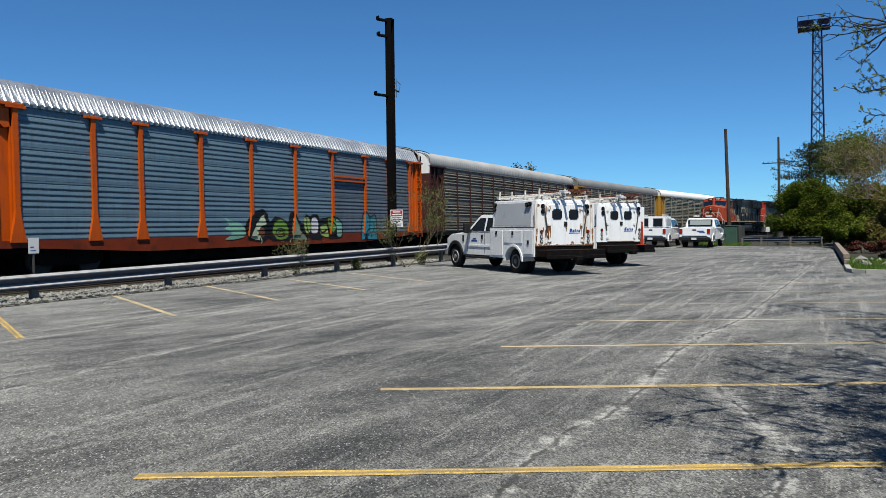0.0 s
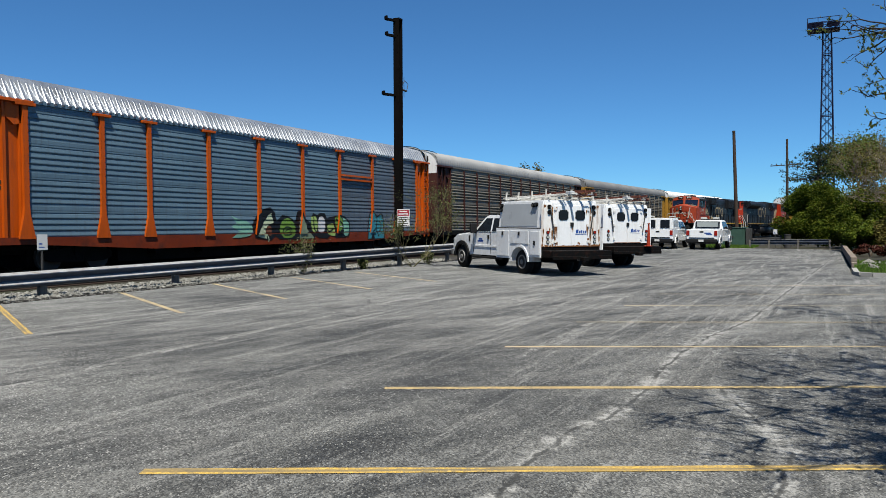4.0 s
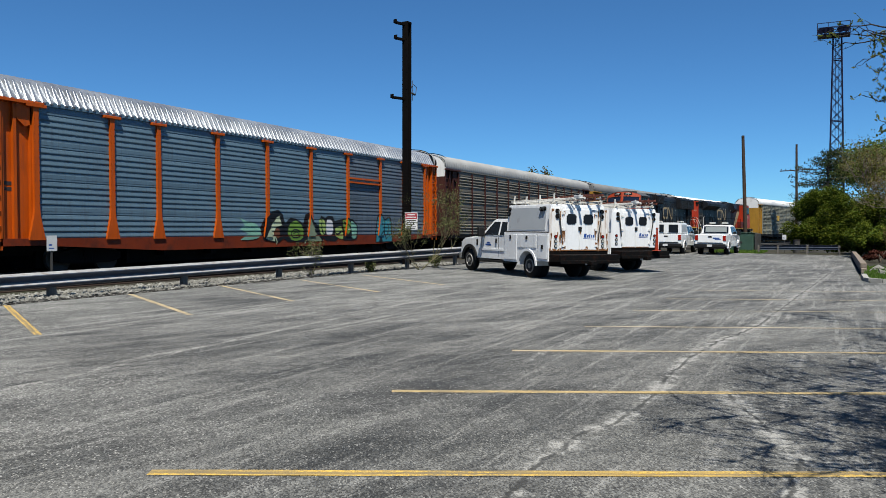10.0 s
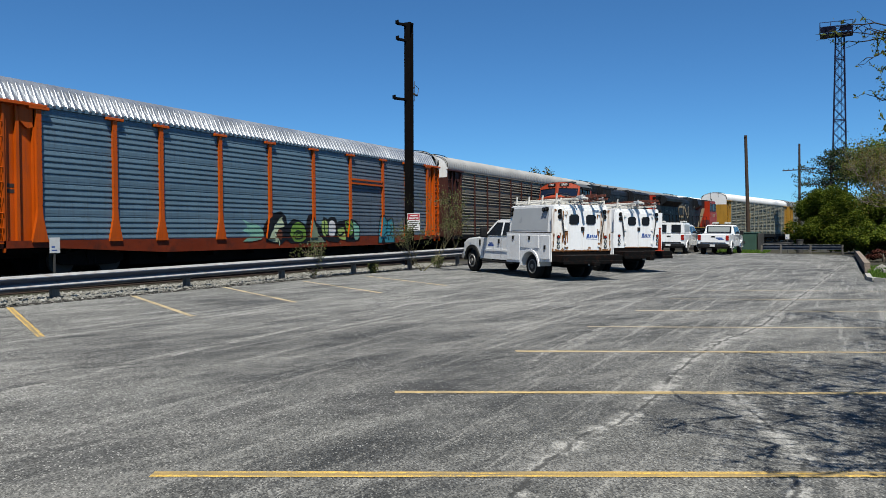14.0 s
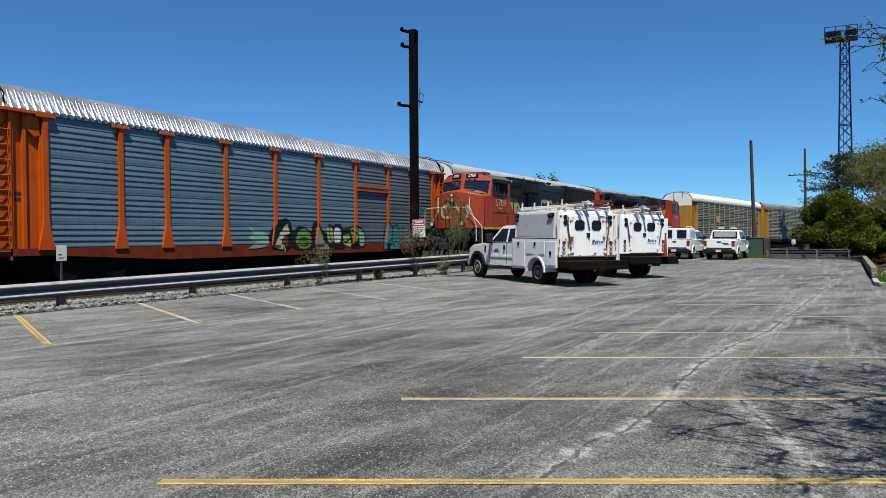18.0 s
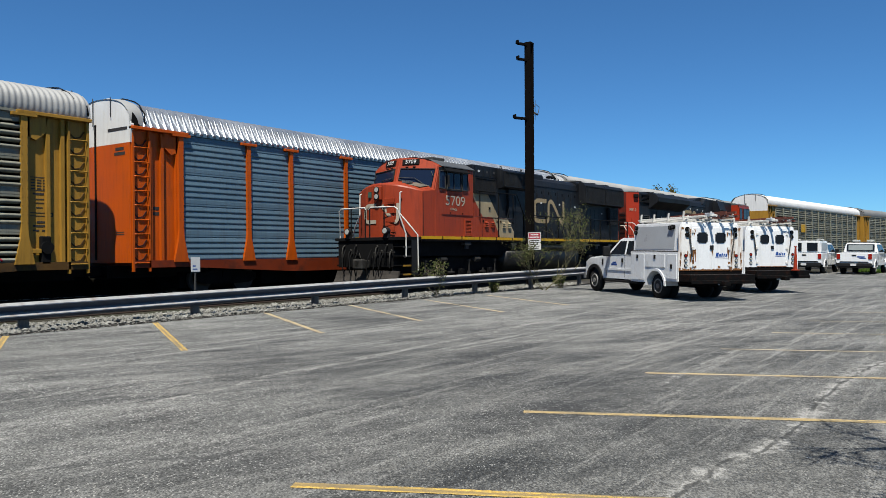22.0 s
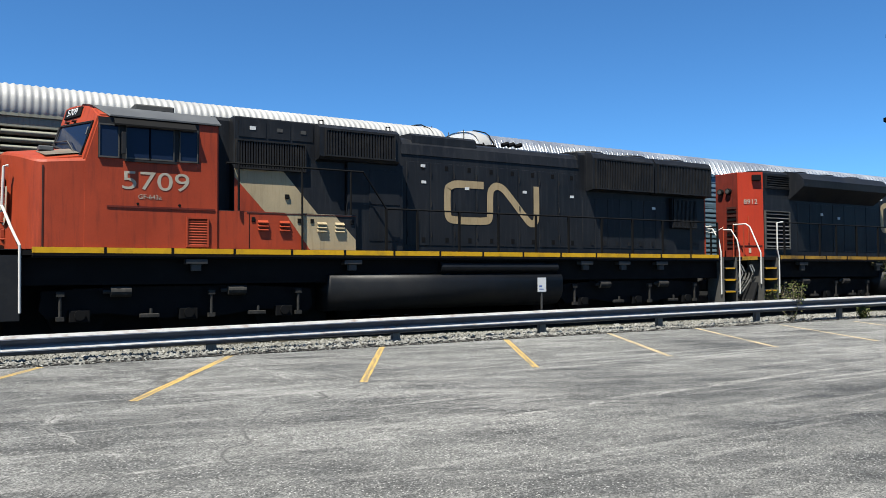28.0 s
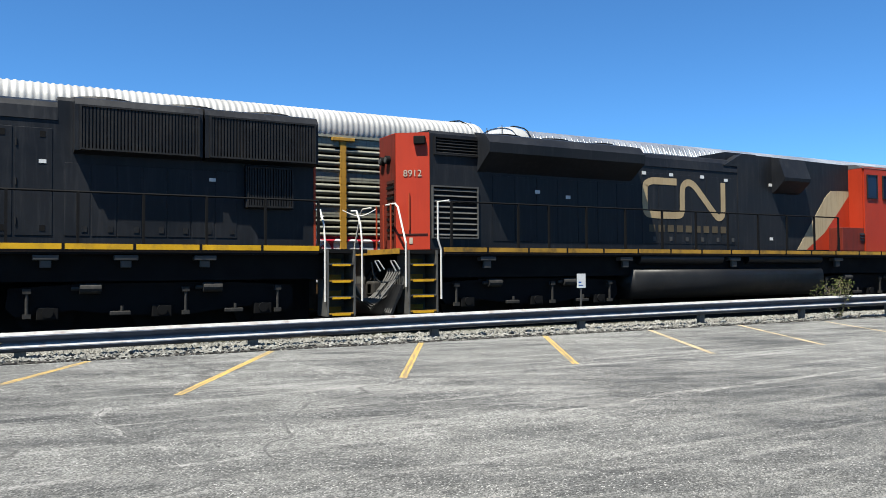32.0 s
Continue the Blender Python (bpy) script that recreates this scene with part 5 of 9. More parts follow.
def graffiti_white(t):
    def each(polys, material, name, lift, label=""):
        for q in polys:
            spray([q], M[material], t, name, lift, label=label, style="round")
    def arch(a, b, z0, z1, lean=0.0):
        r = (b - a) / 2
        top = [((a + b) / 2 + r * math.cos(math.pi * i / 8), z1 - r * 0.9 + r * 0.9 * math.sin(math.pi * i / 8)) for i in range(9)]
        return [(a + lean, z0), (b + lean, z0)] + top
    each([[(8.0, 1.60), (8.22, 1.66), (8.2, 1.95), (8.45, 2.22), (10.95, 2.24), (11.1, 1.9), (11.2, 1.72), (11.1, 1.30), (8.35, 1.20), (8.02, 1.12), (8.2, 1.34), (7.98, 1.42), (8.15, 1.52)]], "g_red", "graffiti_fill", 0.003, "crimson ground of the graffiti")
    letters = [arch(8.86, 9.20, 0.74, 2.20), arch(9.26, 9.64, 0.74, 2.18), arch(9.67, 10.06, 0.72, 2.20, 0.04), arch(10.12, 10.54, 0.72, 2.18, 0.06), arch(10.58, 11.04, 0.74, 2.18, -0.04)]
    letters += [blob(8.53, 1.78, 0.33, 0.38, 3, rough=0.04), [(8.25, 0.98), (8.85, 0.98), (8.85, 1.36), (8.42, 1.30)], [(11.0, 1.08), (11.32, 1.08), (11.2, 1.22), (11.06, 1.2)]]
    each(letters, "g_white", "graffiti_fill", 0.006, "white and crimson spray-painted graffiti")
    lines = [q[2:] + [q[0]] for q in letters[:5]] + [letters[5] + letters[5][:1]]
    lines += [[(8.38, 1.92), (8.45, 2.0), (8.5, 1.88), (8.58, 1.98), (8.6, 1.84)], [(8.45, 1.46), (8.6, 1.40), (8.72, 1.48)], [(8.4, 1.32), (8.72, 1.33), (8.72, 1.02)], [(9.15, 1.34), (9.48, 1.33)], [(9.18, 1.25), (9.46, 1.26)], [(9.86, 1.75), (9.86, 1.28)], [(9.72, 1.26), (10.0, 1.28)]]
    lines += [[(8.86, 1.5), (9.02, 1.38), (9.06, 1.1), (8.95, 0.8)], [(10.55, 1.12), (10.6, 1.32), (10.72, 1.34), (10.82, 1.14)], [(11.02, 1.9), (11.12, 1.72), (11.26, 1.70)], [(11.02, 1.2), (11.2, 1.25), (11.34, 1.1)]]
    each([stroke(smooth_line(q, 2), 0.045) for q in lines], "g_red", "graffiti_stroke", 0.010)
    each([[(7.78, 0.72), (8.2, 0.72), (8.2, 0.96), (7.78, 0.96)]], "g_black", "data_panel", 0.008, "black panel of unreadable small lettering")
    rr = random.Random(61)
    ys = [2.7 + 0.55 * i for i in range(8)]
    each([blob(y, 1.45 + rr.uniform(-0.06, 0.06), 0.38, 0.42, 30 + i, rough=0.22) for i, y in enumerate(ys)], "g_white", "graffiti_fill", 0.005, "pale white and blue spray-painted graffiti")
    each([blob(y + rr.uniform(-0.2, 0.2), rr.choice((1.25, 1.5, 1.75)), 0.24, 0.12, 50 + i, rough=0.3) for i, y in enumerate(ys)] + [blob(y + 0.2, 1.86, 0.3, 0.08, 70 + i, rough=0.3) for i, y in enumerate(ys)], "g_blue", "graffiti_fill", 0.007, "pale blue spray")
    marks = []
    for y in ys:
        marks += [[(y - 0.2, 1.12), (y - 0.22, 1.7), (y + 0.05, 1.78), (y + 0.2, 1.66)], [(y - 0.18, 1.42), (y + 0.12, 1.40), (y + 0.15, 1.12)]]
    each([stroke([(a + rr.uniform(-0.05, 0.05), b + rr.uniform(-0.06, 0.06)) for a, b in q], 0.022) for q in marks], "g_black", "graffiti_stroke", 0.010)


def build_near_cars():
    g = "cars of the rolling train"
    for k in range(3):
        t, w = autorack(("yellow-ended autorack rail car with grey sides and a white roof", "grey autorack rail car with yellow ends", "grey autorack rail car with yellow ends")[k], M["yellow"], M["panel_grey"], M["white"] if k == 0 else M["roof_grey"], M["yellow"], M["white"] if k == 0 else None, 0.30, [-12.0 + i * 1.9 for i in range(13)] + [12.1], g, on_track(NEAR_X, 160 + 29 * k), thin=True, step=3, rib=M["panel_grey"])
        bm = bmesh.new()
        box(bm, PANEL_X + 0.05, PANEL_X + 0.055, -5.6, -4.2, 2.9, 3.6)
        part("emblem_patch", bm, M["stripe"], t, "yellow rectangular emblem")
        NEAR_CARS.append((t, w))


# ---------------------------------------------------------------- locomotives
def plate(parent, name, poly, x, material, label="", d=0.006):
    """A flat painted field (y, z) on a face that looks to +x."""
    bm = bmesh.new()
    vs = [bm.verts.new((x + d, y, z)) for y, z in poly]
    f = bm.faces.new(vs)
    r = bmesh.ops.extrude_face_region(bm, geom=[f])
    bmesh.ops.translate(bm, vec=(-d - 0.004, 0, 0), verts=[v for v in r["geom"] if isinstance(v, bmesh.types.BMVert)])
    bmesh.ops.recalc_face_normals(bm, faces=bm.faces)
    return part(name, bm, material, parent, label)


def band_strip(parent, name, pts, w, x, material, label=""):
    """A painted band of even width along pts (y, z), on a face that looks to +x."""
    bm = bmesh.new()
    rows = []
    for i, p in enumerate(pts):
        a, b = pts[max(0, i - 1)], pts[min(len(pts) - 1, i + 1)]
        d = Vector((b[0] - a[0], b[1] - a[1])).normalized()
        rows.append([bm.verts.new((x + 0.006, p[0] + s * -d.y * w / 2, p[1] + s * d.x * w / 2)) for s in (-1, 1)])
    for r0, r1 in zip(rows[:-1], rows[1:]):
        bm.faces.new((r0[0], r1[0], r1[1], r0[1]))
    bmesh.ops.recalc_face_normals(bm, faces=bm.faces)
    return part(name, bm, material, parent, label)


def emblem(parent, y0, z0, wy, hz, x, material):
    """The railway's emblem as one winding band."""
    def P(u, v):
        return (y0 + u * wy, z0 + v * hz)
    w = 0.17 * hz
    h = 0.085
    arc = [(0.40, 1 - h), (0.16, 1 - h), (0.10, 0.99 - h), (0.055, 0.93 - h), (0.032, 0.80), (0.032, 0.22), (0.055, 0.11), (0.10, 0.045 + h * 0.6), (0.16, h), (0.36, h), (0.415, 0.045 + h * 0.6), (0.45, 0.11), (0.465, 0.22), (0.465, 0.74), (0.485, 0.86), (0.53, 0.93), (0.585, 0.90), (0.63, 0.82), (0.86, 0.16), (0.90, 0.07), (0.94, 0.075), (0.965, 0.15), (0.970, 0.28), (0.970, 0.97)]
    pts = [P(*q) for q in arc]
    for _ in range(2):
        pts = [pts[0]] + [(a[0] + (b[0] - a[0]) * k, a[1] + (b[1] - a[1]) * k) for a, b in zip(pts[:-1], pts[1:]) for k in (0.25, 0.75)] + [pts[-1]]
    band_strip(parent, "emblem_band", pts, w, x, material, "cream winding emblem band")


def hood(bm, y0, y1, prof):
    prism(bm, prof + [(-x, z) for x, z in reversed(prof) if x > 0], y0, y1)


HOOD_LOW = [(0.92, 1.78), (0.92, 4.20), (0.94, 4.21), (0.90, 4.46), (0.80, 4.58), (0.60, 4.65), (0.30, 4.68)]
HOOD_HIGH = [(0.92, 1.78), (0.92, 4.60), (0.86, 4.68), (0.40, 4.71)]


def slats(parent, name, x, y0, y1, z0, z1, n, material, upright=True, back=None, depth=0.03):
    """A grille: a dark recess, a surround and its slats."""
    bm = bmesh.new()
    box(bm, x - 0.03, x - 0.012, y0, y1, z0, z1)
    g = part(name, bm, back or M["black"], parent)
    bm = bmesh.new()
    for k in range(n):
        if upright:
            y = y0 + (y1 - y0) * (k + 0.5) / n
            box(bm, x - 0.012, x + depth, y - (y1 - y0) / n * 0.28, y + (y1 - y0) / n * 0.28, z0, z1)
        else:
            z = z0 + (z1 - z0) * (k + 0.5) / n
            prism(bm, [(x - 0.012, z - 0.02), (x + depth, z - 0.03), (x + depth, z - 0.018), (x - 0.012, z + 0.025)], y0, y1)
    part("slats", bm, material, g)
    bm = bmesh.new()
    t = 0.035
    for a, b, c, d in ((y0 - t, y1 + t, z0 - t, z0), (y0 - t, y1 + t, z1, z1 + t), (y0 - t, y0, z0, z1), (y1, y1 + t, z0, z1)):
        box(bm, x - 0.02, x + depth + 0.012, a, b, c, d)
    part("surround", bm, material, g)
    return g


def bogie3(parent, y):
    """A three-axle locomotive bogie with its hangers, brake cylinders and wheelsets."""
    b = bmesh.new()
    for s in (-1, 1):
        prism(b, [(-2.75, 0.62), (-2.6, 0.45), (-1.6, 0.55), (-0.6, 0.42), (0.6, 0.42), (1.6, 0.55), (2.6, 0.45), (2.75, 0.62), (2.7, 0.98), (1.3, 1.06), (-1.3, 1.06), (-2.7, 0.98)], s * 1.08 - 0.08, s * 1.08 + 0.08, "x")
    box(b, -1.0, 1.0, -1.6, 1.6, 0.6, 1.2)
    # solid block in the motors' place, added to close the view below
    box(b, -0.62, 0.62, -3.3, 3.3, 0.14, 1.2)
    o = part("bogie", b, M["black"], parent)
    o.matrix_basis = pose(0, y, 0)
    ws = []
    for k in (-2.05, 0.0, 2.05):
        w = bmesh.new()
        for s in (-1, 1):
            rod(w, (s * 0.69, 0, 0), (s * 0.82, 0, 0), 0.53, 24)
            box(w, s * 0.82 - 0.02, s * 0.82 + 0.02, -0.06, 0.06, -0.42, 0.42)
        rod(w, (-0.8, 0, 0), (0.8, 0, 0), 0.1, 8)
        q = part("wheelset", w, M["black"], o)
        q.matrix_basis = pose(0, k, 0.53)
        ws.append(q)
        a = bmesh.new()
        box(a, 1.14, 1.26, k - 0.19, k + 0.19, 0.38, 0.62, 0.02)
        rod(a, (1.2, k, 0.52), (1.30, k, 0.52), 0.10, 12)
        part("axle_box", a, M["black"], o)
    for k in (-1.35, 0.95):
        a = bmesh.new()
        rod(a, (1.30, k - 0.16, 0.96), (1.30, k + 0.22, 0.96), 0.10, 12)
        rod(a, (1.30, k - 0.3, 0.96), (1.30, k - 0.16, 0.96), 0.04, 8)
        part("brake_cylinder", a, M["bogie_grime"], o, "grimy brake cylinder")
    for k in (-2.4, 0.45, 2.35):
        a = bmesh.new()
        rod(a, (1.30, k, 0.45), (1.30, k, 0.95), 0.03, 8)
        box(a, 1.26, 1.34, k - 0.07, k + 0.07, 0.88, 0.97)
        box(a, 1.26, 1.34, k - 0.07, k + 0.07, 0.42, 0.5)
        part("damper", a, M["bogie_grime"], o)
    for k in (-0.75, 1.45):
        a = bmesh.new()
        box(a, 1.22, 1.34, k - 0.22, k + 0.16, 0.44, 0.52, 0.015)
        rod(a, (1.3, k, 0.44), (1.3, k, 0.62), 0.03, 8)
        part("brake_rigging", a, M["bogie_grime"], o)
    return ws


def steps(parent, y0, y1, s):
    """A corner stepwell with yellow-edged treads."""
    b = bmesh.new()
    x0, x1 = (0.95, 1.55) if s > 0 else (-1.55, -0.95)
    for yy in (y0, y1):
        box(b, x0, x1, yy - 0.02, yy + 0.02, 0.28, 1.74)
    box(b, (x0 if s > 0 else x1 - 0.02), (x0 + 0.02 if s > 0 else x1), y0, y1, 0.28, 1.74)
    w = part("stepwell", b, M["step_grey"], parent, "dusty grey stepwell")
    for k in range(4):
        b = bmesh.new()
        z = 0.34 + k * 0.36
        box(b, x0 + 0.02, x1 + 0.0, y0 + 0.03, y1 - 0.03, z - 0.02, z + 0.015)
        part("tread", b, M["stripe_dirty"] if k % 2 == 0 else M["hardware"], w)
        b = bmesh.new()
        box(b, (x0 + 0.03 if s > 0 else x1 - 0.06), (x0 + 0.06 if s > 0 else x1 - 0.03), y0 + 0.10, y1 - 0.10, z + 0.015, z + 0.13)
        part("toe_guard", b, M["stripe_dirty"], w, "grimy yellow toe guard")
        b = bmesh.new()
        xe = x1 if s > 0 else x0
        box(b, xe - 0.02, xe + 0.012, y0 + 0.10, y1 - 0.10, z - 0.045, z + 0.0)
        part("tread_edge", b, M["stripe"], w, "yellow tread edge")


def front_steps(parent, Y, s):
    """The stepwell beside the pilot: dark side plate, five treads, the lower two edged in yellow."""
    b = bmesh.new()
    xa, xb = sorted((s * 1.02, s * 1.50))
    box(b, xa, xb, Y(-0.56), Y(-0.52), 0.46, 1.74)
    box(b, min(s * 1.46, s * 1.50), max(s * 1.46, s * 1.50), Y(-0.56), Y(-0.19), 0.46, 1.74)
    box(b, min(s * 1.02, s * 1.05), max(s * 1.02, s * 1.05), Y(-1.06), Y(-0.52), 0.46, 1.74)
    w = part("stepwell", b, M["tank_grey"], parent)
    for k, z in enumerate((0.50, 0.80, 1.12, 1.44)):
        b = bmesh.new()
        box(b, xa, xb, Y(-1.06), Y(-0.58), z - 0.02, z + 0.012)
        tr = part("tread", b, M["black"], w)
        b = bmesh.new()
        xe = s * 1.50
        box(b, xe - 0.012, xe + 0.012, Y(-1.04), Y(-0.60), z - 0.045, z + 0.012)
        part("tread_edge", b, M["stripe_dirty"] if k < 2 else M["bogie_grime"], tr)


def handrail_run(parent, s, ys, z0, z1, material, name="handrail"):
    b = bmesh.new()
    pipe(b, [(s * 1.50, ys[0], z1)] + [(s * 1.50, ys[-1], z1)], 0.021, 8)
    h = part(name, b, material, parent)
    for y in ys:
        b = bmesh.new()
        box(b, s * 1.50 - 0.022, s * 1.50 + 0.022, y - 0.026, y + 0.026, z0 - 0.12, z1)
        box(b, s * 1.50 - 0.03, s * 1.50 + 0.03, y - 0.05, y + 0.05, z0 - 0.14, z0)
        part("stanchion", b, material, h)


def coupler(parent, y, e):
    b = bmesh.new()
    box(b, -0.13, 0.13, min(y, y - e * 0.55), max(y, y - e * 0.55), 0.70, 0.98, 0.03)
    box(b, -0.22, 0.22, min(y, y - e * 0.22), max(y, y - e * 0.22), 0.66, 1.02, 0.05)
    part("coupler", b, M["bogie_grime"], parent)
    for k in range(7):
        b = bmesh.new()
        x = -0.95 + k * 0.30 + (0.05 if k % 2 else 0)
        if abs(x) < 0.25:
            continue
        yy = y - e * 0.48
        pts = [(x, yy, 1.35), (x * 0.97, yy + e * 0.18, 1.05), (x * 0.9, yy + e * 0.26, 0.68), (x * 0.86, yy + e * 0.2, 0.42)]
        pipe(b, pts, 0.022, 6)
        part("air_hose", b, M["black"], parent, "hanging air hose")


def loco_common(t, stripe, y0, y1, tanks):
    b = bmesh.new()
    box(b, -1.52, 1.52, y0, y1, 1.62, 1.78)
    box(b, -1.3, 1.3, y0 - 0.2, y1 + 0.2, 1.10, 1.62)
    box(b, -1.5, 1.5, y0 - 1.15, y0, 1.66, 1.75)
    box(b, -1.5, 1.5, y1, y1 + 1.15, 1.66, 1.75)
    part("underframe", b, M["black"], t)
    for s in (-1, 1):
        b = bmesh.new()
        box(b, s * 1.52 - 0.02, s * 1.52 + 0.025, y0, y1, 1.706, 1.813)
        sp = part("sill_stripe", b, stripe, t, "yellow stripe along the walkway edge")
        n = int((y1 - y0) / 1.19)
        for i in range(1, n):
            yy = y0 + (y1 - y0) * i / n
            b = bmesh.new()
            box(b, s * 1.535 - 0.016, s * 1.535 + 0.016, yy - 0.025, yy + 0.025, 1.68, 1.822)
            part("stripe_gap", b, M["black"], sp)
        b = bmesh.new()
        box(b, s * 1.52 - 0.02, s * 1.52 + 0.012, y0, y1, 1.655, 1.706)
        part("sill_lip", b, M["rust_dark"], sp, "rusty brown lip under the stripe")
    ya, yb = tanks
    b = bmesh.new()
    half = [(1.30, 1.29), (1.40, 1.275), (1.46, 1.235), (1.495, 1.17), (1.51, 1.08), (1.51, 0.92), (1.495, 0.80), (1.45, 0.68), (1.37, 0.57), (1.25, 0.48), (1.10, 0.44)]
    prism(b, half + [(-x, z) for x, z in reversed(half)], ya, yb)
    part("fuel_tank", b, M["tank_grey"], t, "dark grey fuel tank", True)


def smooth3(pts, k=4):
    """A hanging line through pts, rounded."""
    P = [Vector(p) for p in pts]
    for _ in range(2):
        P = [P[0]] + [a.lerp(b, q) for a, b in zip(P[:-1], P[1:]) for q in (0.25, 0.75)] + [P[-1]]
    return [tuple(p) for p in P]


def build_lead():
    """The leading locomotive: cab and nose to the front, black hood behind."""
    t = thing("locomotive", "red and black diesel locomotive with a cream emblem and number 5709", "locomotive", on_track(NEAR_X, 120), "locomotives")
    o = 9.1

    def Y(L):
        return L - o
    loco_common(t, M["stripe"], Y(0.0), Y(18.80), (Y(5.95), Y(12.62)))
    ws = bogie3(t, Y(2.9)) + bogie3(t, Y(15.6))
    # nose: a blunt wedge in plan with rounded corners, its deck rising to the cab
    b = bmesh.new()
    half = smooth_line([(0.0, -0.50), (0.40, -0.455), (0.70, -0.385), (0.86, -0.30), (1.30, -0.06), (1.43, 0.07), (1.47, 0.24), (1.47, 0.98)], 3)
    plan = [(-x, L) for x, L in reversed(half[1:])] + half
    def crest(x, L):
        return 3.64 - 0.26 * (abs(x) / 1.47) ** 2 + 0.10 * max(0.0, L)
    rings = []
    for k in range(8):
        v = min(1.0, k / 5)
        inset, lift = (0, 0, 0, 0, 0, 0, 0.035, 0.10)[k], (0, 0, 0, 0, 0, 0, 0.05, 0.075)[k]
        rings.append([b.verts.new((x * (1 - inset / 1.47), Y(L + inset * (0.6 if L < 0.2 else 0) + 0.04 * v * (L < 0.2)), 1.78 + v * (crest(x, L) - 1.78) + lift)) for x, L in plan])
    rings.append([b.verts.new((x * (1 - 0.10 / 1.47), Y(1.0), 3.90 - 0.30 * (abs(x) / 1.47) ** 2)) for x, L in plan])
    for r0, r1 in zip(rings[:-1], rings[1:]):
        for i in range(len(plan) - 1):
            b.faces.new((r0[i], r0[i + 1], r1[i + 1], r1[i]))
    bmesh.ops.remove_doubles(b, verts=b.verts, dist=0.002)
    bmesh.ops.recalc_face_normals(b, faces=b.faces)
    nose = part("nose", b, M["loco_red"], t, "red short nose")
    b = bmesh.new()
    box(b, 1.462, 1.478, Y(0.16), Y(0.185), 1.80, 3.34)
    part("nose_seam", b, M["brown"], nose)
    for s in (-1, 1):
        b = bmesh.new()
        b.faces.new([b.verts.new((s * x, Y(L), z + 0.022)) for x, L, z in ((0.76, 0.10, 3.665), (1.28, 0.22, 3.535), (1.28, 0.86, 3.625), (0.76, 0.86, 3.785))])
        bmesh.ops.recalc_face_normals(b, faces=b.faces)
        part("nose_deck", b, M["deck_grit"], nose, "worn grey anti-slip deck on the nose")
    b = bmesh.new()
    box(b, 0.55, 0.85, Y(0.15), Y(0.42), 3.70, 3.80, 0.02)
    part("sand_hatch", b, M["cab_roof"], nose)

    # cab: two windscreen facets that meet on the centre line
    def front(x, z):
        return -0.677 + 0.341 * abs(x) + 0.2967 * z
    b = bmesh.new()
    for s in (-1, 1):
        for x, L, z in ((1.48, 0.86, 1.78), (1.48, 0.86, 3.46), (1.48, front(1.48, 4.38), 4.38), (1.48, 3.45, 4.38), (1.48, 3.45, 1.78), (1.10, front(1.10, 4.60), 4.60), (1.10, 3.45, 4.58), (0.4, front(0.4, 4.72), 4.72), (0.5, 3.45, 4.66), (0.05, front(0.05, 3.6), 3.6), (0.05, front(0.05, 4.72), 4.72), (0.05, 0.5, 1.9)):
            b.verts.new((s * x, Y(L), z))
    bmesh.ops.convex_hull(b, input=b.verts)
    bmesh.ops.dissolve_limit(b, angle_limit=radians(2), verts=b.verts, edges=b.edges)
    bmesh.ops.bevel(b, geom=[e for e in b.edges if max(v.co.z for v in e.verts) > 2.5], offset=0.035, segments=2, affect="EDGES")
    part("cab", b, M["loco_red"], t, "red cab")
    b = bmesh.new()
    for s in (-1, 1):
        for x, L, z in ((1.52, 1.32, 4.36), (1.52, 3.48, 4.36), (1.10, 1.05, 4.63), (1.10, 3.48, 4.62), (0.5, 0.98, 4.75), (0.5, 3.48, 4.70), (1.52, 1.34, 4.39), (1.52, 3.48, 4.39)):
            b.verts.new((s * x, Y(L), z))
    bmesh.ops.convex_hull(b, input=b.verts)
    part("cab_roof", b, M["cab_roof"], t, "grey cab roof")
    b = bmesh.new()
    box(b, -0.5, 0.62, Y(1.95), Y(2.75), 4.70, 4.84, 0.03)
    part("air_conditioner", b, M["hardware"], t)
    turn = math.degrees(math.atan(0.341))
    for s in (-1, 1):
        fm = Matrix.Translation((s * 0.46, Y(front(0.46, 4.54)), 4.54)) @ pose(0, 0, 0, 0, 0, s * turn) @ pose(0, 0, 0, -16, 0, 0)
        b = bmesh.new()
        box(b, -0.33, 0.33, -0.035, 0.03, -0.11, 0.11, 0.02)
        bmesh.ops.transform(b, matrix=fm, verts=b.verts)
        nb = part("number_board", b, M["black"], t)
        write("5709", 0.21, fm @ Matrix.Translation((0, -0.040, 0)) @ pose(0, 0, 0, 90, 0, 0), M["sign_white"], nb, "number")
        # windscreen pane, its gasket and wiper
        q = [(0.13, 3.88), (1.34, 3.56), (1.38, 4.24), (0.13, 4.30)]
        n3 = Vector((s * 0.341, -1.0, 0.2967)).normalized()
        hi = [Vector((s * x, Y(front(x, z)), z)) + n3 * 0.016 for x, z in q]
        lo = [p - n3 * 0.05 for p in hi]
        b = bmesh.new()
        vh, vl = [b.verts.new(p) for p in hi], [b.verts.new(p) for p in lo]
        b.faces.new(vh)
        for i in range(4):
            b.faces.new((vl[i], vl[(i + 1) % 4], vh[(i + 1) % 4], vh[i]))
        bmesh.ops.recalc_face_normals(b, faces=b.faces)
        wnd = part("windshield", b, M["glass_blue"], t, "dark windshield")
        b = bmesh.new()
        pipe(b, hi + [hi[0]], 0.03, 6)
        part("gasket", b, M["plastic"], wnd)
        b = bmesh.new()
        w0 = hi[1].lerp(hi[0], 0.12) + n3 * 0.03
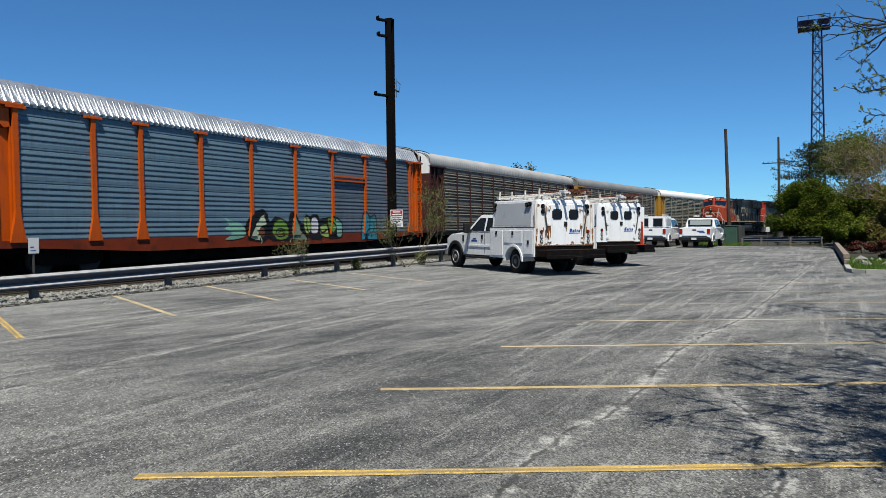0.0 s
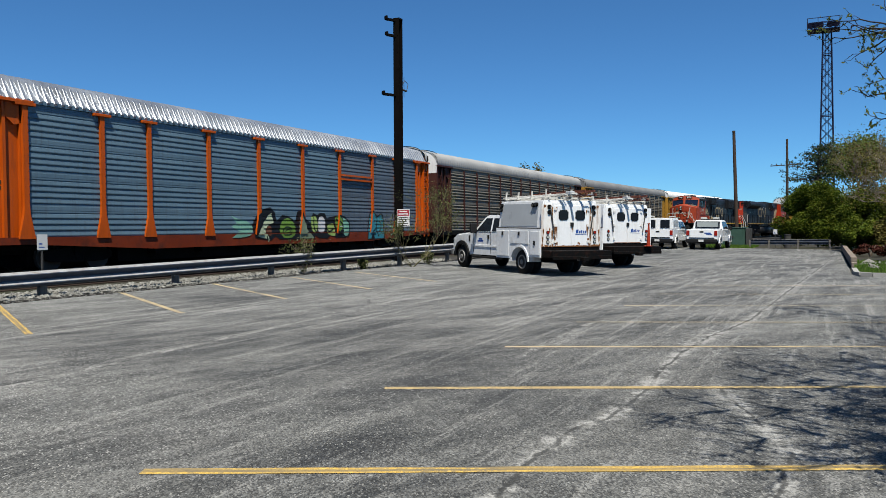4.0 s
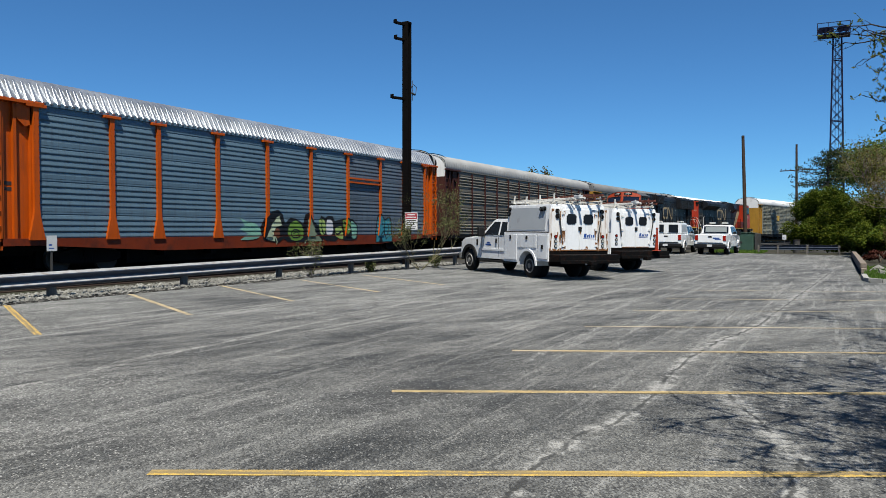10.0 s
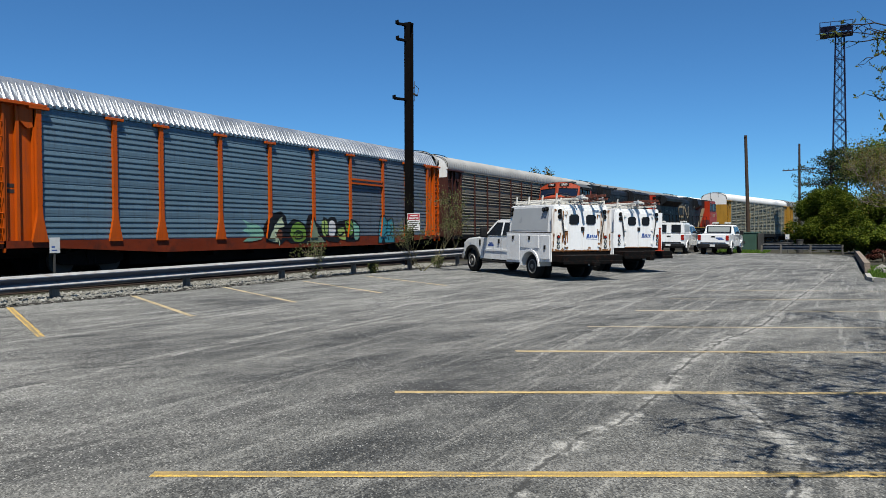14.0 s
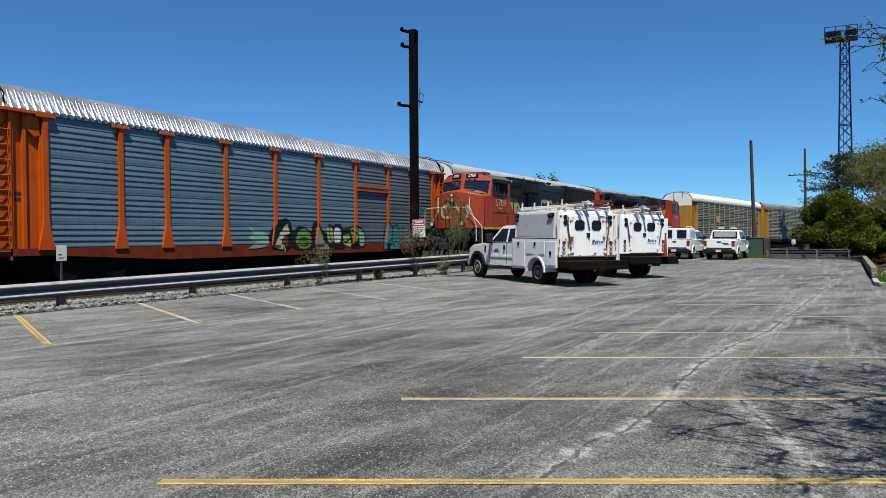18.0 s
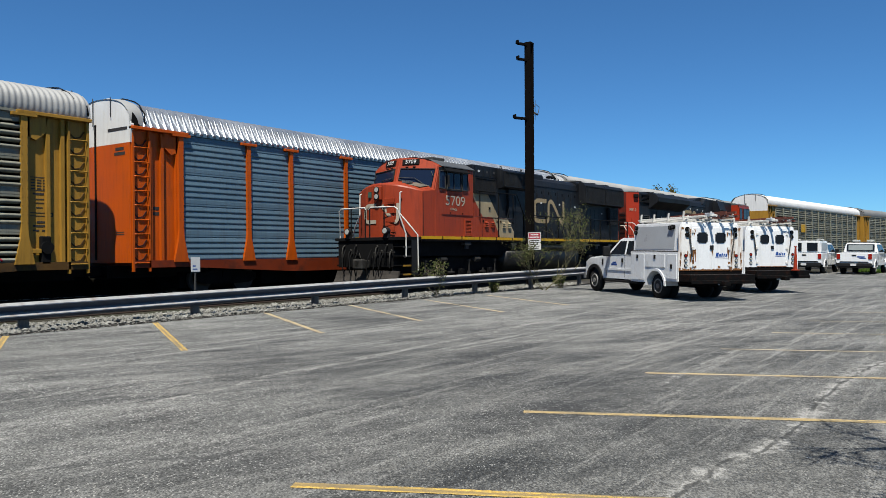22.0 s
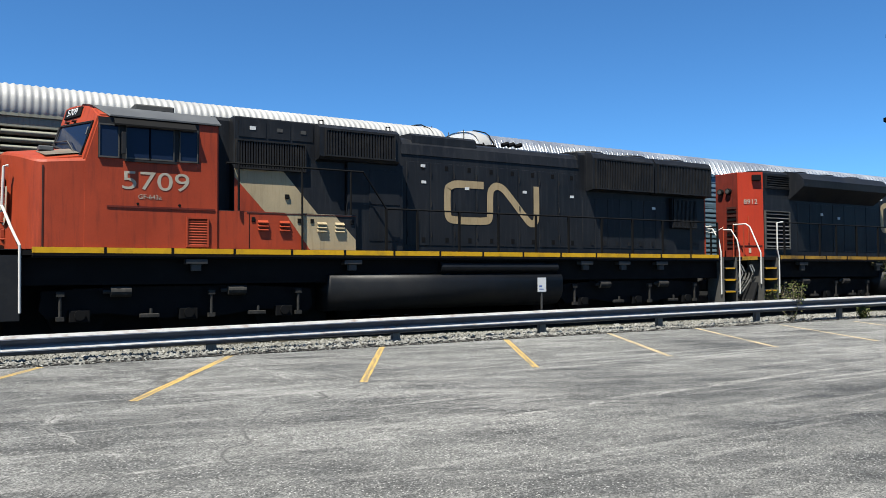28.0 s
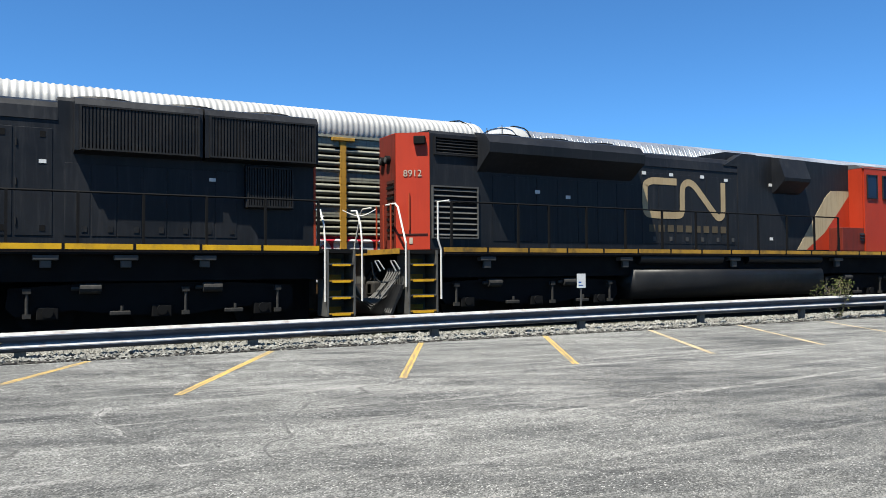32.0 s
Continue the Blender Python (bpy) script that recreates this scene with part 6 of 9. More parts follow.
        pipe(b, [w0, w0.lerp(hi[3], 0.45) + n3 * 0.03, hi[0].lerp(hi[3], 0.2) + n3 * 0.03], 0.013, 5)
        pipe(b, [hi[2] + n3 * 0.03 - Vector((s * 0.2, 0, 0)), hi[1].lerp(hi[2], 0.6) + n3 * 0.04], 0.013, 5)
        part("wiper", b, M["hardware"], wnd)
        # brackets over the pane
        for x in (0.35, 0.62):
            p = Vector((s * x, Y(front(x, 4.36)), 4.36))
            b = bmesh.new()
            box(b, p.x - 0.045, p.x + 0.045, p.y - 0.07, p.y + 0.02, 4.34, 4.38, 0.01)
            part("lifting_lug", b, M["brown"], t)
    for s in (-1, 1):
        b = bmesh.new()
        box(b, s * 1.484 - 0.006, s * 1.484 + 0.006, Y(1.12), Y(3.04), 3.55, 4.34)
        part("window_band", b, M["plastic"], t, "black band round the cab windows")
        for a, bb in ((1.15, 1.48), (1.64, 2.06), (2.08, 2.52), (2.66, 2.99)):
            b = bmesh.new()
            box(b, s * 1.488 - 0.015, s * 1.488 + 0.015, Y(a), Y(bb), 3.58, 4.18)
            w = part("side_window", b, M["glass_blue"], t)
            b = bmesh.new()
            k = 0.02
            for q in ((Y(a) - k, Y(bb) + k, 3.55, 3.58), (Y(a) - k, Y(bb) + k, 4.18, 4.21), (Y(a) - k, Y(a), 3.58, 4.18), (Y(bb), Y(bb) + k, 3.58, 4.18)):
                box(b, s * 1.48 - 0.01, s * 1.48 + 0.045, *q)
            part("window_surround", b, M["hardware"], w)
        b = bmesh.new()
        prism(b, [(s * 1.47, 4.37), (s * 1.47, 4.22), (s * 1.64, 4.18), (s * 1.64, 4.21)], Y(1.40), Y(2.95))
        part("sun_visor", b, M["black"], t)
        b = bmesh.new()
        box(b, s * 1.47 - 0.02, s * 1.47 + 0.06, Y(1.60), Y(2.58), 3.50, 3.54)
        part("arm_rest", b, M["plastic"], t)
        b = bmesh.new()
        box(b, s * 1.485 - 0.01, s * 1.485 + 0.012, Y(1.28), Y(3.36), 2.60, 2.635)
        part("seam_strip", b, M["loco_red_dark"], t)
        for yy in (1.85, 2.65):
            b = bmesh.new()
            rod(b, (s * 1.49, Y(yy), 2.68), (s * 1.505, Y(yy), 2.68), 0.028, 8)
            part("bolt", b, M["black"], t)
        b = bmesh.new()
        box(b, s * 1.62 - 0.03, s * 1.62 + 0.03, Y(1.52), Y(1.60), 3.62, 4.05, 0.01)
        part("mirror", b, M["plastic"], t)
    slats(t, "cab_vent", 1.49, Y(2.82), Y(3.20), 1.88, 2.42, 10, M["loco_red"], False, depth=0.02)
    write("5709", 0.50, on_side(1.483, Y(2.20), 3.12) @ Matrix.Diagonal((1.34, 1.02, 1, 1)), M["cream_num"], t, "road_number")
    write("GF-643a", 0.13, on_side(1.483, Y(2.08), 2.82), M["cream_num"], t, "class_mark")
    # nose fittings
    def nose_y(x):
        return -0.50 + 0.16 * abs(x)
    b = bmesh.new()
    box(b, -0.16, 0.16, Y(-0.60), Y(-0.46), 3.10, 3.60, 0.03)
    hl = part("headlight_panel", b, M["loco_red"], t)
    for z in (3.23, 3.47):
        b = bmesh.new()
        rod(b, (0.0, Y(-0.625), z), (0.0, Y(-0.58), z), 0.115, 18)
        ring = part("headlight_ring", b, M["plastic"], hl)
        b = bmesh.new()
        rod(b, (0.0, Y(-0.635), z), (0.0, Y(-0.60), z), 0.085, 16, 0.06)
        part("headlight", b, M["lamp_clear"], ring, "round clear headlight")
    for s in (-1, 1):
        x = s * 0.86
        b = bmesh.new()
        rod(b, (x, Y(-1.24), 1.98), (x, Y(-1.06), 1.98), 0.125, 16)
        box(b, x - 0.10, x + 0.10, Y(-1.18), Y(-1.04), 1.74, 1.9)
        dl = part("ditch_light", b, M["plastic"], t)
        b = bmesh.new()
        rod(b, (x, Y(-1.255), 1.98), (x, Y(-1.22), 1.98), 0.09, 14, 0.105)
        part("lens", b, M["lamp_clear"], dl)
    for k in range(4):
        z = 1.98 + k * 0.33
        b = bmesh.new()
        p = [(0.22, Y(nose_y(0.22) + 0.03), z), (0.22, Y(nose_y(0.22) - 0.08), z), (0.68, Y(nose_y(0.68) - 0.08), z), (0.68, Y(nose_y(0.68) + 0.03), z)]
        pipe(b, p, 0.016, 6)
        box(b, 0.24, 0.66, Y(nose_y(0.45) - 0.035), Y(nose_y(0.45) + 0.03), z + 0.02, z + 0.19, 0.01)
        part("nose_step", b, M["loco_red"], t)
    nose_band = smooth_line([(0.14, 2.92), (0.40, 2.58), (0.62, 2.33), (0.74, 2.36), (0.78, 2.55), (0.78, 2.98)], 4)
    nose_c = smooth_line([(-0.12, 2.92), (-0.55, 2.92), (-0.68, 2.80), (-0.70, 2.62), (-0.68, 2.44), (-0.55, 2.34), (-0.12, 2.34)], 4)
    for pts in (nose_band, nose_c):
        b = bmesh.new()
        rows = []
        for i, p in enumerate(pts):
            a, c = pts[max(0, i - 1)], pts[min(len(pts) - 1, i + 1)]
            dd = Vector((c[0] - a[0], c[1] - a[1])).normalized()
            row = []
            for e in (-1, 1):
                x, z = p[0] + e * -dd.y * 0.065, p[1] + e * dd.x * 0.065
                row.append(b.verts.new((x, Y(nose_y(x) - 0.035 + (0.02 * (z - 1.78))), z)))
            rows.append(row)
        for r0, r1 in zip(rows[:-1], rows[1:]):
            b.faces.new((r0[0], r1[0], r1[1], r0[1]))
        part("nose_emblem_band", b, M["cream_num"], t)
    b = bmesh.new()
    box(b, -0.52, -0.38, Y(-0.46), Y(-0.42), 3.22, 3.42)
    part("nose_plaque", b, M["box_green"], t, "small green plaque")
    # front platform, pilot and plow
    b = bmesh.new()
    box(b, -1.50, 1.50, Y(-1.14), Y(-0.2), 1.66, 1.77, 0.01)
    part("front_platform", b, M["black"], t)
    b = bmesh.new()
    box(b, -1.40, 1.10, Y(-1.10), Y(-1.00), 0.72, 1.70, 0.02)
    part("pilot_plate", b, M["black"], t)
    b = bmesh.new()
    prism(b, [(-1.42, 0.20), (0.0, 0.16), (1.40, 0.20), (1.40, 0.60), (0.3, 0.62), (-0.3, 0.62), (-1.42, 0.60)], Y(-1.13), Y(-1.05))
    bmesh.ops.subdivide_edges(b, edges=[e for e in b.edges if abs(e.verts[0].co.z - e.verts[1].co.z) > 0.3], cuts=2)
    for v in b.verts:
        v.co.y -= 0.34 * max(0.0, (0.75 - v.co.z) / 0.55) ** 2 * (1 - 0.25 * abs(v.co.x))
    part("snow_plow", b, M["blade"], t, "scuffed dark steel plow")
    coupler(t, Y(-1.70), -1)
    coupler(t, Y(20.10), 1)
    for i, (x, z) in enumerate(((-1.1, 1.5), (-0.8, 1.34), (-0.55, 1.5), (0.42, 1.46), (0.62, 1.30), (0.86, 1.5), (1.05, 1.32))):
        b = bmesh.new()
        pipe(b, smooth3([(x, Y(-1.06), z), (x + 0.05, Y(-1.26), z - 0.08), (x + 0.08, Y(-1.32), z - 0.36), (x + 0.02, Y(-1.24), z - 0.62)]), 0.024, 6)
        part("air_hose", b, M["black"] if i % 3 else M["bogie_grime"], t, "hanging air hose")
        b = bmesh.new()
        rod(b, (x, Y(-1.12), z - 0.03), (x, Y(-1.02), z + 0.03), 0.045, 8)
        part("hose_fitting", b, M["bogie_grime"], t)
    b = bmesh.new()
    pipe(b, [(-0.75, Y(-1.13), 1.22), (-0.35, Y(-1.16), 1.22), (-0.30, Y(-1.16), 1.05)], 0.02, 6)
    pipe(b, [(0.25, Y(-1.16), 1.05), (0.30, Y(-1.16), 1.24), (1.25, Y(-1.16), 1.24)], 0.018, 6)
    part("uncoupling_lever", b, M["bogie_grime"], t)
    for s in (-1, 1):
        front_steps(t, Y, s)
        steps(t, Y(19.0), Y(19.62), s)
        b = bmesh.new()
        pipe(b, [(s * 0.92, Y(-0.36), 3.36), (s * 0.92, Y(-0.44), 3.34), (s * 0.92, Y(-0.46), 2.60), (s * 1.28, Y(-0.32), 2.15), (s * 1.50, Y(-0.20), 1.84), (s * 1.51, Y(-0.19), 0.60)], 0.026, 8)
        part("grab_rail", b, M["handrail_white"], t, "white step handrail")
        b = bmesh.new()
        pipe(b, [(s * 0.06, Y(-1.12), 2.74), (s * 0.14, Y(-1.12), 2.81), (s * 1.20, Y(-1.12), 2.80), (s * 1.32, Y(-1.11), 2.72), (s * 1.50, Y(-0.87), 1.86), (s * 1.51, Y(-0.88), 1.10), (s * 1.46, Y(-0.92), 1.06)], 0.026, 8)
        part("grab_rail", b, M["handrail_white"], t, "white step handrail")
        for x in (0.10, 0.75):
            b = bmesh.new()
            pipe(b, [(s * x, Y(-1.12), 1.75), (s * x, Y(-1.12), 2.80)], 0.024, 6)
            part("end_rail", b, M["black"], t)
        for yy in (19.82, 18.95):
            b = bmesh.new()
            pipe(b, [(s * 1.5, Y(yy), 0.6), (s * 1.5, Y(yy), 1.9), (s * 1.42, Y(yy), 2.3), (s * 1.2, Y(yy), 2.62), (s * 0.9, Y(yy), 2.64)], 0.022, 8)
            part("grab_rail", b, M["handrail_white"], t)
    # hood in sections
    b = bmesh.new()
    hood(b, Y(3.46), Y(8.05), HOOD_HIGH)
    part("hood_front", b, M["loco_black"], t)
    b = bmesh.new()
    hood(b, Y(8.05), Y(13.72), HOOD_LOW)
    part("hood_middle", b, M["loco_black"], t)
    b = bmesh.new()
    hood(b, Y(8.40), Y(10.3), [(0.86, 4.3), (0.86, 4.70), (0.78, 4.76), (0.3, 4.78)])
    part("exhaust_hatch", b, M["loco_black"], t)
    b = bmesh.new()
    hood(b, Y(13.72), Y(18.90), HOOD_HIGH)
    part("hood_rear", b, M["loco_black"], t)
    b = bmesh.new()
    box(b, -0.93, 0.93, Y(18.90), Y(18.95), 1.8, 4.6)
    part("hood_end", b, M["loco_red"], t, "red rear end")
    b = bmesh.new()
    box(b, -1.20, 1.20, Y(3.84), Y(6.45), 2.60, 4.68, 0.03)
    part("cowl", b, M["loco_black"], t)
    for L, w in ((3.95, 0.6), (4.6, 0.5), (5.15, 0.5)):
        b = bmesh.new()
        box(b, 1.198, 1.212, Y(L), Y(L + w), 4.24, 4.60)
        d = part("upper_door", b, M["loco_black"], t)
        b = bmesh.new()
        box(b, 1.212, 1.220, Y(L + w * 0.4), Y(L + w * 0.4 + 0.13), 4.40, 4.48)
        part("notice_plate", b, M["hardware"] if L > 4 else M["sign_white"], d)
    slats(t, "intake_grille", 1.225, Y(3.90), Y(5.42), 3.58, 4.14, 26, M["loco_grille"], depth=0.05)
    b = bmesh.new()
    prism(b, [(0.90, 3.78), (1.40, 3.86), (1.46, 3.92), (1.46, 4.56), (1.30, 4.66), (0.90, 4.68)], Y(5.70), Y(7.72))
    part("dynamic_brake_box", b, M["loco_black"], t)
    b = bmesh.new()
    prism(b, [(-0.90, 3.78), (-1.40, 3.86), (-1.46, 3.92), (-1.46, 4.56), (-1.30, 4.66), (-0.90, 4.68)], Y(5.70), Y(7.72))
    part("dynamic_brake_box", b, M["loco_black"], t)
    slats(t, "brake_grille", 1.47, Y(5.86), Y(7.56), 3.95, 4.50, 24, M["loco_grille"])
    for y in (5.8, 7.5):
        b = bmesh.new()
        pipe(b, [(1.3, Y(y - 0.05), 4.64), (1.3, Y(y - 0.05), 4.74), (1.3, Y(y + 0.05), 4.74), (1.3, Y(y + 0.05), 4.64)], 0.016, 6)
        part("lifting_eye", b, M["black"], t)
    for a, c in ((14.00, 16.40), (16.45, 18.90)):
        for s in (-1, 1):
            b = bmesh.new()
            prism(b, [(s * 0.90, 3.58), (s * 1.22, 3.62), (s * 1.24, 4.50), (s * 1.14, 4.64), (s * 0.90, 4.70)], Y(a), Y(c))
            bmesh.ops.recalc_face_normals(b, faces=b.faces)
            part("radiator_box", b, M["loco_black"], t)
        slats(t, "radiator_grille", 1.235, Y(a + 0.12), Y(c - 0.1), 3.66, 4.46, 34, M["loco_grille"])
    b = bmesh.new()
    box(b, 0.9, 1.05, Y(17.34), Y(18.40), 2.62, 3.54, 0.02)
    part("filter_box", b, M["loco_black"], t)
    slats(t, "filter_grille", 1.055, Y(17.40), Y(18.34), 2.68, 3.48, 16, M["loco_grille"])
    for y in (14.6, 16.3, 18.0):
        b = bmesh.new()
        rod(b, (0, Y(y), 4.66), (0, Y(y), 4.79), 0.76, 28, 0.70)
        part("fan", b, M["loco_grille"], t, "round radiator fan on the hood roof")
    for y in (10.6, 11.05):
        b = bmesh.new()
        box(b, -0.35, 0.35, Y(y), Y(y + 0.3), 4.64, 4.76, 0.03)
        part("roof_fitting", b, M["black"], t)
    b = bmesh.new()
    for y in (11.4, 11.6, 11.85):
        rod(b, (0.5, Y(y), 4.74), (0.5, Y(y + 0.2), 4.80), 0.06, 8)
    part("horn", b, M["black"], t, "cluster of black air horns")
    for i in range(8):
        a = 8.20 + i * 0.685
        b = bmesh.new()
        box(b, 0.915, 0.932, Y(a), Y(a + 0.64), 1.98, 4.04, 0.006)
        d = part("hood_door", b, M["loco_black"], t)
        for z in (2.25, 3.0, 3.75):
            b = bmesh.new()
            rod(b, (0.94, Y(a + 0.02), z - 0.07), (0.94, Y(a + 0.02), z + 0.07), 0.016, 6)
            part("hinge", b, M["loco_grille"], d)
        for z in (2.12, 3.92):
            b = bmesh.new()
            box(b, 0.932, 0.938, Y(a + 0.42), Y(a + 0.52), z - 0.06, z + 0.06)
            part("latch", b, M["black"], d)
    for i in range(7):
        a = 13.85 + i * 0.48
        b = bmesh.new()
        box(b, 0.915, 0.930, Y(a), Y(a + 0.45), 1.98, 3.40, 0.006)
        d = part("hood_door", b, M["loco_black"], t)
        b = bmesh.new()
        box(b, 0.930, 0.942, Y(a + 0.3), Y(a + 0.4), 2.06, 2.18)
        part("latch", b, M["loco_grille"], d)
    for L, z in ((8.6, 3.95), (8.62, 3.55), (9.9, 3.45), (11.75, 3.45), (13.4, 3.4), (16.6, 3.2)):
        bars(t, M["sign_white"], 0.936, [(Y(L), Y(L + 0.13), z, 0.07)], "notice_plate", 0.006, "small white notice plate")
    emblem(t, Y(9.27), 2.53, 3.03, 1.12, 0.934, M["emblem_tan"])
    # equipment boxes beside the cab
    b = bmesh.new()
    box(b, 0.9, 1.44, Y(3.44), Y(6.60), 1.80, 2.62, 0.015)
    part("battery_box", b, M["loco_black"], t)
    plate(t, "red_field", [(Y(3.45), 1.82), (Y(5.47), 1.82), (Y(4.90), 2.61), (Y(3.45), 2.61)], 1.44, M["loco_red"])
    plate(t, "cream_band", [(Y(5.47), 1.82), (Y(6.58), 1.82), (Y(6.58), 2.06), (Y(6.05), 2.61), (Y(4.90), 2.61)], 1.44, M["beige"], "cream diagonal band")
    plate(t, "red_field", [(Y(3.86), 2.63), (Y(4.54), 2.63), (Y(3.86), 3.36)], 1.20, M["loco_red"])
    plate(t, "cream_band", [(Y(4.54), 2.63), (Y(5.76), 2.63), (Y(4.95), 3.54), (Y(3.86), 3.54), (Y(3.86), 3.36)], 1.20, M["beige"], "cream diagonal band")
    b = bmesh.new()
    box(b, 1.444, 1.452, Y(4.05), Y(6.58), 2.575, 2.60)
    part("box_lip", b, M["brown"], t)
    for L in (4.10, 5.30):
        b = bmesh.new()
        box(b, 1.444, 1.450, Y(L), Y(L + 0.012), 1.84, 2.58)
        part("box_seam", b, M["black"], t)
    b = bmesh.new()
    box(b, 1.20, 1.24, Y(4.98), Y(5.08), 2.94, 3.04, 0.01)
    part("door_catch", b, M["black"], t)
    b = bmesh.new()
    box(b, 0.9, 1.30, Y(6.45), Y(7.90), 1.80, 3.86, 0.02)
    cb = part("equipment_cabinet", b, M["loco_black"], t)
    for z in (2.05, 2.90):
        b = bmesh.new()
        box(b, 1.30, 1.312, Y(7.0), Y(7.8), z, z + 0.80, 0.004)
        part("cabinet_door", b, M["loco_black"], cb)
    for L in (4.40, 4.88, 5.75, 6.18):
        b = bmesh.new()
        for k in range(3):
            prism(b, [(1.444, 2.44 - k * 0.08), (1.50, 2.39 - k * 0.08), (1.50, 2.38 - k * 0.08), (1.444, 2.38 - k * 0.08)], Y(L - 0.11), Y(L + 0.11))
        part("vent_louvre", b, M["loco_red"] if L < 5.2 else M["beige"], t)
    for L in (4.15, 5.18, 5.48, 6.45):
        b = bmesh.new()
        box(b, 1.444, 1.462, Y(L), Y(L + 0.08), 2.40, 2.50, 0.008)
        part("latch", b, M["black"], t)
    b = bmesh.new()
    rod(b, (1.38, Y(8.85), 1.44), (1.38, Y(12.49), 1.44), 0.12, 16)
    part("air_reservoir", b, M["tank_grey"], t)
    for L in (3.0, 6.5, 13.5, 14.9, 16.4):
        b = bmesh.new()
        box(b, 1.30, 1.50, Y(L - 0.22), Y(L + 0.22), 1.50, 1.60, 0.015)
        box(b, 1.36, 1.46, Y(L - 0.1), Y(L + 0.1), 1.36, 1.50, 0.015)
        part("sill_bracket", b, M["hardware"], t)
    handrail_run(t, 1, [Y(q) for q in (7.34, 8.17, 9.36, 10.54, 11.74, 12.85, 14.04, 15.21, 16.42, 17.63, 18.80)], 1.80, 2.79, M["black"])
    handrail_run(t, -1, [Y(q) for q in (3.8, 5.5, 7.34, 9.36, 11.74, 14.04, 16.42, 18.80)], 1.80, 2.79, M["black"])
    b = bmesh.new()
    pipe(b, [(1.5, Y(7.34), 2.79), (1.5, Y(6.75), 3.61), (1.5, Y(3.60), 3.61)], 0.021, 8)
    pipe(b, [(1.5, Y(3.86), 3.61), (1.5, Y(3.86), 2.62)], 0.026, 8)
    pipe(b, [(1.5, Y(5.27), 3.61), (1.5, Y(5.27), 1.82)], 0.024, 8)
    pipe(b, [(1.5, Y(6.44), 3.61), (1.5, Y(6.44), 2.62)], 0.024, 8)
    part("raised_handrail", b, M["black"], t)
    return t, ws


def build_second():
    """The second locomotive, coupled back to front: its hood end leads and its cab trails."""
    t = thing("locomotive", "black diesel locomotive with a red end numbered 8912, running hood first", "locomotive", on_track(NEAR_X, 142), "locomotives")
    o = 31.2

    def Y(L):
        return L - o
    loco_common(t, M["stripe_dirty"], Y(21.35), Y(40.6), (Y(27.3), Y(35.2)))
    ws = bogie3(t, Y(24.2)) + bogie3(t, Y(38.0))
    b = bmesh.new()
    prism(b, [(-0.45, Y(20.62)), (0.45, Y(20.62)), (0.92, Y(21.30)), (-0.92, Y(21.30))], 1.78, 4.62, "z")
    part("hood_end", b, M["loco_red2"], t, "red hood end", False)
    b = bmesh.new()
    box(b, -0.44, 0.44, Y(20.600), Y(20.618), 1.80, 4.60)
    part("end_panel", b, M["loco_red_dark"], t, "dark red end door")
    for k in range(11):
        b = bmesh.new()
        box(b, 0.02, 0.40, Y(20.57), Y(20.60), 2.1 + k * 0.13, 2.17 + k * 0.13)
        part("end_louvre", b, M["black"] if k % 2 else M["brown"], t)
    for x in (-0.2, 0.12):
        b = bmesh.new()
        rod(b, (x, Y(20.50), 4.0), (x, Y(20.60), 4.0), 0.105, 16)
        q = part("headlight", b, M["black"], t, "black-rimmed twin headlight")
        b = bmesh.new()
        rod(b, (x, Y(20.485), 4.0), (x, Y(20.50), 4.0), 0.07, 16)
        part("lens", b, M["hardware"], q, "dull lens")
    write("8912", 0.23, Matrix.Translation((0.695, Y(20.950), 3.62)) @ pose(0, 0, 0, 0, 0, math.degrees(math.atan2(0.68, 0.47))) @ pose(0, 0, 0, 90, 0, 0), M["cream_num"], t, "road_number")
    b = bmesh.new()
    box(b, -0.14, 0.14, -0.12, 0.02, 4.32, 4.52, 0.02, m=Matrix.Translation((0.80, Y(21.1), 0)) @ pose(0, 0, 0, 0, 0, 55))
    part("marker_box", b, M["black"], t)
    for i, x in enumerate((0.45, 0.56, 0.67, 0.78, 0.90)):
        b = bmesh.new()
        pipe(b, [(x, Y(20.62), 1.42), (x + 0.02, Y(20.34), 1.15 - 0.05 * i), (x - 0.05, Y(20.22), 0.70), (x - 0.18, Y(20.02), 0.36 + 0.05 * i), (x - 0.30, Y(19.70), 0.62)], 0.024, 6)
        part("mu_hose", b, M["hardware"], t, "grey multiple-unit hose")
    for i in range(6):
        x, q = 0.52 + i * 0.13, 0.04 * (i % 3)
        b = bmesh.new()
        pipe(b, smooth3([(x, Y(20.40), 1.30), (x + 0.03, Y(20.30), 1.12), (x, Y(20.12 - q), 0.82), (x - 0.06, Y(19.86 - q), 0.58 - q), (x - 0.1, Y(19.52 - q), 0.62), (x - 0.14, Y(19.30), 0.92)]), 0.026, 6)
        part("mu_hose", b, M["step_grey"], t, "grey multiple-unit hose")
        b = bmesh.new()
        rod(b, (x, Y(20.38), 1.22), (x, Y(20.38), 1.34), 0.042, 8)
        part("hose_fitting", b, M["hardware"], t)
    for i in range(4):
        x = 1.02 + i * 0.11
        b = bmesh.new()
        pipe(b, [(x, Y(20.36), 0.95), (x, Y(20.28), 0.70), (x, Y(20.10), 0.42), (x, Y(20.02), 0.30)], 0.024, 6)
        part("air_hose", b, M["step_grey"], t, "grey hanging air hose")
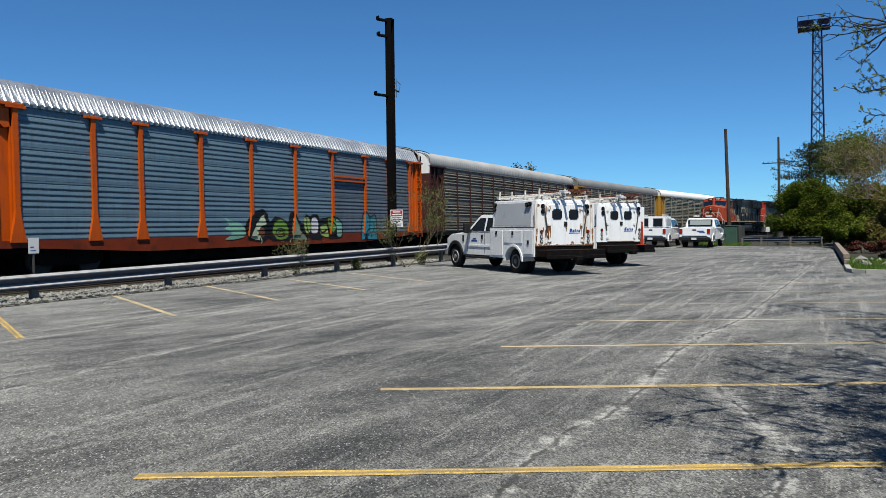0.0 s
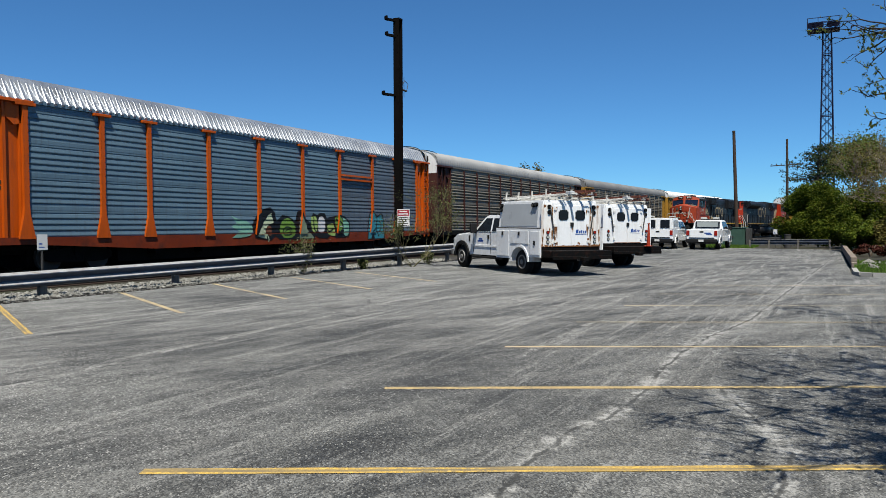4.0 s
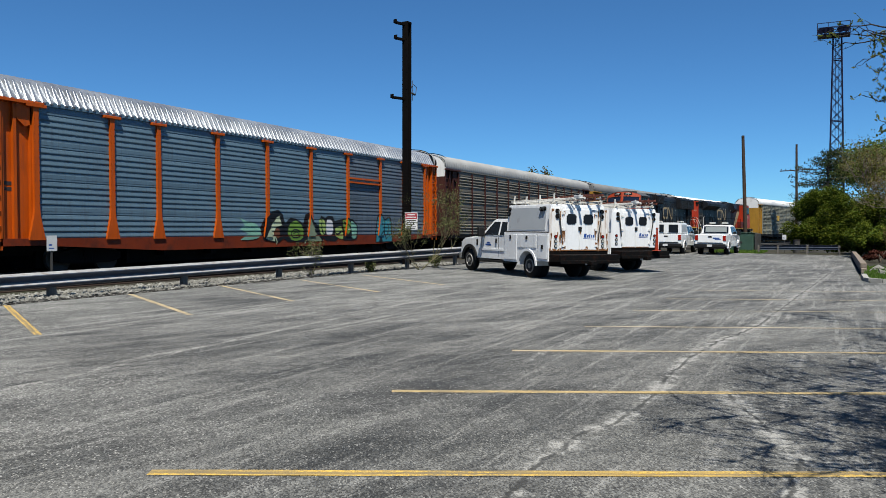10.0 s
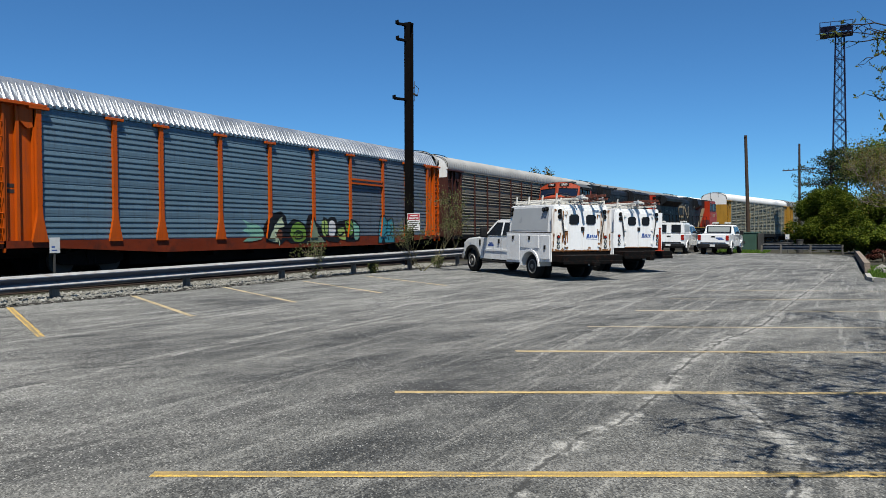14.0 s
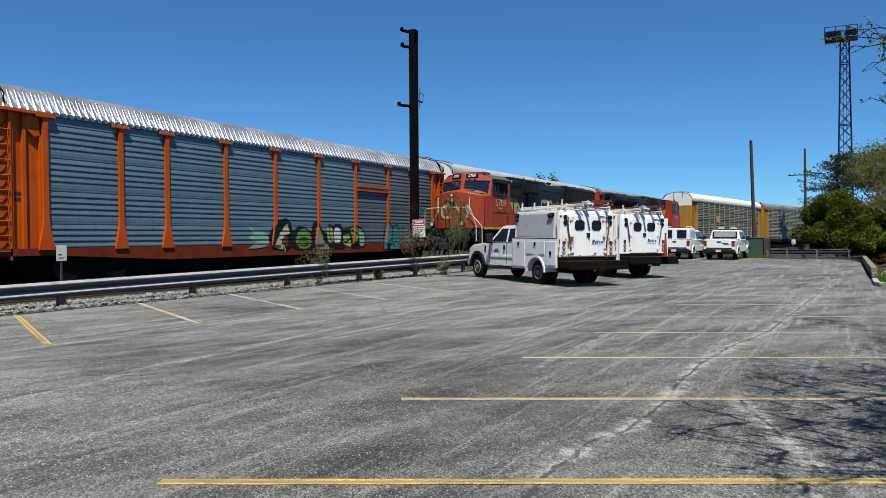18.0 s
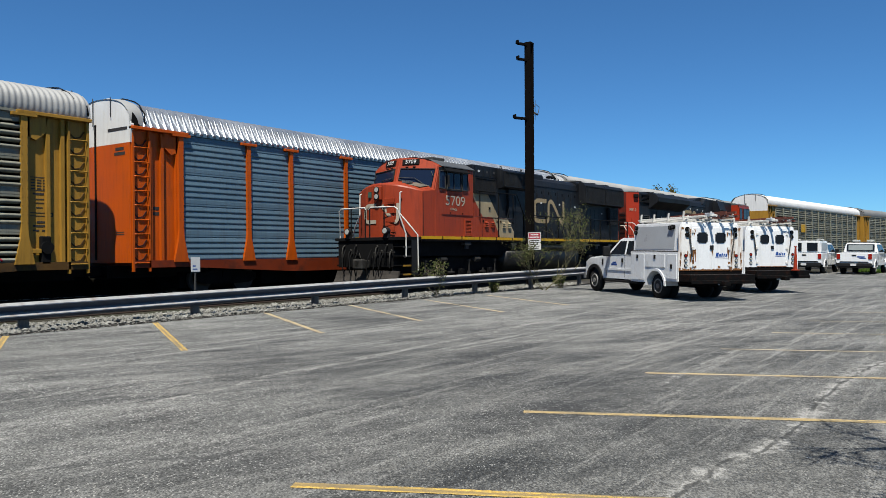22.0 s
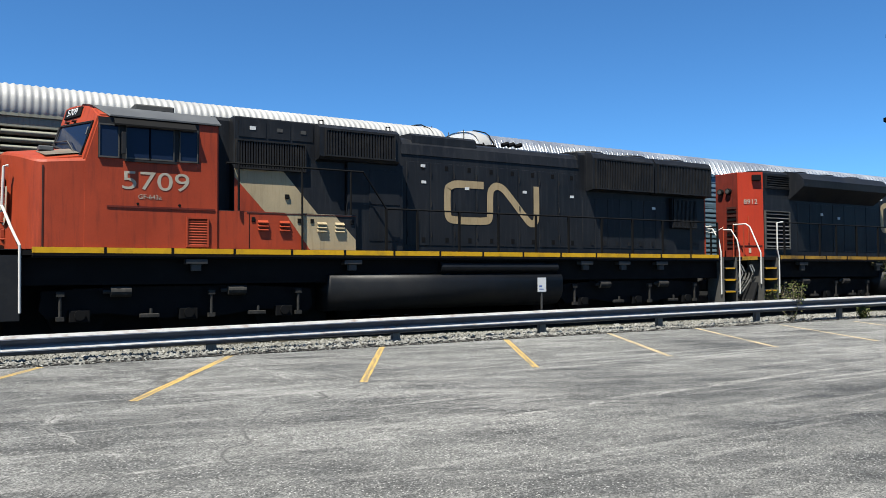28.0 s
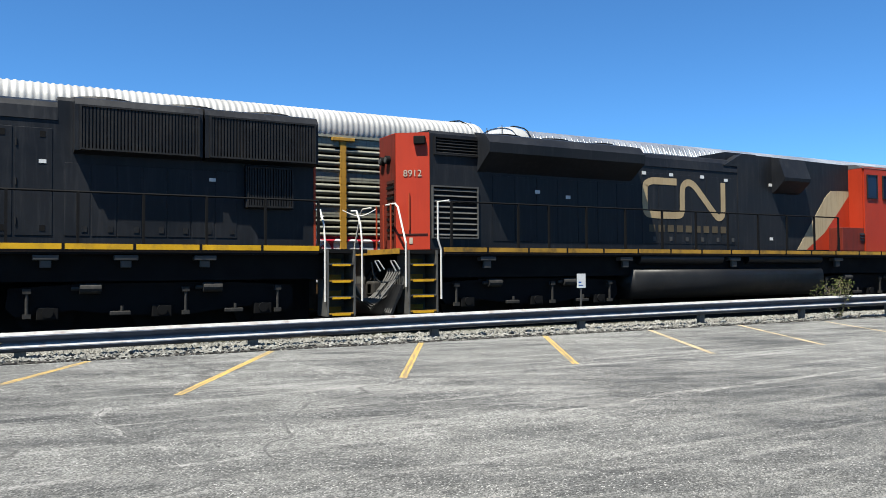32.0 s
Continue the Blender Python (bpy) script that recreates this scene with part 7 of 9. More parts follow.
    for x, dy in ((1.30, 0.0), (1.18, 0.34)):
        b = bmesh.new()
        pipe(b, [(x, Y(20.30 - dy), 1.30), (x, Y(20.16 - dy), 1.50), (x, Y(20.06 - dy), 1.50), (x, Y(20.20 - dy), 1.26)], 0.018, 6)
        part("lift_lever", b, M["handrail_white"], t, "pale uncoupling lever")
    b = bmesh.new()
    pipe(b, smooth3([(1.05, Y(20.2), 1.05), (1.05, Y(19.95), 0.98), (1.05, Y(19.76), 1.12), (1.05, Y(19.70), 1.46)]), 0.02, 6)
    part("jumper_cable", b, M["step_grey"], t)
    b = bmesh.new()
    prism(b, [(-1.40, 0.24), (1.40, 0.24), (1.40, 0.95), (-1.40, 0.95)], Y(20.30), Y(20.36))
    for v in b.verts:
        v.co.y -= 0.30 * max(0.0, (0.95 - v.co.z) / 0.7)
    part("pilot_plate", b, M["tank_grey"], t)
    b = bmesh.new()
    box(b, -1.50, 1.50, Y(20.18), Y(20.22), 1.66, 1.78)
    part("end_sill_stripe", b, M["stripe_dirty"], t, "grimy yellow end sill")
    for x in (0.15, 0.55, 0.95):
        b = bmesh.new()
        rod(b, (x, Y(20.24), 1.76), (x, Y(20.24), 2.84), 0.022, 6)
        part("end_stanchion", b, M["loco_red"], t)
    b = bmesh.new()
    pipe(b, smooth3([(0.15, Y(20.24), 2.78), (0.0, Y(20.0), 2.62), (-0.1, Y(19.8), 2.60), (-0.2, Y(19.5), 2.74)]), 0.014, 6)
    part("chain", b, M["handrail_white"], t, "slack safety chain")
    b = bmesh.new()
    rod(b, (0.66, Y(20.87), 2.25), (0.66, Y(20.87), 3.15), 0.022, 6)
    part("door_bar", b, M["loco_red"], t)
    cn = pose(0, 0, 0, 0, 0, math.degrees(math.atan2(0.68, 0.47)))
    b = bmesh.new()
    box(b, -0.36, 0.36, -0.014, 0.01, 2.14, 2.165, m=Matrix.Translation((0.69, Y(20.955), 0)) @ cn)
    part("door_sill", b, M["brown"], t)
    b = bmesh.new()
    box(b, -0.05, 0.03, -0.016, 0.01, 1.92, 2.07, m=Matrix.Translation((0.66, Y(20.93), 0)) @ cn)
    part("notice_plate", b, M["cream_num"], t)
    b = bmesh.new()
    hood(b, Y(21.31), Y(28.0), HOOD_HIGH)
    part("hood_front", b, M["loco_black"], t)
    slats(t, "upper_louvre", 0.935, Y(21.45), Y(22.75), 4.12, 4.50, 5, M["loco_grille"], False)
    slats(t, "lower_louvre", 0.935, Y(21.38), Y(22.62), 2.08, 3.30, 9, M["step_grey"], False)
    for s in (-1, 1):
        b = bmesh.new()
        prism(b, [(s * 0.90, 3.72), (s * 1.50, 4.16), (s * 1.52, 4.40), (s * 1.30, 4.62), (s * 0.80, 4.74)], Y(22.65), Y(27.70))
        bmesh.ops.recalc_face_normals(b, faces=b.faces)
        part("radiator_wing", b, M["loco_black"], t, "overhanging radiator housing")
    for y in (23.8, 25.4, 27.0):
        b = bmesh.new()
        rod(b, (0, Y(y), 4.66), (0, Y(y), 4.80), 0.70, 28)
        part("fan", b, M["loco_grille"], t)
    b = bmesh.new()
    hood(b, Y(28.0), Y(32.0), HOOD_LOW)
    part("hood_middle", b, M["loco_black"], t)
    b = bmesh.new()
    prism(b, [(Y(31.4), 4.4), (Y(32.2), 4.80), (Y(37.40), 4.74), (Y(37.40), 1.8), (Y(32.0), 1.8), (Y(32.0), 4.4)], -0.94, 0.94, "x")
    part("hood_rear", b, M["loco_black"], t)
    b = bmesh.new()
    prism(b, [(0.90, 3.62), (1.06, 3.70), (1.40, 4.00), (1.42, 4.10), (1.20, 4.72), (0.90, 4.76)], Y(33.55), Y(34.80))
    bmesh.ops.recalc_face_normals(b, faces=b.faces)
    part("blower_box", b, M["loco_black"], t, "flared black blower housing")
    b = bmesh.new()
    prism(b, [(Y(30.3), 4.60), (Y(31.8), 4.88), (Y(33.2), 4.88), (Y(33.4), 4.70)], -0.62, 0.62, "x")
    part("roof_ramp", b, M["loco_black"], t)
    for i in range(6):
        a = 28.1 + i * 0.64
        b = bmesh.new()
        box(b, 0.915, 0.930, Y(a), Y(a + 0.60), 2.0, 4.02, 0.006)
        d = part("hood_door", b, M["loco_black"], t)
        b = bmesh.new()
        box(b, 0.930, 0.942, Y(a + 0.4), Y(a + 0.5), 2.08, 2.2)
        part("latch", b, M["hardware"], d)
    for i in range(7):
        a = 23.1 + i * 0.68
        b = bmesh.new()
        box(b, 0.915, 0.930, Y(a), Y(a + 0.63), 2.0, 3.66, 0.006)
        part("hood_door", b, M["loco_black"], t)
    for L, z in ((28.1, 4.0), (29.15, 4.0), (30.4, 4.0), (31.4, 3.95), (33.4, 3.9), (33.4, 2.2), (24.4, 3.3), (25.4, 3.2)):
        bars(t, M["sign_white"], 0.941, [(Y(L), Y(L + 0.15), z, 0.09)], "notice_plate", 0.006, "small white notice plate")
    emblem(t, Y(28.10), 2.72, 3.35, 1.18, 0.932, M["emblem_tan"])
    bars(t, M["brown_tan"], 0.934, [(Y(28.35 + k * 0.36), Y(28.58 + k * 0.36), 2.44, 0.20) for k in range(9)], "web_address_bar", 0.006, "faded lettering")
    # cab and nose at the trailing end
    b = bmesh.new()
    prism(b, [(Y(37.40), 1.78), (Y(37.40), 4.66), (Y(39.75), 4.66), (Y(40.20), 3.50), (Y(40.20), 1.78)], -1.48, 1.48, "x")
    bmesh.ops.bevel(b, geom=[e for e in b.edges], offset=0.05, segments=2, affect="EDGES")
    part("cab", b, M["loco_red2"], t, "red cab")
    b = bmesh.new()
    prism(b, [(-1.49, 4.60), (1.49, 4.60), (1.2, 4.74), (0.5, 4.80), (-0.5, 4.80), (-1.2, 4.74)], Y(37.40), Y(39.80))
    part("cab_roof", b, M["cab_roof"], t)
    b = bmesh.new()
    prism(b, [(-1.40, Y(40.20)), (1.40, Y(40.20)), (1.38, Y(40.75)), (0.85, Y(41.55)), (-0.85, Y(41.55)), (-1.38, Y(40.75))], 1.78, 3.45, "z")
    bmesh.ops.bevel(b, geom=[e for e in b.edges], offset=0.05, segments=2, affect="EDGES")
    part("nose", b, M["loco_red2"], t)
    for a, c in ((37.60, 38.10), (38.45, 39.20), (39.25, 39.75)):
        b = bmesh.new()
        box(b, 1.475, 1.50, Y(a), Y(c), 3.62, 4.36)
        w = part("side_window", b, M["glass_blue"], t)
        b = bmesh.new()
        for q in ((Y(a) - 0.03, Y(c) + 0.03, 3.59, 3.62), (Y(a) - 0.03, Y(c) + 0.03, 4.36, 4.39), (Y(a) - 0.03, Y(a), 3.62, 4.36), (Y(c), Y(c) + 0.03, 3.62, 4.36)):
            box(b, 1.47, 1.52, *q)
        part("window_surround", b, M["plastic"], w)
    write("8912", 0.45, on_side(1.492, Y(39.05), 3.10), M["cream_num"], t, "road_number")
    b = bmesh.new()
    box(b, 0.9, 1.44, Y(36.30), Y(40.05), 1.83, 2.60, 0.015)
    eb = part("equipment_box", b, M["loco_red_dark"], t, "dark red equipment box beside the cab")
    for a in (37.2, 38.1):
        for k in range(3):
            b = bmesh.new()
            prism(b, [(1.438, 2.38 - k * 0.09), (1.475, 2.36 - k * 0.09), (1.438, 2.43 - k * 0.09)], Y(a), Y(a + 0.4))
            part("louvre", b, M["loco_black"], eb)
    edge = [(Y(35.15), 1.87), (Y(36.07), 2.43), (Y(36.80), 3.12), (Y(37.38), 3.70)]
    plate(t, "cream_band", [(Y(34.70), 1.87)] + edge + [(Y(37.38), 3.86), (Y(36.45), 3.84), (Y(36.15), 3.62)], 0.944, M["beige"], "cream diagonal band")
    plate(t, "red_field", edge[:1] + [(Y(37.38), 1.87)] + edge[:0:-1], 0.944, M["loco_red2"])
    b = bmesh.new()
    rod(b, (1.36, Y(27.5), 1.56), (1.36, Y(30.7), 1.56), 0.15, 16)
    part("air_reservoir", b, M["tank_grey"], t)
    b = bmesh.new()
    rod(b, (1.36, Y(31.8), 1.56), (1.36, Y(35.2), 1.56), 0.13, 16)
    part("air_reservoir", b, M["tank_grey"], t)
    for L in (22.6, 27.0, 31.2, 36.0):
        b = bmesh.new()
        box(b, 1.30, 1.50, Y(L - 0.22), Y(L + 0.22), 1.50, 1.60, 0.015)
        box(b, 1.36, 1.46, Y(L - 0.1), Y(L + 0.1), 1.32, 1.50, 0.015)
        part("sill_bracket", b, M["hardware"], t)
    coupler(t, Y(20.10), -1)
    coupler(t, Y(42.2), 1)
    for s in (-1, 1):
        steps(t, Y(20.42), Y(21.15), s)
        steps(t, Y(40.7), Y(41.4), s)
        b = bmesh.new()
        pipe(b, [(s * 1.5, Y(21.28), 0.6), (s * 1.5, Y(21.28), 1.75), (s * 1.5, Y(21.20), 2.0), (s * 1.5, Y(21.20), 2.88), (s * 1.5, Y(21.5), 2.92)], 0.024, 8)
        part("grab_rail", b, M["handrail_white"], t, "white step handrail")
        b = bmesh.new()
        pipe(b, [(s * 1.5, Y(20.36), 0.9), (s * 1.5, Y(20.36), 1.9), (s * 1.1, Y(20.36), 2.75), (s * 0.95, Y(20.36), 2.85), (s * 0.45, Y(20.36), 2.85)], 0.024, 8)
        part("grab_rail", b, M["handrail_white"], t, "white step handrail")
    handrail_run(t, 1, [Y(q) for q in (21.57, 23.48, 24.42, 25.63, 26.96, 28.3, 29.6, 30.9, 32.2, 33.5, 34.8, 36.0)], 1.80, 2.90, M["black"])
    handrail_run(t, -1, [Y(q) for q in (21.57, 24.42, 26.96, 29.6, 32.2, 34.8, 36.0)], 1.80, 2.90, M["black"])
    return t, ws


# where the front of the leading locomotive's yellow stripe is, second by second
RUN = [(0, 105.30), (1, 101.60), (2, 97.90), (3, 94.20), (4, 90.50), (5, 86.80), (6, 83.10), (7, 79.45), (8, 75.80), (9, 72.10), (10, 68.30), (11, 64.50), (12, 60.70), (13, 56.90), (14, 53.10), (15, 49.30), (16, 45.55), (17, 41.80), (18, 38.05), (19, 34.30), (20, 30.50), (21, 26.63), (22, 22.75), (23, 19.03), (24, 15.37), (25, 11.77), (26, 8.23), (27, 4.72), (28, 1.22), (29, -2.28), (30, -5.82), (31, -9.38), (32, -12.85)]


def run_at(t):
    i = min(len(RUN) - 2, max(0, int(t)))
    return RUN[i][1] + (RUN[i + 1][1] - RUN[i][1]) * (t - RUN[i][0])


LEAD = build_lead()
SECOND = build_second()


# ---------------------------------------------------------------- pole, signs, cabinet, towers
def build_pole():
    t = thing("steel_pole", "tall dark rusted steel column with short arms beside the track", "pole", pose(-15.35, 28.25, 0.15, 0, 0.35, 0))
    b = bmesh.new()
    for s in (-1, 1):
        box(b, -0.13, 0.13, s * 0.13 - 0.014, s * 0.13 + 0.014, 0, 9.72)
    box(b, -0.014, 0.014, -0.13, 0.13, 0, 9.72)
    for k in range(14):
        for s in (-1, 1):
            rod(b, (0.08, s * 0.142, 0.5 + k * 0.66), (0.08, s * 0.156, 0.5 + k * 0.66), 0.02, 6)
    part("column", b, M["pole_rust"], t)
    for z, w in ((9.66, 0.40), (9.05, 0.38), (6.72, 0.55)):
        b = bmesh.new()
        box(b, -0.05, 0.05, -0.16 - w, -0.10, z - 0.05, z + 0.05, 0.01)
        box(b, -0.09, 0.09, -0.20 - w, -0.14 - w, z - 0.02, z + 0.13, 0.02)
        o = part("arm", b, M["pole_rust"], t)
        o.matrix_basis = pose(0, 0, 0, 0, 0, -25)
    b = bmesh.new()
    box(b, -0.14, 0.14, -0.145, 0.145, 9.70, 9.76)
    part("cap_plate", b, M["pole_rust"], t)
    b = bmesh.new()
    pipe(b, [(0.08, 0.13, 6.95), (0.15, 0.45, 6.98), (0.15, 0.55, 7.25), (0.12, 0.3, 7.35), (0.1, 0.2, 7.2)], 0.014, 5)
    rod(b, (0.1, 0.2, 6.98), (0.1, 0.5, 6.96), 0.04, 8)
    rod(b, (0.1, 0.3, 6.7), (0.1, 0.3, 7.5), 0.012, 5)
    part("cable_bracket", b, M["hardware"], t, "small bracket with a loose cable")
    s = thing("warning_sign", "white and red warning sign wired to the steel pole", "sign", pose(-15.03, 28.05, 2.02, 0, -2, -60))
    b = bmesh.new()
    box(b, 0, 0.006, -0.25, 0.25, -0.34, 0.34, 0.0)
    part("board", b, M["sign_white"], s)
    b = bmesh.new()
    box(b, 0.006, 0.009, -0.23, 0.23, 0.08, 0.31)
    part("red_field", b, M["sign_red"], s, "red upper field")
    for k, (z, w) in enumerate(((0.25, 0.15), (0.15, 0.19))):
        bars(s, M["sign_white"], 0.009, [(-w, w, z, 0.045)], "lettering_bar", 0.002, "white lettering bar")
    for k, z in enumerate((0.02, -0.06, -0.14, -0.23, -0.30)):
        bars(s, M["ink"], 0.006, [(-0.19 + 0.02 * (k % 2), 0.19 - 0.03 * (k % 3), z, 0.03)], "lettering_bar", 0.002, "dark lettering bar")


def small_sign(x, y, z0, z1, label, turn=0):
    s = thing("post_sign", label, "sign", pose(x, y, 0, 0, 0, turn))
    b = bmesh.new()
    box(b, -0.014, 0.014, -0.018, 0.018, z0, z1)
    part("sign_post", b, M["hardware"], s)
    b = bmesh.new()
    box(b, 0.015, 0.021, -0.125, 0.125, z1 - 0.33, z1, 0.0)
    part("board", b, M["sign_white"], s)
    bars(s, M["logo_blue"], 0.021, [(-0.08, 0.0, z1 - 0.2, 0.03), (-0.08, 0.05, z1 - 0.27, 0.02)], "lettering_bar", 0.002)


def build_far_fixtures():
    t = thing("utility_cabinet", "dark green metal utility cabinet on a grass patch", "utility box", pose(-6.0, 62.6, 0.07, 0, 0, -8))
    b = bmesh.new()
    box(b, -1.0, 0.78, -0.6, 0.6, 0, 1.30, 0.03)
    part("housing", b, M["box_green"], t)
    b = bmesh.new()
    box(b, -1.03, 0.81, -0.63, 0.63, 1.30, 1.36, 0.02)
    part("lid", b, M["box_green"], t)
    for x0, x1 in ((-0.96, -0.12), (-0.08, 0.70)):
        b = bmesh.new()
        box(b, x0, x1, -0.615, -0.60, 0.08, 1.22)
        part("door", b, M["box_green"], t)
    b = bmesh.new()
    box(b, -0.22, 0.02, -0.64, -0.615, 0.6, 0.72)
    part("latch", b, M["ink"], t)
    b = bmesh.new()
    box(b, 0.84, 1.10, -0.45, 0.45, 0, 1.30, 0.02)
    part("side_cabinet", b, M["hardware"], t)
    small_sign(-3.15, 60.2, -0.1, 1.28, "small white notice board on a post behind the guardrail", -90)
    s = thing("steel_bin", "grey steel bin behind the far guardrail", "bin", pose(-2.4, 61.0, 0.03))
    b = bmesh.new()
    rod(b, (0, 0, -0.1), (0, 0, 0.85), 0.22, 16)
    part("body", b, M["hardware"], s)
    b = bmesh.new()
    rod(b, (0, 0, 0.85), (0, 0, 0.90), 0.24, 16)
    part("lid", b, M["hardware"], s)
    # leaning wooden poles
    t = thing("wooden_pole", "bare dark wooden pole leaning slightly", "pole", pose(-6.75, 72.0, -0.5, 0, 0, 0))
    b = bmesh.new()
    rod(b, (0.0, 0, 0), (-0.28, 0, 10.05), 0.17, 12, 0.12)
    part("shaft", b, M["pole_wood"], t)
    b = bmesh.new()
    box(b, -0.35, -0.21, -0.15, 0.15, 9.9, 10.05)
    part("pole_cap", b, M["pole_wood"], t)
    t = thing("utility_pole", "wooden utility pole with one crossarm above the trees", "pole", pose(-4.05, 100.0, 0.0))
    b = bmesh.new()
    rod(b, (0.05, 0, 0), (0.0, 0, 11.35), 0.17, 12, 0.11)
    part("shaft", b, M["pole_wood"], t)
    b = bmesh.new()
    beam(b, (-1.75, -0.1, 8.35), (1.75, -0.1, 8.45), 0.12, 0.1)
    arm = part("crossarm", b, M["pole_wood"], t)
    for x in (-1.6, -1.1, -0.6, 0.6, 1.1, 1.6):
        b = bmesh.new()
        rod(b, (x, -0.1, 8.42), (x, -0.1, 8.58), 0.045, 8)
        part("insulator", b, M["hardware"], arm)
    # lattice floodlight tower
    t = thing("floodlight_tower", "tall dark lattice tower carrying a floodlight platform", "light tower", pose(0.04, 110.0, 0.0))
    levels = 17
    H = 25.4

    def half(z):
        return 0.95 + (0.46 - 0.95) * z / H
    for sx in (-1, 1):
        for sy in (-1, 1):
            b = bmesh.new()
            beam(b, (sx * half(0), sy * half(0), -0.9), (sx * half(H), sy * half(H), H), 0.13, 0.13)
            part("leg", b, M["tower"], t)
    for k in range(levels):
        z0, z1 = H * k / levels, H * (k + 1) / levels
        a, c = half(z0), half(z1)
        for q in range(4):
            r = Matrix.Rotation(q * math.pi / 2, 4, "Z")
            for p0, p1 in (((-a, -a, z0), (c, -c, z1)), ((a, -a, z0), (-c, -c, z1))):
                b = bmesh.new()
                beam(b, r @ Vector(p0), r @ Vector(p1), 0.06, 0.06)
                part("brace", b, M["tower"], t)
            if k % 5 == 4:
                b = bmesh.new()
                beam(b, r @ Vector((-c, -c, z1)), r @ Vector((c, -c, z1)), 0.10, 0.10)
                part("girt", b, M["tower"], t)
    b = bmesh.new()
    for x in (-0.18, 0.18):
        beam(b, (x, 0.1, 0.0), (x, 0.1, H), 0.05, 0.05)
    part("tower_ladder", b, M["tower"], t)
    b = bmesh.new()
    box(b, -2.2, 1.4, -1.2, 1.2, 25.3, 25.42)
    part("platform", b, M["tower"], t)
    rails = [((x, y, 25.4), (x, y, 26.75)) for x in (-2.2, -1.0, 0.2, 1.4) for y in (-1.2, 1.2)]
    rails += [((-2.2, y, z), (1.4, y, z)) for y in (-1.2, 1.2) for z in (26.1, 26.75)]
    rails += [((x, -1.2, 26.75), (x, 1.2, 26.75)) for x in (-2.2, 1.4)]
    for p, q in rails:
        b = bmesh.new()
        beam(b, p, q, 0.07, 0.07)
        part("platform_rail", b, M["tower"], t)
    for x in (-1.75, -1.25, -0.75, 0.35, 0.95):
        b = bmesh.new()
        rod(b, (x, -0.8, 25.95), (x, -1.35, 25.80), 0.26, 12, 0.40)
        part("floodlight", b, M["tower"], t)


# ---------------------------------------------------------------- vehicles
def wheel(parent, x, y, r, w, k, dual=False):
    """Tyre and rim; y is the outer face, w the width towards the middle."""
    s = 1 if y > 0 else -1
    b = bmesh.new()
    rod(b, (x, y - s * w, r), (x, y, r), r, 26)
    bmesh.ops.bevel(b, geom=[e for e in b.edges if len(e.link_faces) == 2 and abs(e.link_faces[0].normal.dot(e.link_faces[1].normal)) < 0.3], offset=0.03, segments=2, affect="EDGES")
    bmesh.ops.scale(b, vec=(k, k, k), verts=b.verts)
    o = part("wheel", b, M["rubber"], parent, "", True)
    b = bmesh.new()
    rod(b, (x, y - s * 0.03, r), (x, y + s * 0.003, r), r * 0.50, 22)
    for i in range(8):
        a = i * math.pi / 4
        rod(b, (x + math.cos(a) * r * 0.34, y, r + math.sin(a) * r * 0.34), (x + math.cos(a) * r * 0.34, y + s * 0.02, r + math.sin(a) * r * 0.34), 0.022, 6)
    bmesh.ops.scale(b, vec=(k, k, k), verts=b.verts)
    part("wheel_disc", b, M["wheel_dark"], o, "dusty dark wheel disc")
    b = bmesh.new()
    rod(b, (x, y, r), (x, y + s * (0.012 if not dual else 0.0) + s * 0.03, r), r * 0.20, 14)
    bmesh.ops.scale(b, vec=(k, k, k), verts=b.verts)
    part("hub", b, M["rim"], o)
    b = bmesh.new()
    prof = [(0.48, 0.0), (0.50, 0.022), (0.57, 0.022), (0.60, 0.0)]
    loops = []
    for i in range(24):
        a = i * math.pi / 12
        loops.append([b.verts.new((x + math.cos(a) * r * q, y + s * h, r + math.sin(a) * r * q)) for q, h in prof])
    for p, q in zip(loops, loops[1:] + loops[:1]):
        for i in range(4):
            b.faces.new((p[i], p[(i + 1) % 4], q[(i + 1) % 4], q[i]))
    bmesh.ops.recalc_face_normals(b, faces=b.faces)
    bmesh.ops.scale(b, vec=(k, k, k), verts=b.verts)
    part("rim", b, M["rim"], o)


def tpart(name, bm, material, parent, k, label="", smooth=False):
    bmesh.ops.scale(bm, vec=(k, k, k), verts=bm.verts)
    return part(name, bm, material, parent, label, smooth)


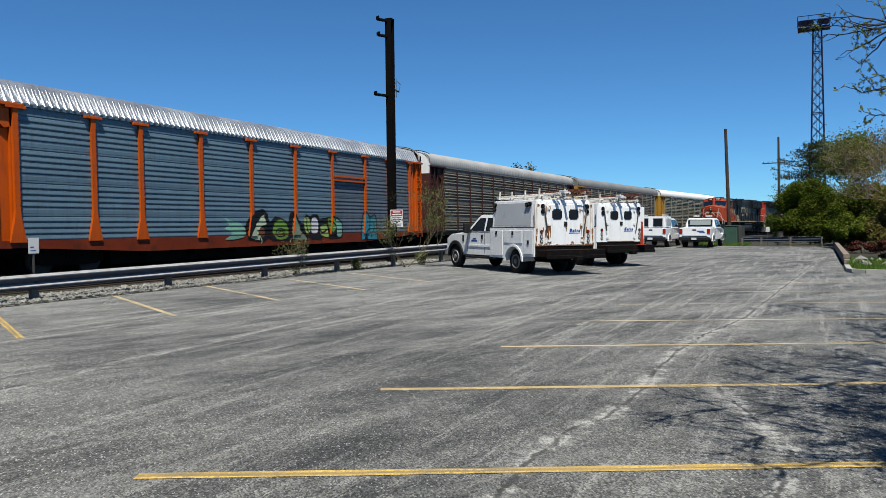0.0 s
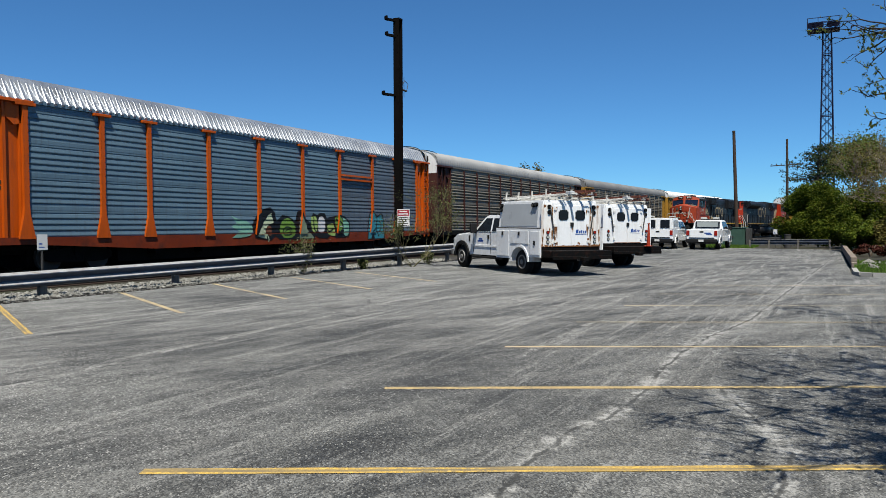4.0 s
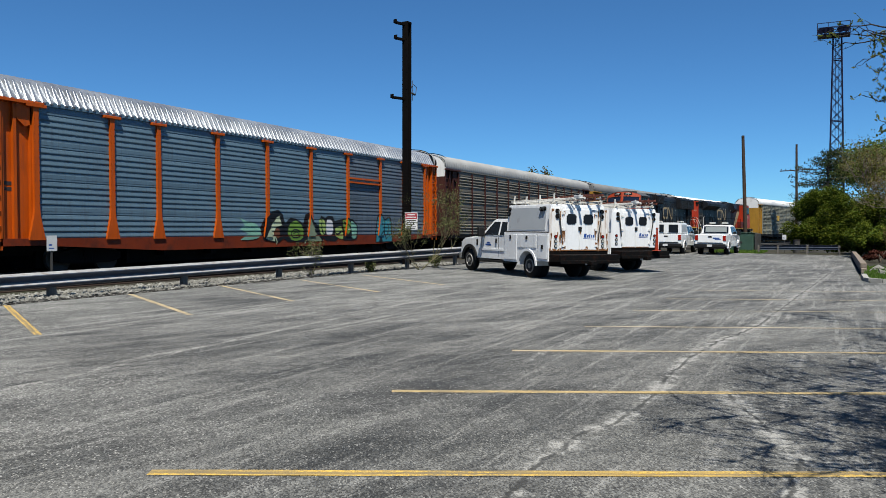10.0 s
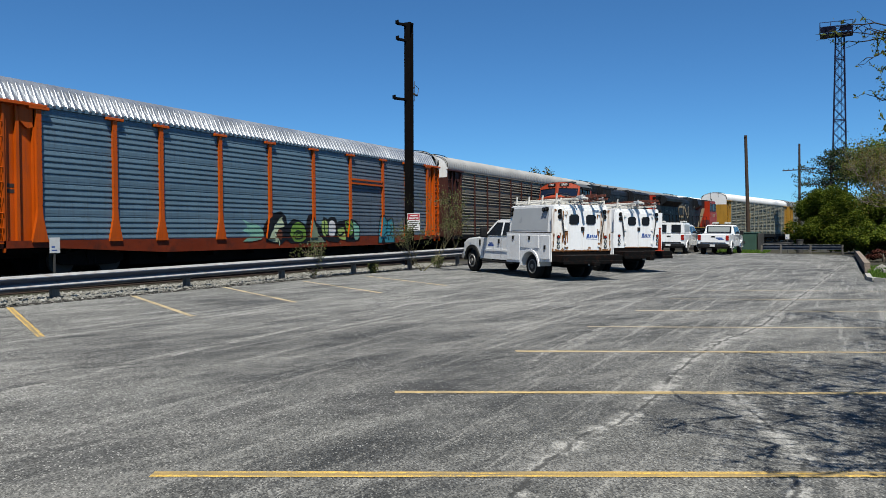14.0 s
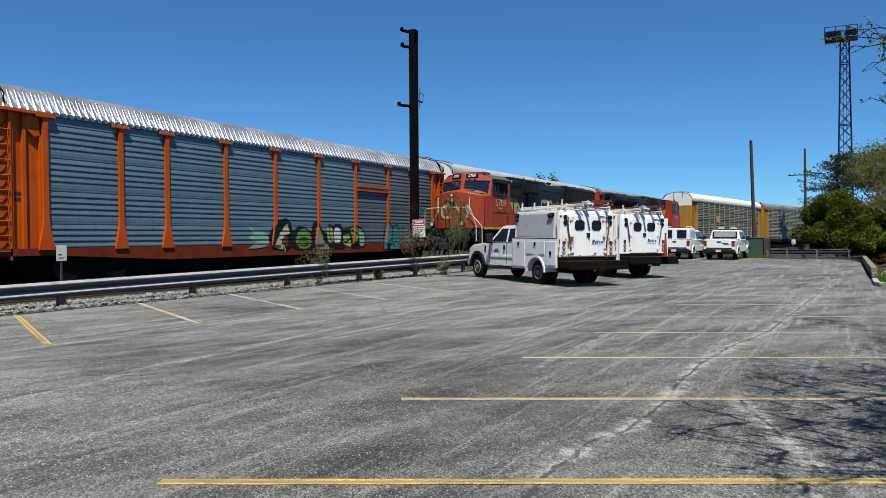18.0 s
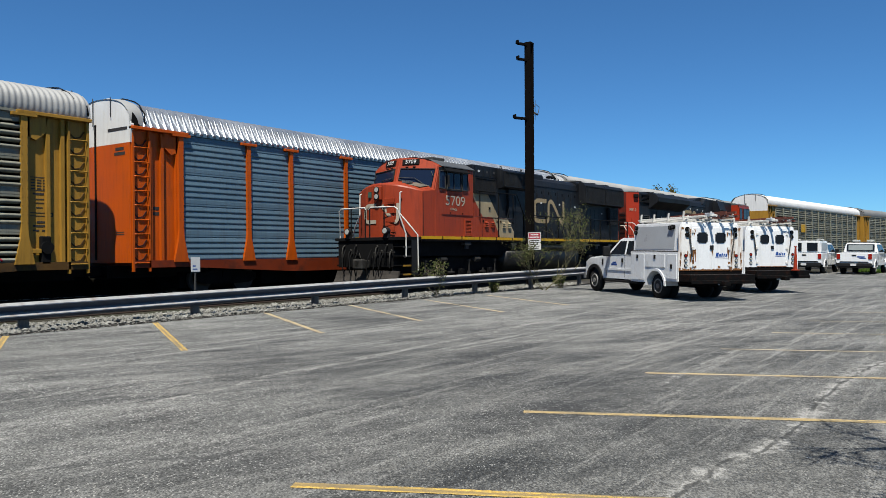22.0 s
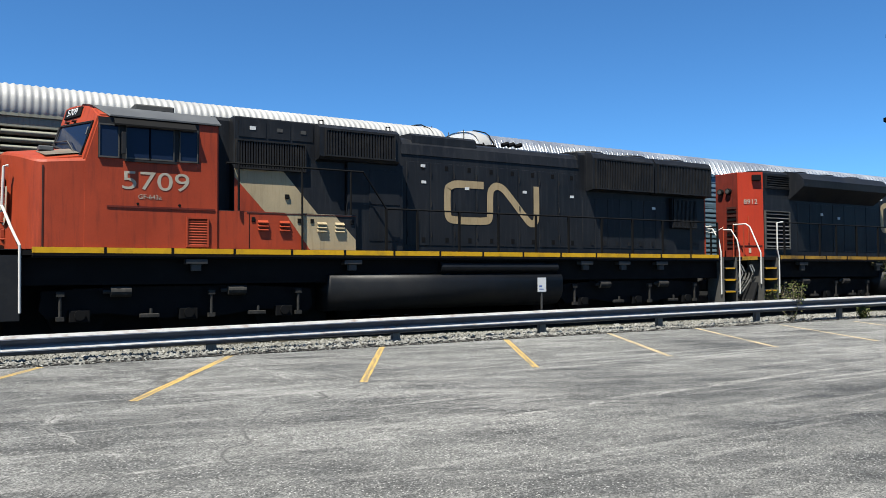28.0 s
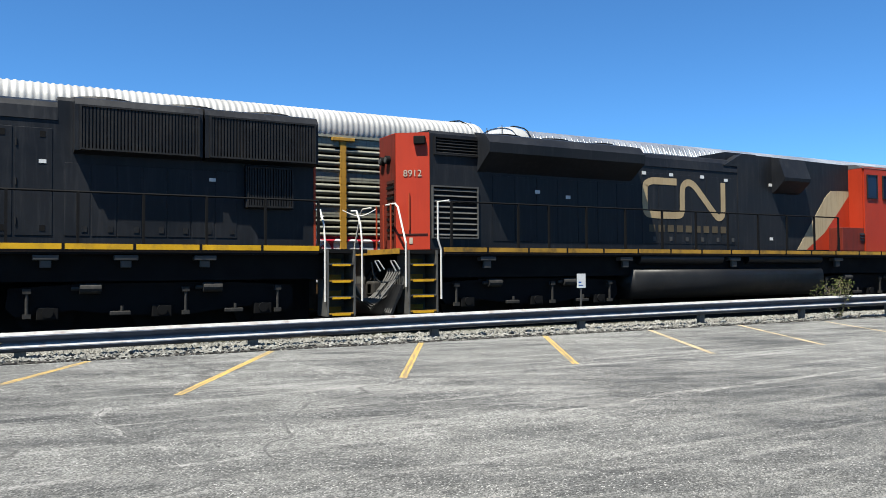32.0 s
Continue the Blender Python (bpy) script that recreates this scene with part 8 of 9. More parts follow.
def service_truck(m, k=0.9):
    t = thing("service_truck", "white crew-cab service truck with a rust-stained utility body", "truck", m, "service trucks")
    W = 0.98

    def bx(name, x0, x1, y0, y1, z0, z1, material, parent=None, bev=0.01, label=""):
        b = bmesh.new()
        box(b, x0, x1, y0, y1, z0, z1, bev)
        return tpart(name, b, material, parent or t, k, label)
    # cab: roof narrower than the waist, a bonnet and open front wheel arches
    b = bmesh.new()
    arch = [(4.62 + 0.52 * math.cos(a), 0.46 + 0.54 * math.sin(a)) for a in [math.pi * i / 8 for i in range(9)]]
    prism(b, [(1.50, 0.55), (1.50, 1.44), (3.74, 1.44), (4.10, 1.40), (5.05, 1.32), (5.34, 1.20), (5.40, 0.62)] + arch + [(3.95, 0.55)], -W, W, "y")
    bmesh.ops.recalc_face_normals(b, faces=b.faces)
    bmesh.ops.bevel(b, geom=[e for e in b.edges if abs(e.verts[0].co.y - e.verts[1].co.y) < 0.01 and e.verts[0].co.z > 1.1 and e.verts[1].co.z > 1.1 or (abs(e.verts[0].co.y - e.verts[1].co.y) > 1 and e.verts[0].co.z > 1.1)], offset=0.05, segments=3, affect="EDGES")
    cab = tpart("cab_body", b, M["truck_white"], t, k, "white crew cab")
    b = bmesh.new()
    prism(b, [(1.50, 1.42), (1.50, 1.99), (1.62, 2.07), (2.80, 2.07), (3.02, 2.01), (3.78, 1.42)], -W, W, "y")
    for v in b.verts:
        if v.co.z > 1.9:
            v.co.y *= 0.86
    bmesh.ops.bevel(b, geom=list(b.edges), offset=0.035, segments=2, affect="EDGES")
    tpart("cab_roof", b, M["truck_white"], t, k)
    for s in (-1, 1):
        def side(x, z):
            return (x, s * (W + 0.012 - 0.137 * max(0.0, z - 1.42) / 0.58), z)
        for q in ([(2.46, 1.46), (2.46, 1.95), (2.90, 1.95), (3.50, 1.46)], [(1.66, 1.46), (1.66, 1.95), (2.34, 1.95), (2.34, 1.46)]):
            b = bmesh.new()
            hi = [b.verts.new(side(*p)) for p in q]
            lo = [b.verts.new((p.co.x, p.co.y - s * 0.04, p.co.z)) for p in hi]
            b.faces.new(hi)
            for i in range(4):
                b.faces.new((lo[i], lo[(i + 1) % 4], hi[(i + 1) % 4], hi[i]))
            bmesh.ops.recalc_face_normals(b, faces=b.faces)
            tpart("side_window", b, M["glass"], t, k)
        for x in (2.42, 1.56, 3.72):
            bx("door_seam", x - 0.008, x + 0.008, s * W - 0.002, s * W + 0.006, 0.62, 1.43, M["plastic"], bev=0)
        for x in (2.52, 1.66):
            bx("door_handle", x, x + 0.10, min(s * W, s * (W + 0.035)), max(s * W, s * (W + 0.035)), 1.16, 1.32, M["plastic"])
        bx("body_moulding", 1.52, 3.9, min(s * W, s * (W + 0.02)), max(s * W, s * (W + 0.02)), 0.86, 0.93, M["truck_white"], bev=0)
        bx("mirror", 3.36, 3.52, min(s * 1.02, s * 1.30), max(s * 1.02, s * 1.30), 1.38, 1.76, M["plastic"], bev=0.04)
        bx("mirror_arm", 3.42, 3.48, min(s * 0.95, s * 1.05), max(s * 0.95, s * 1.05), 1.44, 1.50, M["plastic"], bev=0)
        b = bmesh.new()
        outer = [(4.62 + 0.62 * math.cos(a), 0.44 + 0.63 * math.sin(a)) for a in [math.pi * (i / 12) for i in range(13)]]
        inner = [(4.62 + 0.49 * math.cos(a), 0.44 + 0.50 * math.sin(a)) for a in [math.pi * i / 12 for i in range(12, -1, -1)]]
        prism(b, outer + inner, s * (W - 0.10), s * (W + 0.06), "y")
        bmesh.ops.recalc_face_normals(b, faces=b.faces)
        tpart("fender_flare", b, M["plastic"], t, k, "black fender flare")
        d = bx("door_emblem", 2.98, 3.40, min(s * W, s * (W + 0.004)), max(s * W, s * (W + 0.004)), 1.05, 1.11, M["logo_blue"], bev=0, label="blue emblem")
        bx("emblem_top", 3.05, 3.30, min(s * W, s * (W + 0.004)), max(s * W, s * (W + 0.004)), 1.13, 1.18, M["logo_blue"], d, bev=0)
        bx("running_board", 1.5, 3.85, min(s * 0.8, s * 1.02), max(s * 0.8, s * 1.02), 0.42, 0.50, M["plastic"], bev=0.02)
        bx("vent", 3.98, 4.10, min(s * W, s * (W + 0.01)), max(s * W, s * (W + 0.01)), 1.04, 1.28, M["plastic"], bev=0)
    b = bmesh.new()
    prism(b, [(3.06, 1.97), (3.09, 1.97), (3.74, 1.47), (3.71, 1.47)], -0.80, 0.80, "y")
    bmesh.ops.translate(b, vec=(0.03, 0, 0.02), verts=b.verts)
    tpart("windshield", b, M["glass"], t, k)
    bx("front_bumper", 5.35, 5.56, -1.0, 1.0, 0.48, 0.72, M["alu"], bev=0.04)
    bx("chassis", -1.1, 5.0, -0.42, 0.42, 0.42, 0.66, M["black"])
    for s in (-1, 1):
        wheel(t, 4.62, s * 1.0, 0.43, 0.24, k)
        wheel(t, 0.0, s * 1.15, 0.42, 0.26, k, True)
        wheel(t, 0.0, s * 0.82, 0.42, 0.24, k, True)
    # utility body: lower compartments each side, with an arch over the rear wheels
    for s in (-1, 1):
        y0, y1 = sorted((s * 0.72, s * 1.26))
        arch = [(0.0 + 0.52 * math.cos(a), 0.44 + 0.50 * math.sin(a)) for a in [math.pi * i / 10 for i in range(11)]]
        b = bmesh.new()
        prism(b, [(1.56, 0.52), (1.56, 1.58), (-1.28, 1.58), (-1.28, 0.62), (-0.52, 0.60)] + arch[::-1] + [(0.52, 0.52)], y0, y1, "y")
        bmesh.ops.recalc_face_normals(b, faces=b.faces)
        body = tpart("side_compartment", b, M["truck_white"], t, k, "white utility body compartments")
        b = bmesh.new()
        ring = [(0.60 * math.cos(a), 0.44 + 0.58 * math.sin(a)) for a in [math.pi * i / 12 for i in range(13)]]
        prism(b, ring + arch[::-1], s * 1.25, s * 1.285, "y")
        bmesh.ops.recalc_face_normals(b, faces=b.faces)
        tpart("arch_trim", b, M["truck_white"], body, k)
        for x0, x1, z0, z1 in ((0.68, 1.50, 0.60, 1.50), (-0.56, 0.60, 1.06, 1.50), (-1.22, -0.66, 0.70, 1.50)):
            d = bx("compartment_door", x0, x1, s * 1.26, s * 1.278, z0, z1, M["truck_white"], body, 0.006)
            xm = (x0 + x1) / 2
            bx("latch", xm - 0.05, xm + 0.05, s * 1.278, s * 1.295, (z1 - 0.16) if x1 - x0 > 0.7 else (z0 + z1) / 2 - 0.07, (z1 - 0.03) if x1 - x0 > 0.7 else (z0 + z1) / 2 + 0.07, M["plastic"], body, 0)
    bx("deck", -1.28, 1.56, -0.74, 0.74, 0.66, 1.0, M["black"])
    b = bmesh.new()
    vs = box(b, -1.26, 1.54, -1.19, 1.19, 1.55, 2.55)
    for v in b.verts:
        if v.co.z > 2.5:
            v.co.y *= 0.93
            v.co.x = v.co.x * 0.985
    bmesh.ops.bevel(b, geom=list(b.edges), offset=0.04, segments=2, affect="EDGES")
    tpart("canopy", b, M["truck_white"], t, k, "white raised canopy")
    for s in (-1, 1):
        b = bmesh.new()
        vs = box(b, -0.96, 1.38, s * 1.185 - 0.01, s * 1.185 + 0.012, 1.66, 2.44)
        for v in b.verts:
            v.co.y *= 1 - 0.07 * (v.co.z - 1.55)
        # shade on the white canopy side painted in as blue-grey
        d = tpart("canopy_door", b, M["truck_grey"], t, k, "lift-up canopy door, painted grey for the shaded side of the white body")
        for x, z in ((-0.86, 2.40), (-0.70, 2.38), (1.36, 2.40), (1.38, 2.24)):
            b = bmesh.new()
            rod(b, (x, s * 1.10, z), (x, s * 1.20, z), 0.075, 14)
            lamp = tpart("marker_lamp", b, M["black"], d, k, "round black work lamp")
            b = bmesh.new()
            rod(b, (x, s * 1.198, z), (x, s * 1.204, z), 0.045, 12)
            tpart("lens", b, M["hardware"], lamp, k)
        bx("gutter", -1.27, 1.55, min(s * 1.17, s * 1.23), max(s * 1.17, s * 1.23), 1.57, 1.62, M["ink"], bev=0)
    # rear doors
    bx("rear_frame", -1.290, -1.260, -0.76, 0.76, 0.98, 2.44, M["truck_white"], bev=0)
    for s in (-1, 1):
        d = bx("rear_door", -1.310, -1.285, min(s * 0.01, s * 0.70), max(s * 0.01, s * 0.70), 1.0, 2.38, M["truck_white"], None, 0.008, "white rear door with rusty lower edge")
        b = bmesh.new()
        box(b, -1.325, -1.305, s * 0.35 - 0.2, s * 0.35 + 0.2, 1.88, 2.22, 0.0)
        bmesh.ops.bevel(b, geom=[e for e in b.edges if abs(e.verts[0].co.x - e.verts[1].co.x) > 0.01], offset=0.05, segments=3, affect="EDGES")
        tpart("door_window", b, M["glass"], d, k, "small dark rounded window")
        bx("rust_edge", -1.316, -1.310, min(s * 0.02, s * 0.69), max(s * 0.02, s * 0.69), 0.985, 1.012, M["rust_stain"], d, 0)
        for z in (1.15, 1.7, 2.25):
            bx("hinge", -1.330, -1.310, min(s * 0.64, s * 0.74), max(s * 0.64, s * 0.74), z - 0.04, z + 0.04, M["truck_rusty"], d, 0)
        p = bx("rear_pillar", -1.300, -1.260, min(s * 0.76, s * 1.24), max(s * 0.76, s * 1.24), 0.98, 2.40, M["truck_rusty"], bev=0, label="white rear corner streaked with rust")
        for i, z in enumerate((1.14, 1.30, 1.46)):
            b = bmesh.new()
            rod(b, (-1.320, s * 0.98, z), (-1.295, s * 0.98, z), 0.062, 14)
            ring = tpart("rear_lamp", b, M["plastic"], p, k, "round rear lamp in a dark ring")
            b = bmesh.new()
            rod(b, (-1.326, s * 0.98, z), (-1.316, s * 0.98, z), 0.042, 14)
            tpart("lens", b, M["red_lens"] if i == 2 else M["lamp_clear"], ring, k)
        rr = random.Random(7 + s)
        for y, z, w, h in ((0.80, 1.50, 0.07, 0.42), (0.78, 1.06, 0.08, 0.14), (1.16, 1.54, 0.06, 0.24), (0.79, 2.30, 0.05, 0.34), (1.20, 1.04, 0.07, 0.12), (0.90, 1.58, 0.05, 0.22), (1.18, 1.30, 0.06, 0.30), (0.98, 1.02, 0.30, 0.04), (0.81, 1.98, 0.05, 0.20), (1.10, 2.36, 0.10, 0.10)):
            b = bmesh.new()
            n = 7
            top = [(y + w * (i / (n - 1) - 0.5), z + rr.uniform(0, 0.05)) for i in range(n)]
            low = [(y + w * (i / (n - 1) - 0.5) * 0.8, z - h * rr.uniform(0.25, 1.0)) for i in range(n)]
            for (a0, a1), (c0, c1) in zip(zip(top[:-1], top[1:]), zip(low[:-1], low[1:])):
                b.faces.new([b.verts.new((-1.303, s * q[0], q[1])) for q in (a0, a1, c1, c0)])
            bmesh.ops.remove_doubles(b, verts=b.verts, dist=0.0005)
            bmesh.ops.solidify(b, geom=b.faces[:], thickness=0.003)
            tpart("rust_streak", b, M["rust_stain"], p, k)
        for z in (2.14, 2.32):
            b = bmesh.new()
            rod(b, (-1.330, s * 0.93, z), (-1.280, s * 0.93, z), 0.078, 14)
            tpart("upper_lamp", b, M["black"], t, k, "round black work lamp")
        b = bmesh.new()
        pipe(b, [(-1.33, s * 0.90, 2.36), (-1.36, s * 0.84, 1.95), (-1.35, s * 0.76, 1.42)], 0.022, 6)
        tpart("door_strut", b, M["hardware"], t, k, "dark strap hanging beside the rear door")
    bx("door_lock", -1.335, -1.310, -0.07, 0.06, 1.66, 1.80, M["plastic"], bev=0)
    b = bmesh.new()
    for y0, w, h in ((-0.17, 0.10, 0.13), (-0.29, 0.07, 0.09), (-0.38, 0.05, 0.11), (-0.46, 0.05, 0.09), (-0.54, 0.07, 0.09)):
        b.faces.new([b.verts.new((-1.314, y, z)) for y, z in ((y0, 1.43), (y0 - w, 1.43), (y0 - w - 0.025, 1.43 + h), (y0 - 0.025, 1.43 + h))])
    b.faces.new([b.verts.new((-1.314, y, z)) for y, z in ((-0.15, 1.405), (-0.60, 1.39), (-0.66, 1.375), (-0.15, 1.385))])
    tpart("rear_emblem", b, M["logo_blue"], t, k, "slanted blue emblem")
    bx("tow_bumper", -1.95, -1.24, -1.22, 1.22, 0.62, 0.86, M["bumper_rust"], bev=0.02, label="rusted black step bumper")
    bx("bumper_face", -1.98, -1.92, -1.22, 1.22, 0.56, 0.68, M["bumper_rust"], bev=0.015)
    bx("bumper_skirt", -1.30, -1.22, -1.22, 1.22, 0.55, 0.98, M["bumper_rust"], bev=0.01)
    bx("hitch", -2.15, -1.9, -0.12, 0.12, 0.5, 0.64, M["bumper_rust"], bev=0.02)
    # rust along the foot of the rear doors and down from their hinges
    rr = random.Random(19)
    b = bmesh.new()
    for i in range(40):
        y = -1.2 + i * 0.06
        hgt = rr.uniform(0.015, 0.06)
        b.faces.new([b.verts.new((-1.318, a, z)) for a, z in ((y, 0.975), (y + 0.06, 0.975), (y + 0.06, 0.985 + hgt * rr.random()), (y, 0.985 + hgt))])
    tpart("rust_band", b, M["rust_stain"], t, k, "orange rust along the lower rear edge")
    for y, z, w, h in ((0.66, 1.66, 0.12, 0.55), (-0.66, 1.72, 0.08, 0.50), (0.70, 1.30, 0.07, 0.30), (-0.70, 1.25, 0.09, 0.26), (-0.30, 1.10, 0.10, 0.10), (0.62, 1.12, 0.08, 0.12), (-0.04, 1.64, 0.05, 0.22), (-0.62, 2.22, 0.05, 0.20), (0.64, 2.30, 0.07, 0.26)):
        b = bmesh.new()
        n = 6
        top = [(y + w * (i / (n - 1) - 0.5), z + rr.uniform(0, 0.03)) for i in range(n)]
        low = [(a, z - h * rr.uniform(0.2, 1.0)) for a, _ in top]
        for k0 in range(n - 1):
            b.faces.new([b.verts.new((-1.316, q[0], q[1])) for q in (top[k0], top[k0 + 1], low[k0 + 1], low[k0])])
        tpart("rust_streak", b, M["rust_stain"], t, k)
    # rack and ladders
    b = bmesh.new()
    for y in (-0.90, 0.0, 0.90):
        rod(b, (-1.3, y, 2.66), (1.5, y, 2.62), 0.032, 8)
    for x in (-1.15, -0.3, 0.55, 1.35):
        box(b, x - 0.035, x + 0.035, -1.02, 1.02, 2.60, 2.66)
        for y in (-0.9, 0.9):
            rod(b, (x, y, 2.50), (x, y, 2.64), 0.03, 8)
    tpart("roof_rack", b, M["handrail_white"], t, k, "white tubular roof rack")
    for x, y, h in ((-1.15, 0.98, 0.30), (-0.3, 0.98, 0.26), (0.55, 0.98, 0.24), (1.35, 0.98, 0.26), (-1.15, -0.1, 0.30), (0.1, -0.1, 0.22), (-1.15, -0.98, 0.26), (0.55, -0.98, 0.24)):
        b = bmesh.new()
        beam(b, (x, y, 2.62), (x, y * 0.97, 2.62 + h), 0.05, 0.04)
        tpart("ladder_stop", b, M["handrail_white"], t, k)
    tip = bmesh.new()
    beam(tip, (-1.55, 0.42, 2.74), (1.75, 0.80, 2.68), 0.12, 0.05)
    tpart("rack_board", tip, M["handrail_white"], t, k, "white board lying on the rack")
    tip = bmesh.new()
    rod(tip, (-1.7, 0.10, 2.76), (1.6, 0.50, 2.70), 0.045, 8)
    rod(tip, (-1.45, 0.30, 2.72), (1.85, 0.62, 2.70), 0.035, 8)
    tpart("rack_tube", tip, M["handrail_white"], t, k, "long white tube on the rack")
    tip = bmesh.new()
    box(tip, -1.50, -1.20, 0.02, 0.2, 2.74, 2.86, 0.02)
    tpart("rack_box", tip, M["truck_grey"], t, k)
    b = bmesh.new()
    for y, z in ((-0.80, 2.72), (-0.40, 2.72), (-0.72, 2.84), (-0.34, 2.84)):
        beam(b, (-1.62, y, z + 0.04), (1.5, y, z - 0.03), 0.05, 0.08)
    lad = tpart("ladder", b, M["ladder_red"], t, k, "red-brown fibreglass ladder on the rack")
    for i in range(11):
        b = bmesh.new()
        rod(b, (-1.5 + i * 0.28, -0.80, 2.75 - 0.02 * i / 3), (-1.5 + i * 0.28, -0.36, 2.77 - 0.02 * i / 3), 0.02, 6)
        tpart("rung", b, M["alu"], lad, k)
    return t


def pickup(m, cap, label, k=0.95):
    """A full-size white pickup seen from behind; with cap: a white canopy over its bed."""
    t = thing("pickup_truck", label, "pickup truck", m)
    W = 0.98

    def bx(name, x0, x1, y0, y1, z0, z1, material, bev=0.012, parent=None, lab=""):
        b = bmesh.new()
        box(b, x0, x1, y0, y1, z0, z1, bev)
        return tpart(name, b, material, parent or t, k, lab)
    b = bmesh.new()
    prism(b, [(-1.25, 0.60), (-1.25, 1.30), (0.75, 1.32), (0.80, 1.84), (1.05, 1.93), (2.35, 1.93), (2.6, 1.86), (3.25, 1.30), (4.3, 1.22), (4.5, 1.05), (4.52, 0.55), (4.1, 0.5), (4.05, 0.80), (3.3, 0.80), (3.25, 0.50), (0.5, 0.50), (0.45, 0.80), (-0.45, 0.80), (-0.5, 0.55)], -W, W, "y")
    for v in b.verts:
        v.co.y *= 1 - 0.15 * max(0.0, v.co.z - 1.34) / 0.6
        if v.co.x > 3.9:
            v.co.y *= 0.94
    bmesh.ops.bevel(b, geom=list(b.edges), offset=0.045, segments=3, affect="EDGES")
    tpart("body", b, M["truck_white"], t, k, "white cab and bed")
    for s in (-1, 1):
        for q in ([(1.82, 1.36), (1.82, 1.82), (2.45, 1.82), (2.98, 1.36)], [(0.92, 1.36), (0.92, 1.82), (1.72, 1.82), (1.72, 1.36)]):
            b = bmesh.new()
            prism(b, q, s * W - s * 0.03, s * W + s * 0.012, "y")
            for v in b.verts:
                v.co.y *= 1 - 0.15 * max(0.0, v.co.z - 1.34) / 0.6
            bmesh.ops.recalc_face_normals(b, faces=b.faces)
            tpart("side_window", b, M["glass"], t, k)
        wheel(t, 3.7, s * 0.96, 0.40, 0.26, k)
        wheel(t, 0.0, s * 0.96, 0.40, 0.26, k)
        bx("mirror", 2.75, 2.95, min(s * 1.0, s * 1.22), max(s * 1.0, s * 1.22), 1.28, 1.55, M["plastic"], 0.03)
        bx("tail_lamp", -1.28, -1.22, min(s * 0.78, s * 0.97), max(s * 0.78, s * 0.97), 0.92, 1.25, M["red_lens"], 0.01)
        for x in (1.77, 0.85):
            bx("door_seam", x - 0.008, x + 0.008, s * W - 0.002, s * W + 0.006, 0.6, 1.32, M["plastic"], 0)
    for s in (-1, 1):
        for x in (0.0, 3.7):
            b = bmesh.new()
            ring = [(x + 0.50 * math.cos(a), 0.42 + 0.50 * math.sin(a)) for a in [math.pi * i / 10 for i in range(11)]]
            inner = [(x + 0.43 * math.cos(a), 0.42 + 0.43 * math.sin(a)) for a in [math.pi * i / 10 for i in range(10, -1, -1)]]
            prism(b, ring + inner, s * (W - 0.08), s * (W + 0.03), "y")
            bmesh.ops.recalc_face_normals(b, faces=b.faces)
            tpart("fender_lip", b, M["truck_white"], t, k)
    g = bx("tailgate", -1.29, -1.24, -0.76, 0.76, 0.78, 1.30, M["truck_white"], 0.012)
    bx("gate_handle", -1.305, -1.285, -0.12, 0.12, 1.12, 1.2, M["plastic"], 0, g)
    if not cap:
        bx("emblem", -1.300, -1.288, -0.58, -0.18, 1.04, 1.11, M["logo_blue"], 0, g)
        bx("emblem", -1.300, -1.288, -0.66, -0.30, 0.97, 1.01, M["logo_blue"], 0, g)
    bx("gate_gap", -1.275, -1.23, -0.80, 0.80, 0.74, 0.775, M["black"], 0, g)
    bx("bumper_step", -1.44, -1.22, -0.90, 0.90, 0.40, 0.475, M["black"], 0.01)
    bx("rear_bumper", -1.45, -1.2, -0.96, 0.96, 0.48, 0.70, M["plastic"], 0.03)
    bx("plate", -1.47, -1.45, -0.16, 0.16, 0.52, 0.66, M["sign_white"], 0)
    if cap:
        b = bmesh.new()
        box(b, -1.22, 0.86, -0.96, 0.96, 1.31, 2.05)
        for v in b.verts:
            if v.co.z > 2:
                v.co.y *= 0.93
        bmesh.ops.bevel(b, geom=list(b.edges), offset=0.04, segments=2, affect="EDGES")
        c = tpart("canopy", b, M["truck_white"], t, k, "white canopy with ladder rack")
        for s in (-1, 1):
            bx("rear_window", -1.245, -1.225, min(s * 0.16, s * 0.76), max(s * 0.16, s * 0.76), 1.40, 1.92, M["glass"], 0, c)
            bx("side_window", -0.9, 0.6, s * 0.945 - 0.01, s * 0.945 + 0.012, 1.45, 1.9, M["truck_grey"], 0, c)
        b = bmesh.new()
        for y in (-0.7, 0.7):
            rod(b, (-1.1, y, 2.14), (0.8, y, 2.14), 0.03, 6)
            for x in (-1.0, 0.7):
                rod(b, (x, y, 2.03), (x, y, 2.14), 0.025, 6)
        tpart("rack", b, M["handrail_white"], c, k)
    else:
        b = bmesh.new()
        prism(b, [(0.70, 1.40), (0.80, 1.40), (0.84, 1.84), (0.75, 1.84)], -0.78, 0.78, "y")
        rw = tpart("rear_window", b, M["glass"], t, k)
        b = bmesh.new()
        prism(b, [(0.685, 1.47), (0.70, 1.47), (0.74, 1.79), (0.725, 1.79)], -0.68, 0.68, "y")
        tpart("window_pane", b, M["glass_pale"], rw, k, "pale see-through rear window")
        bx("tool_box", 0.15, 0.62, -0.95, 0.95, 1.25, 1.36, M["alu"], 0.02, lab="bed tool box")
        lb = bx("light_bar", 1.5, 1.8, -0.6, 0.6, 1.94, 2.0, M["plastic"], 0.02)
        for s in (-1, 1):
            bx("beacon", 1.5, 1.8, min(s * 0.2, s * 0.6), max(s * 0.2, s * 0.6), 2.0, 2.12, M["lamp_clear"], 0.03, lb)
    return t


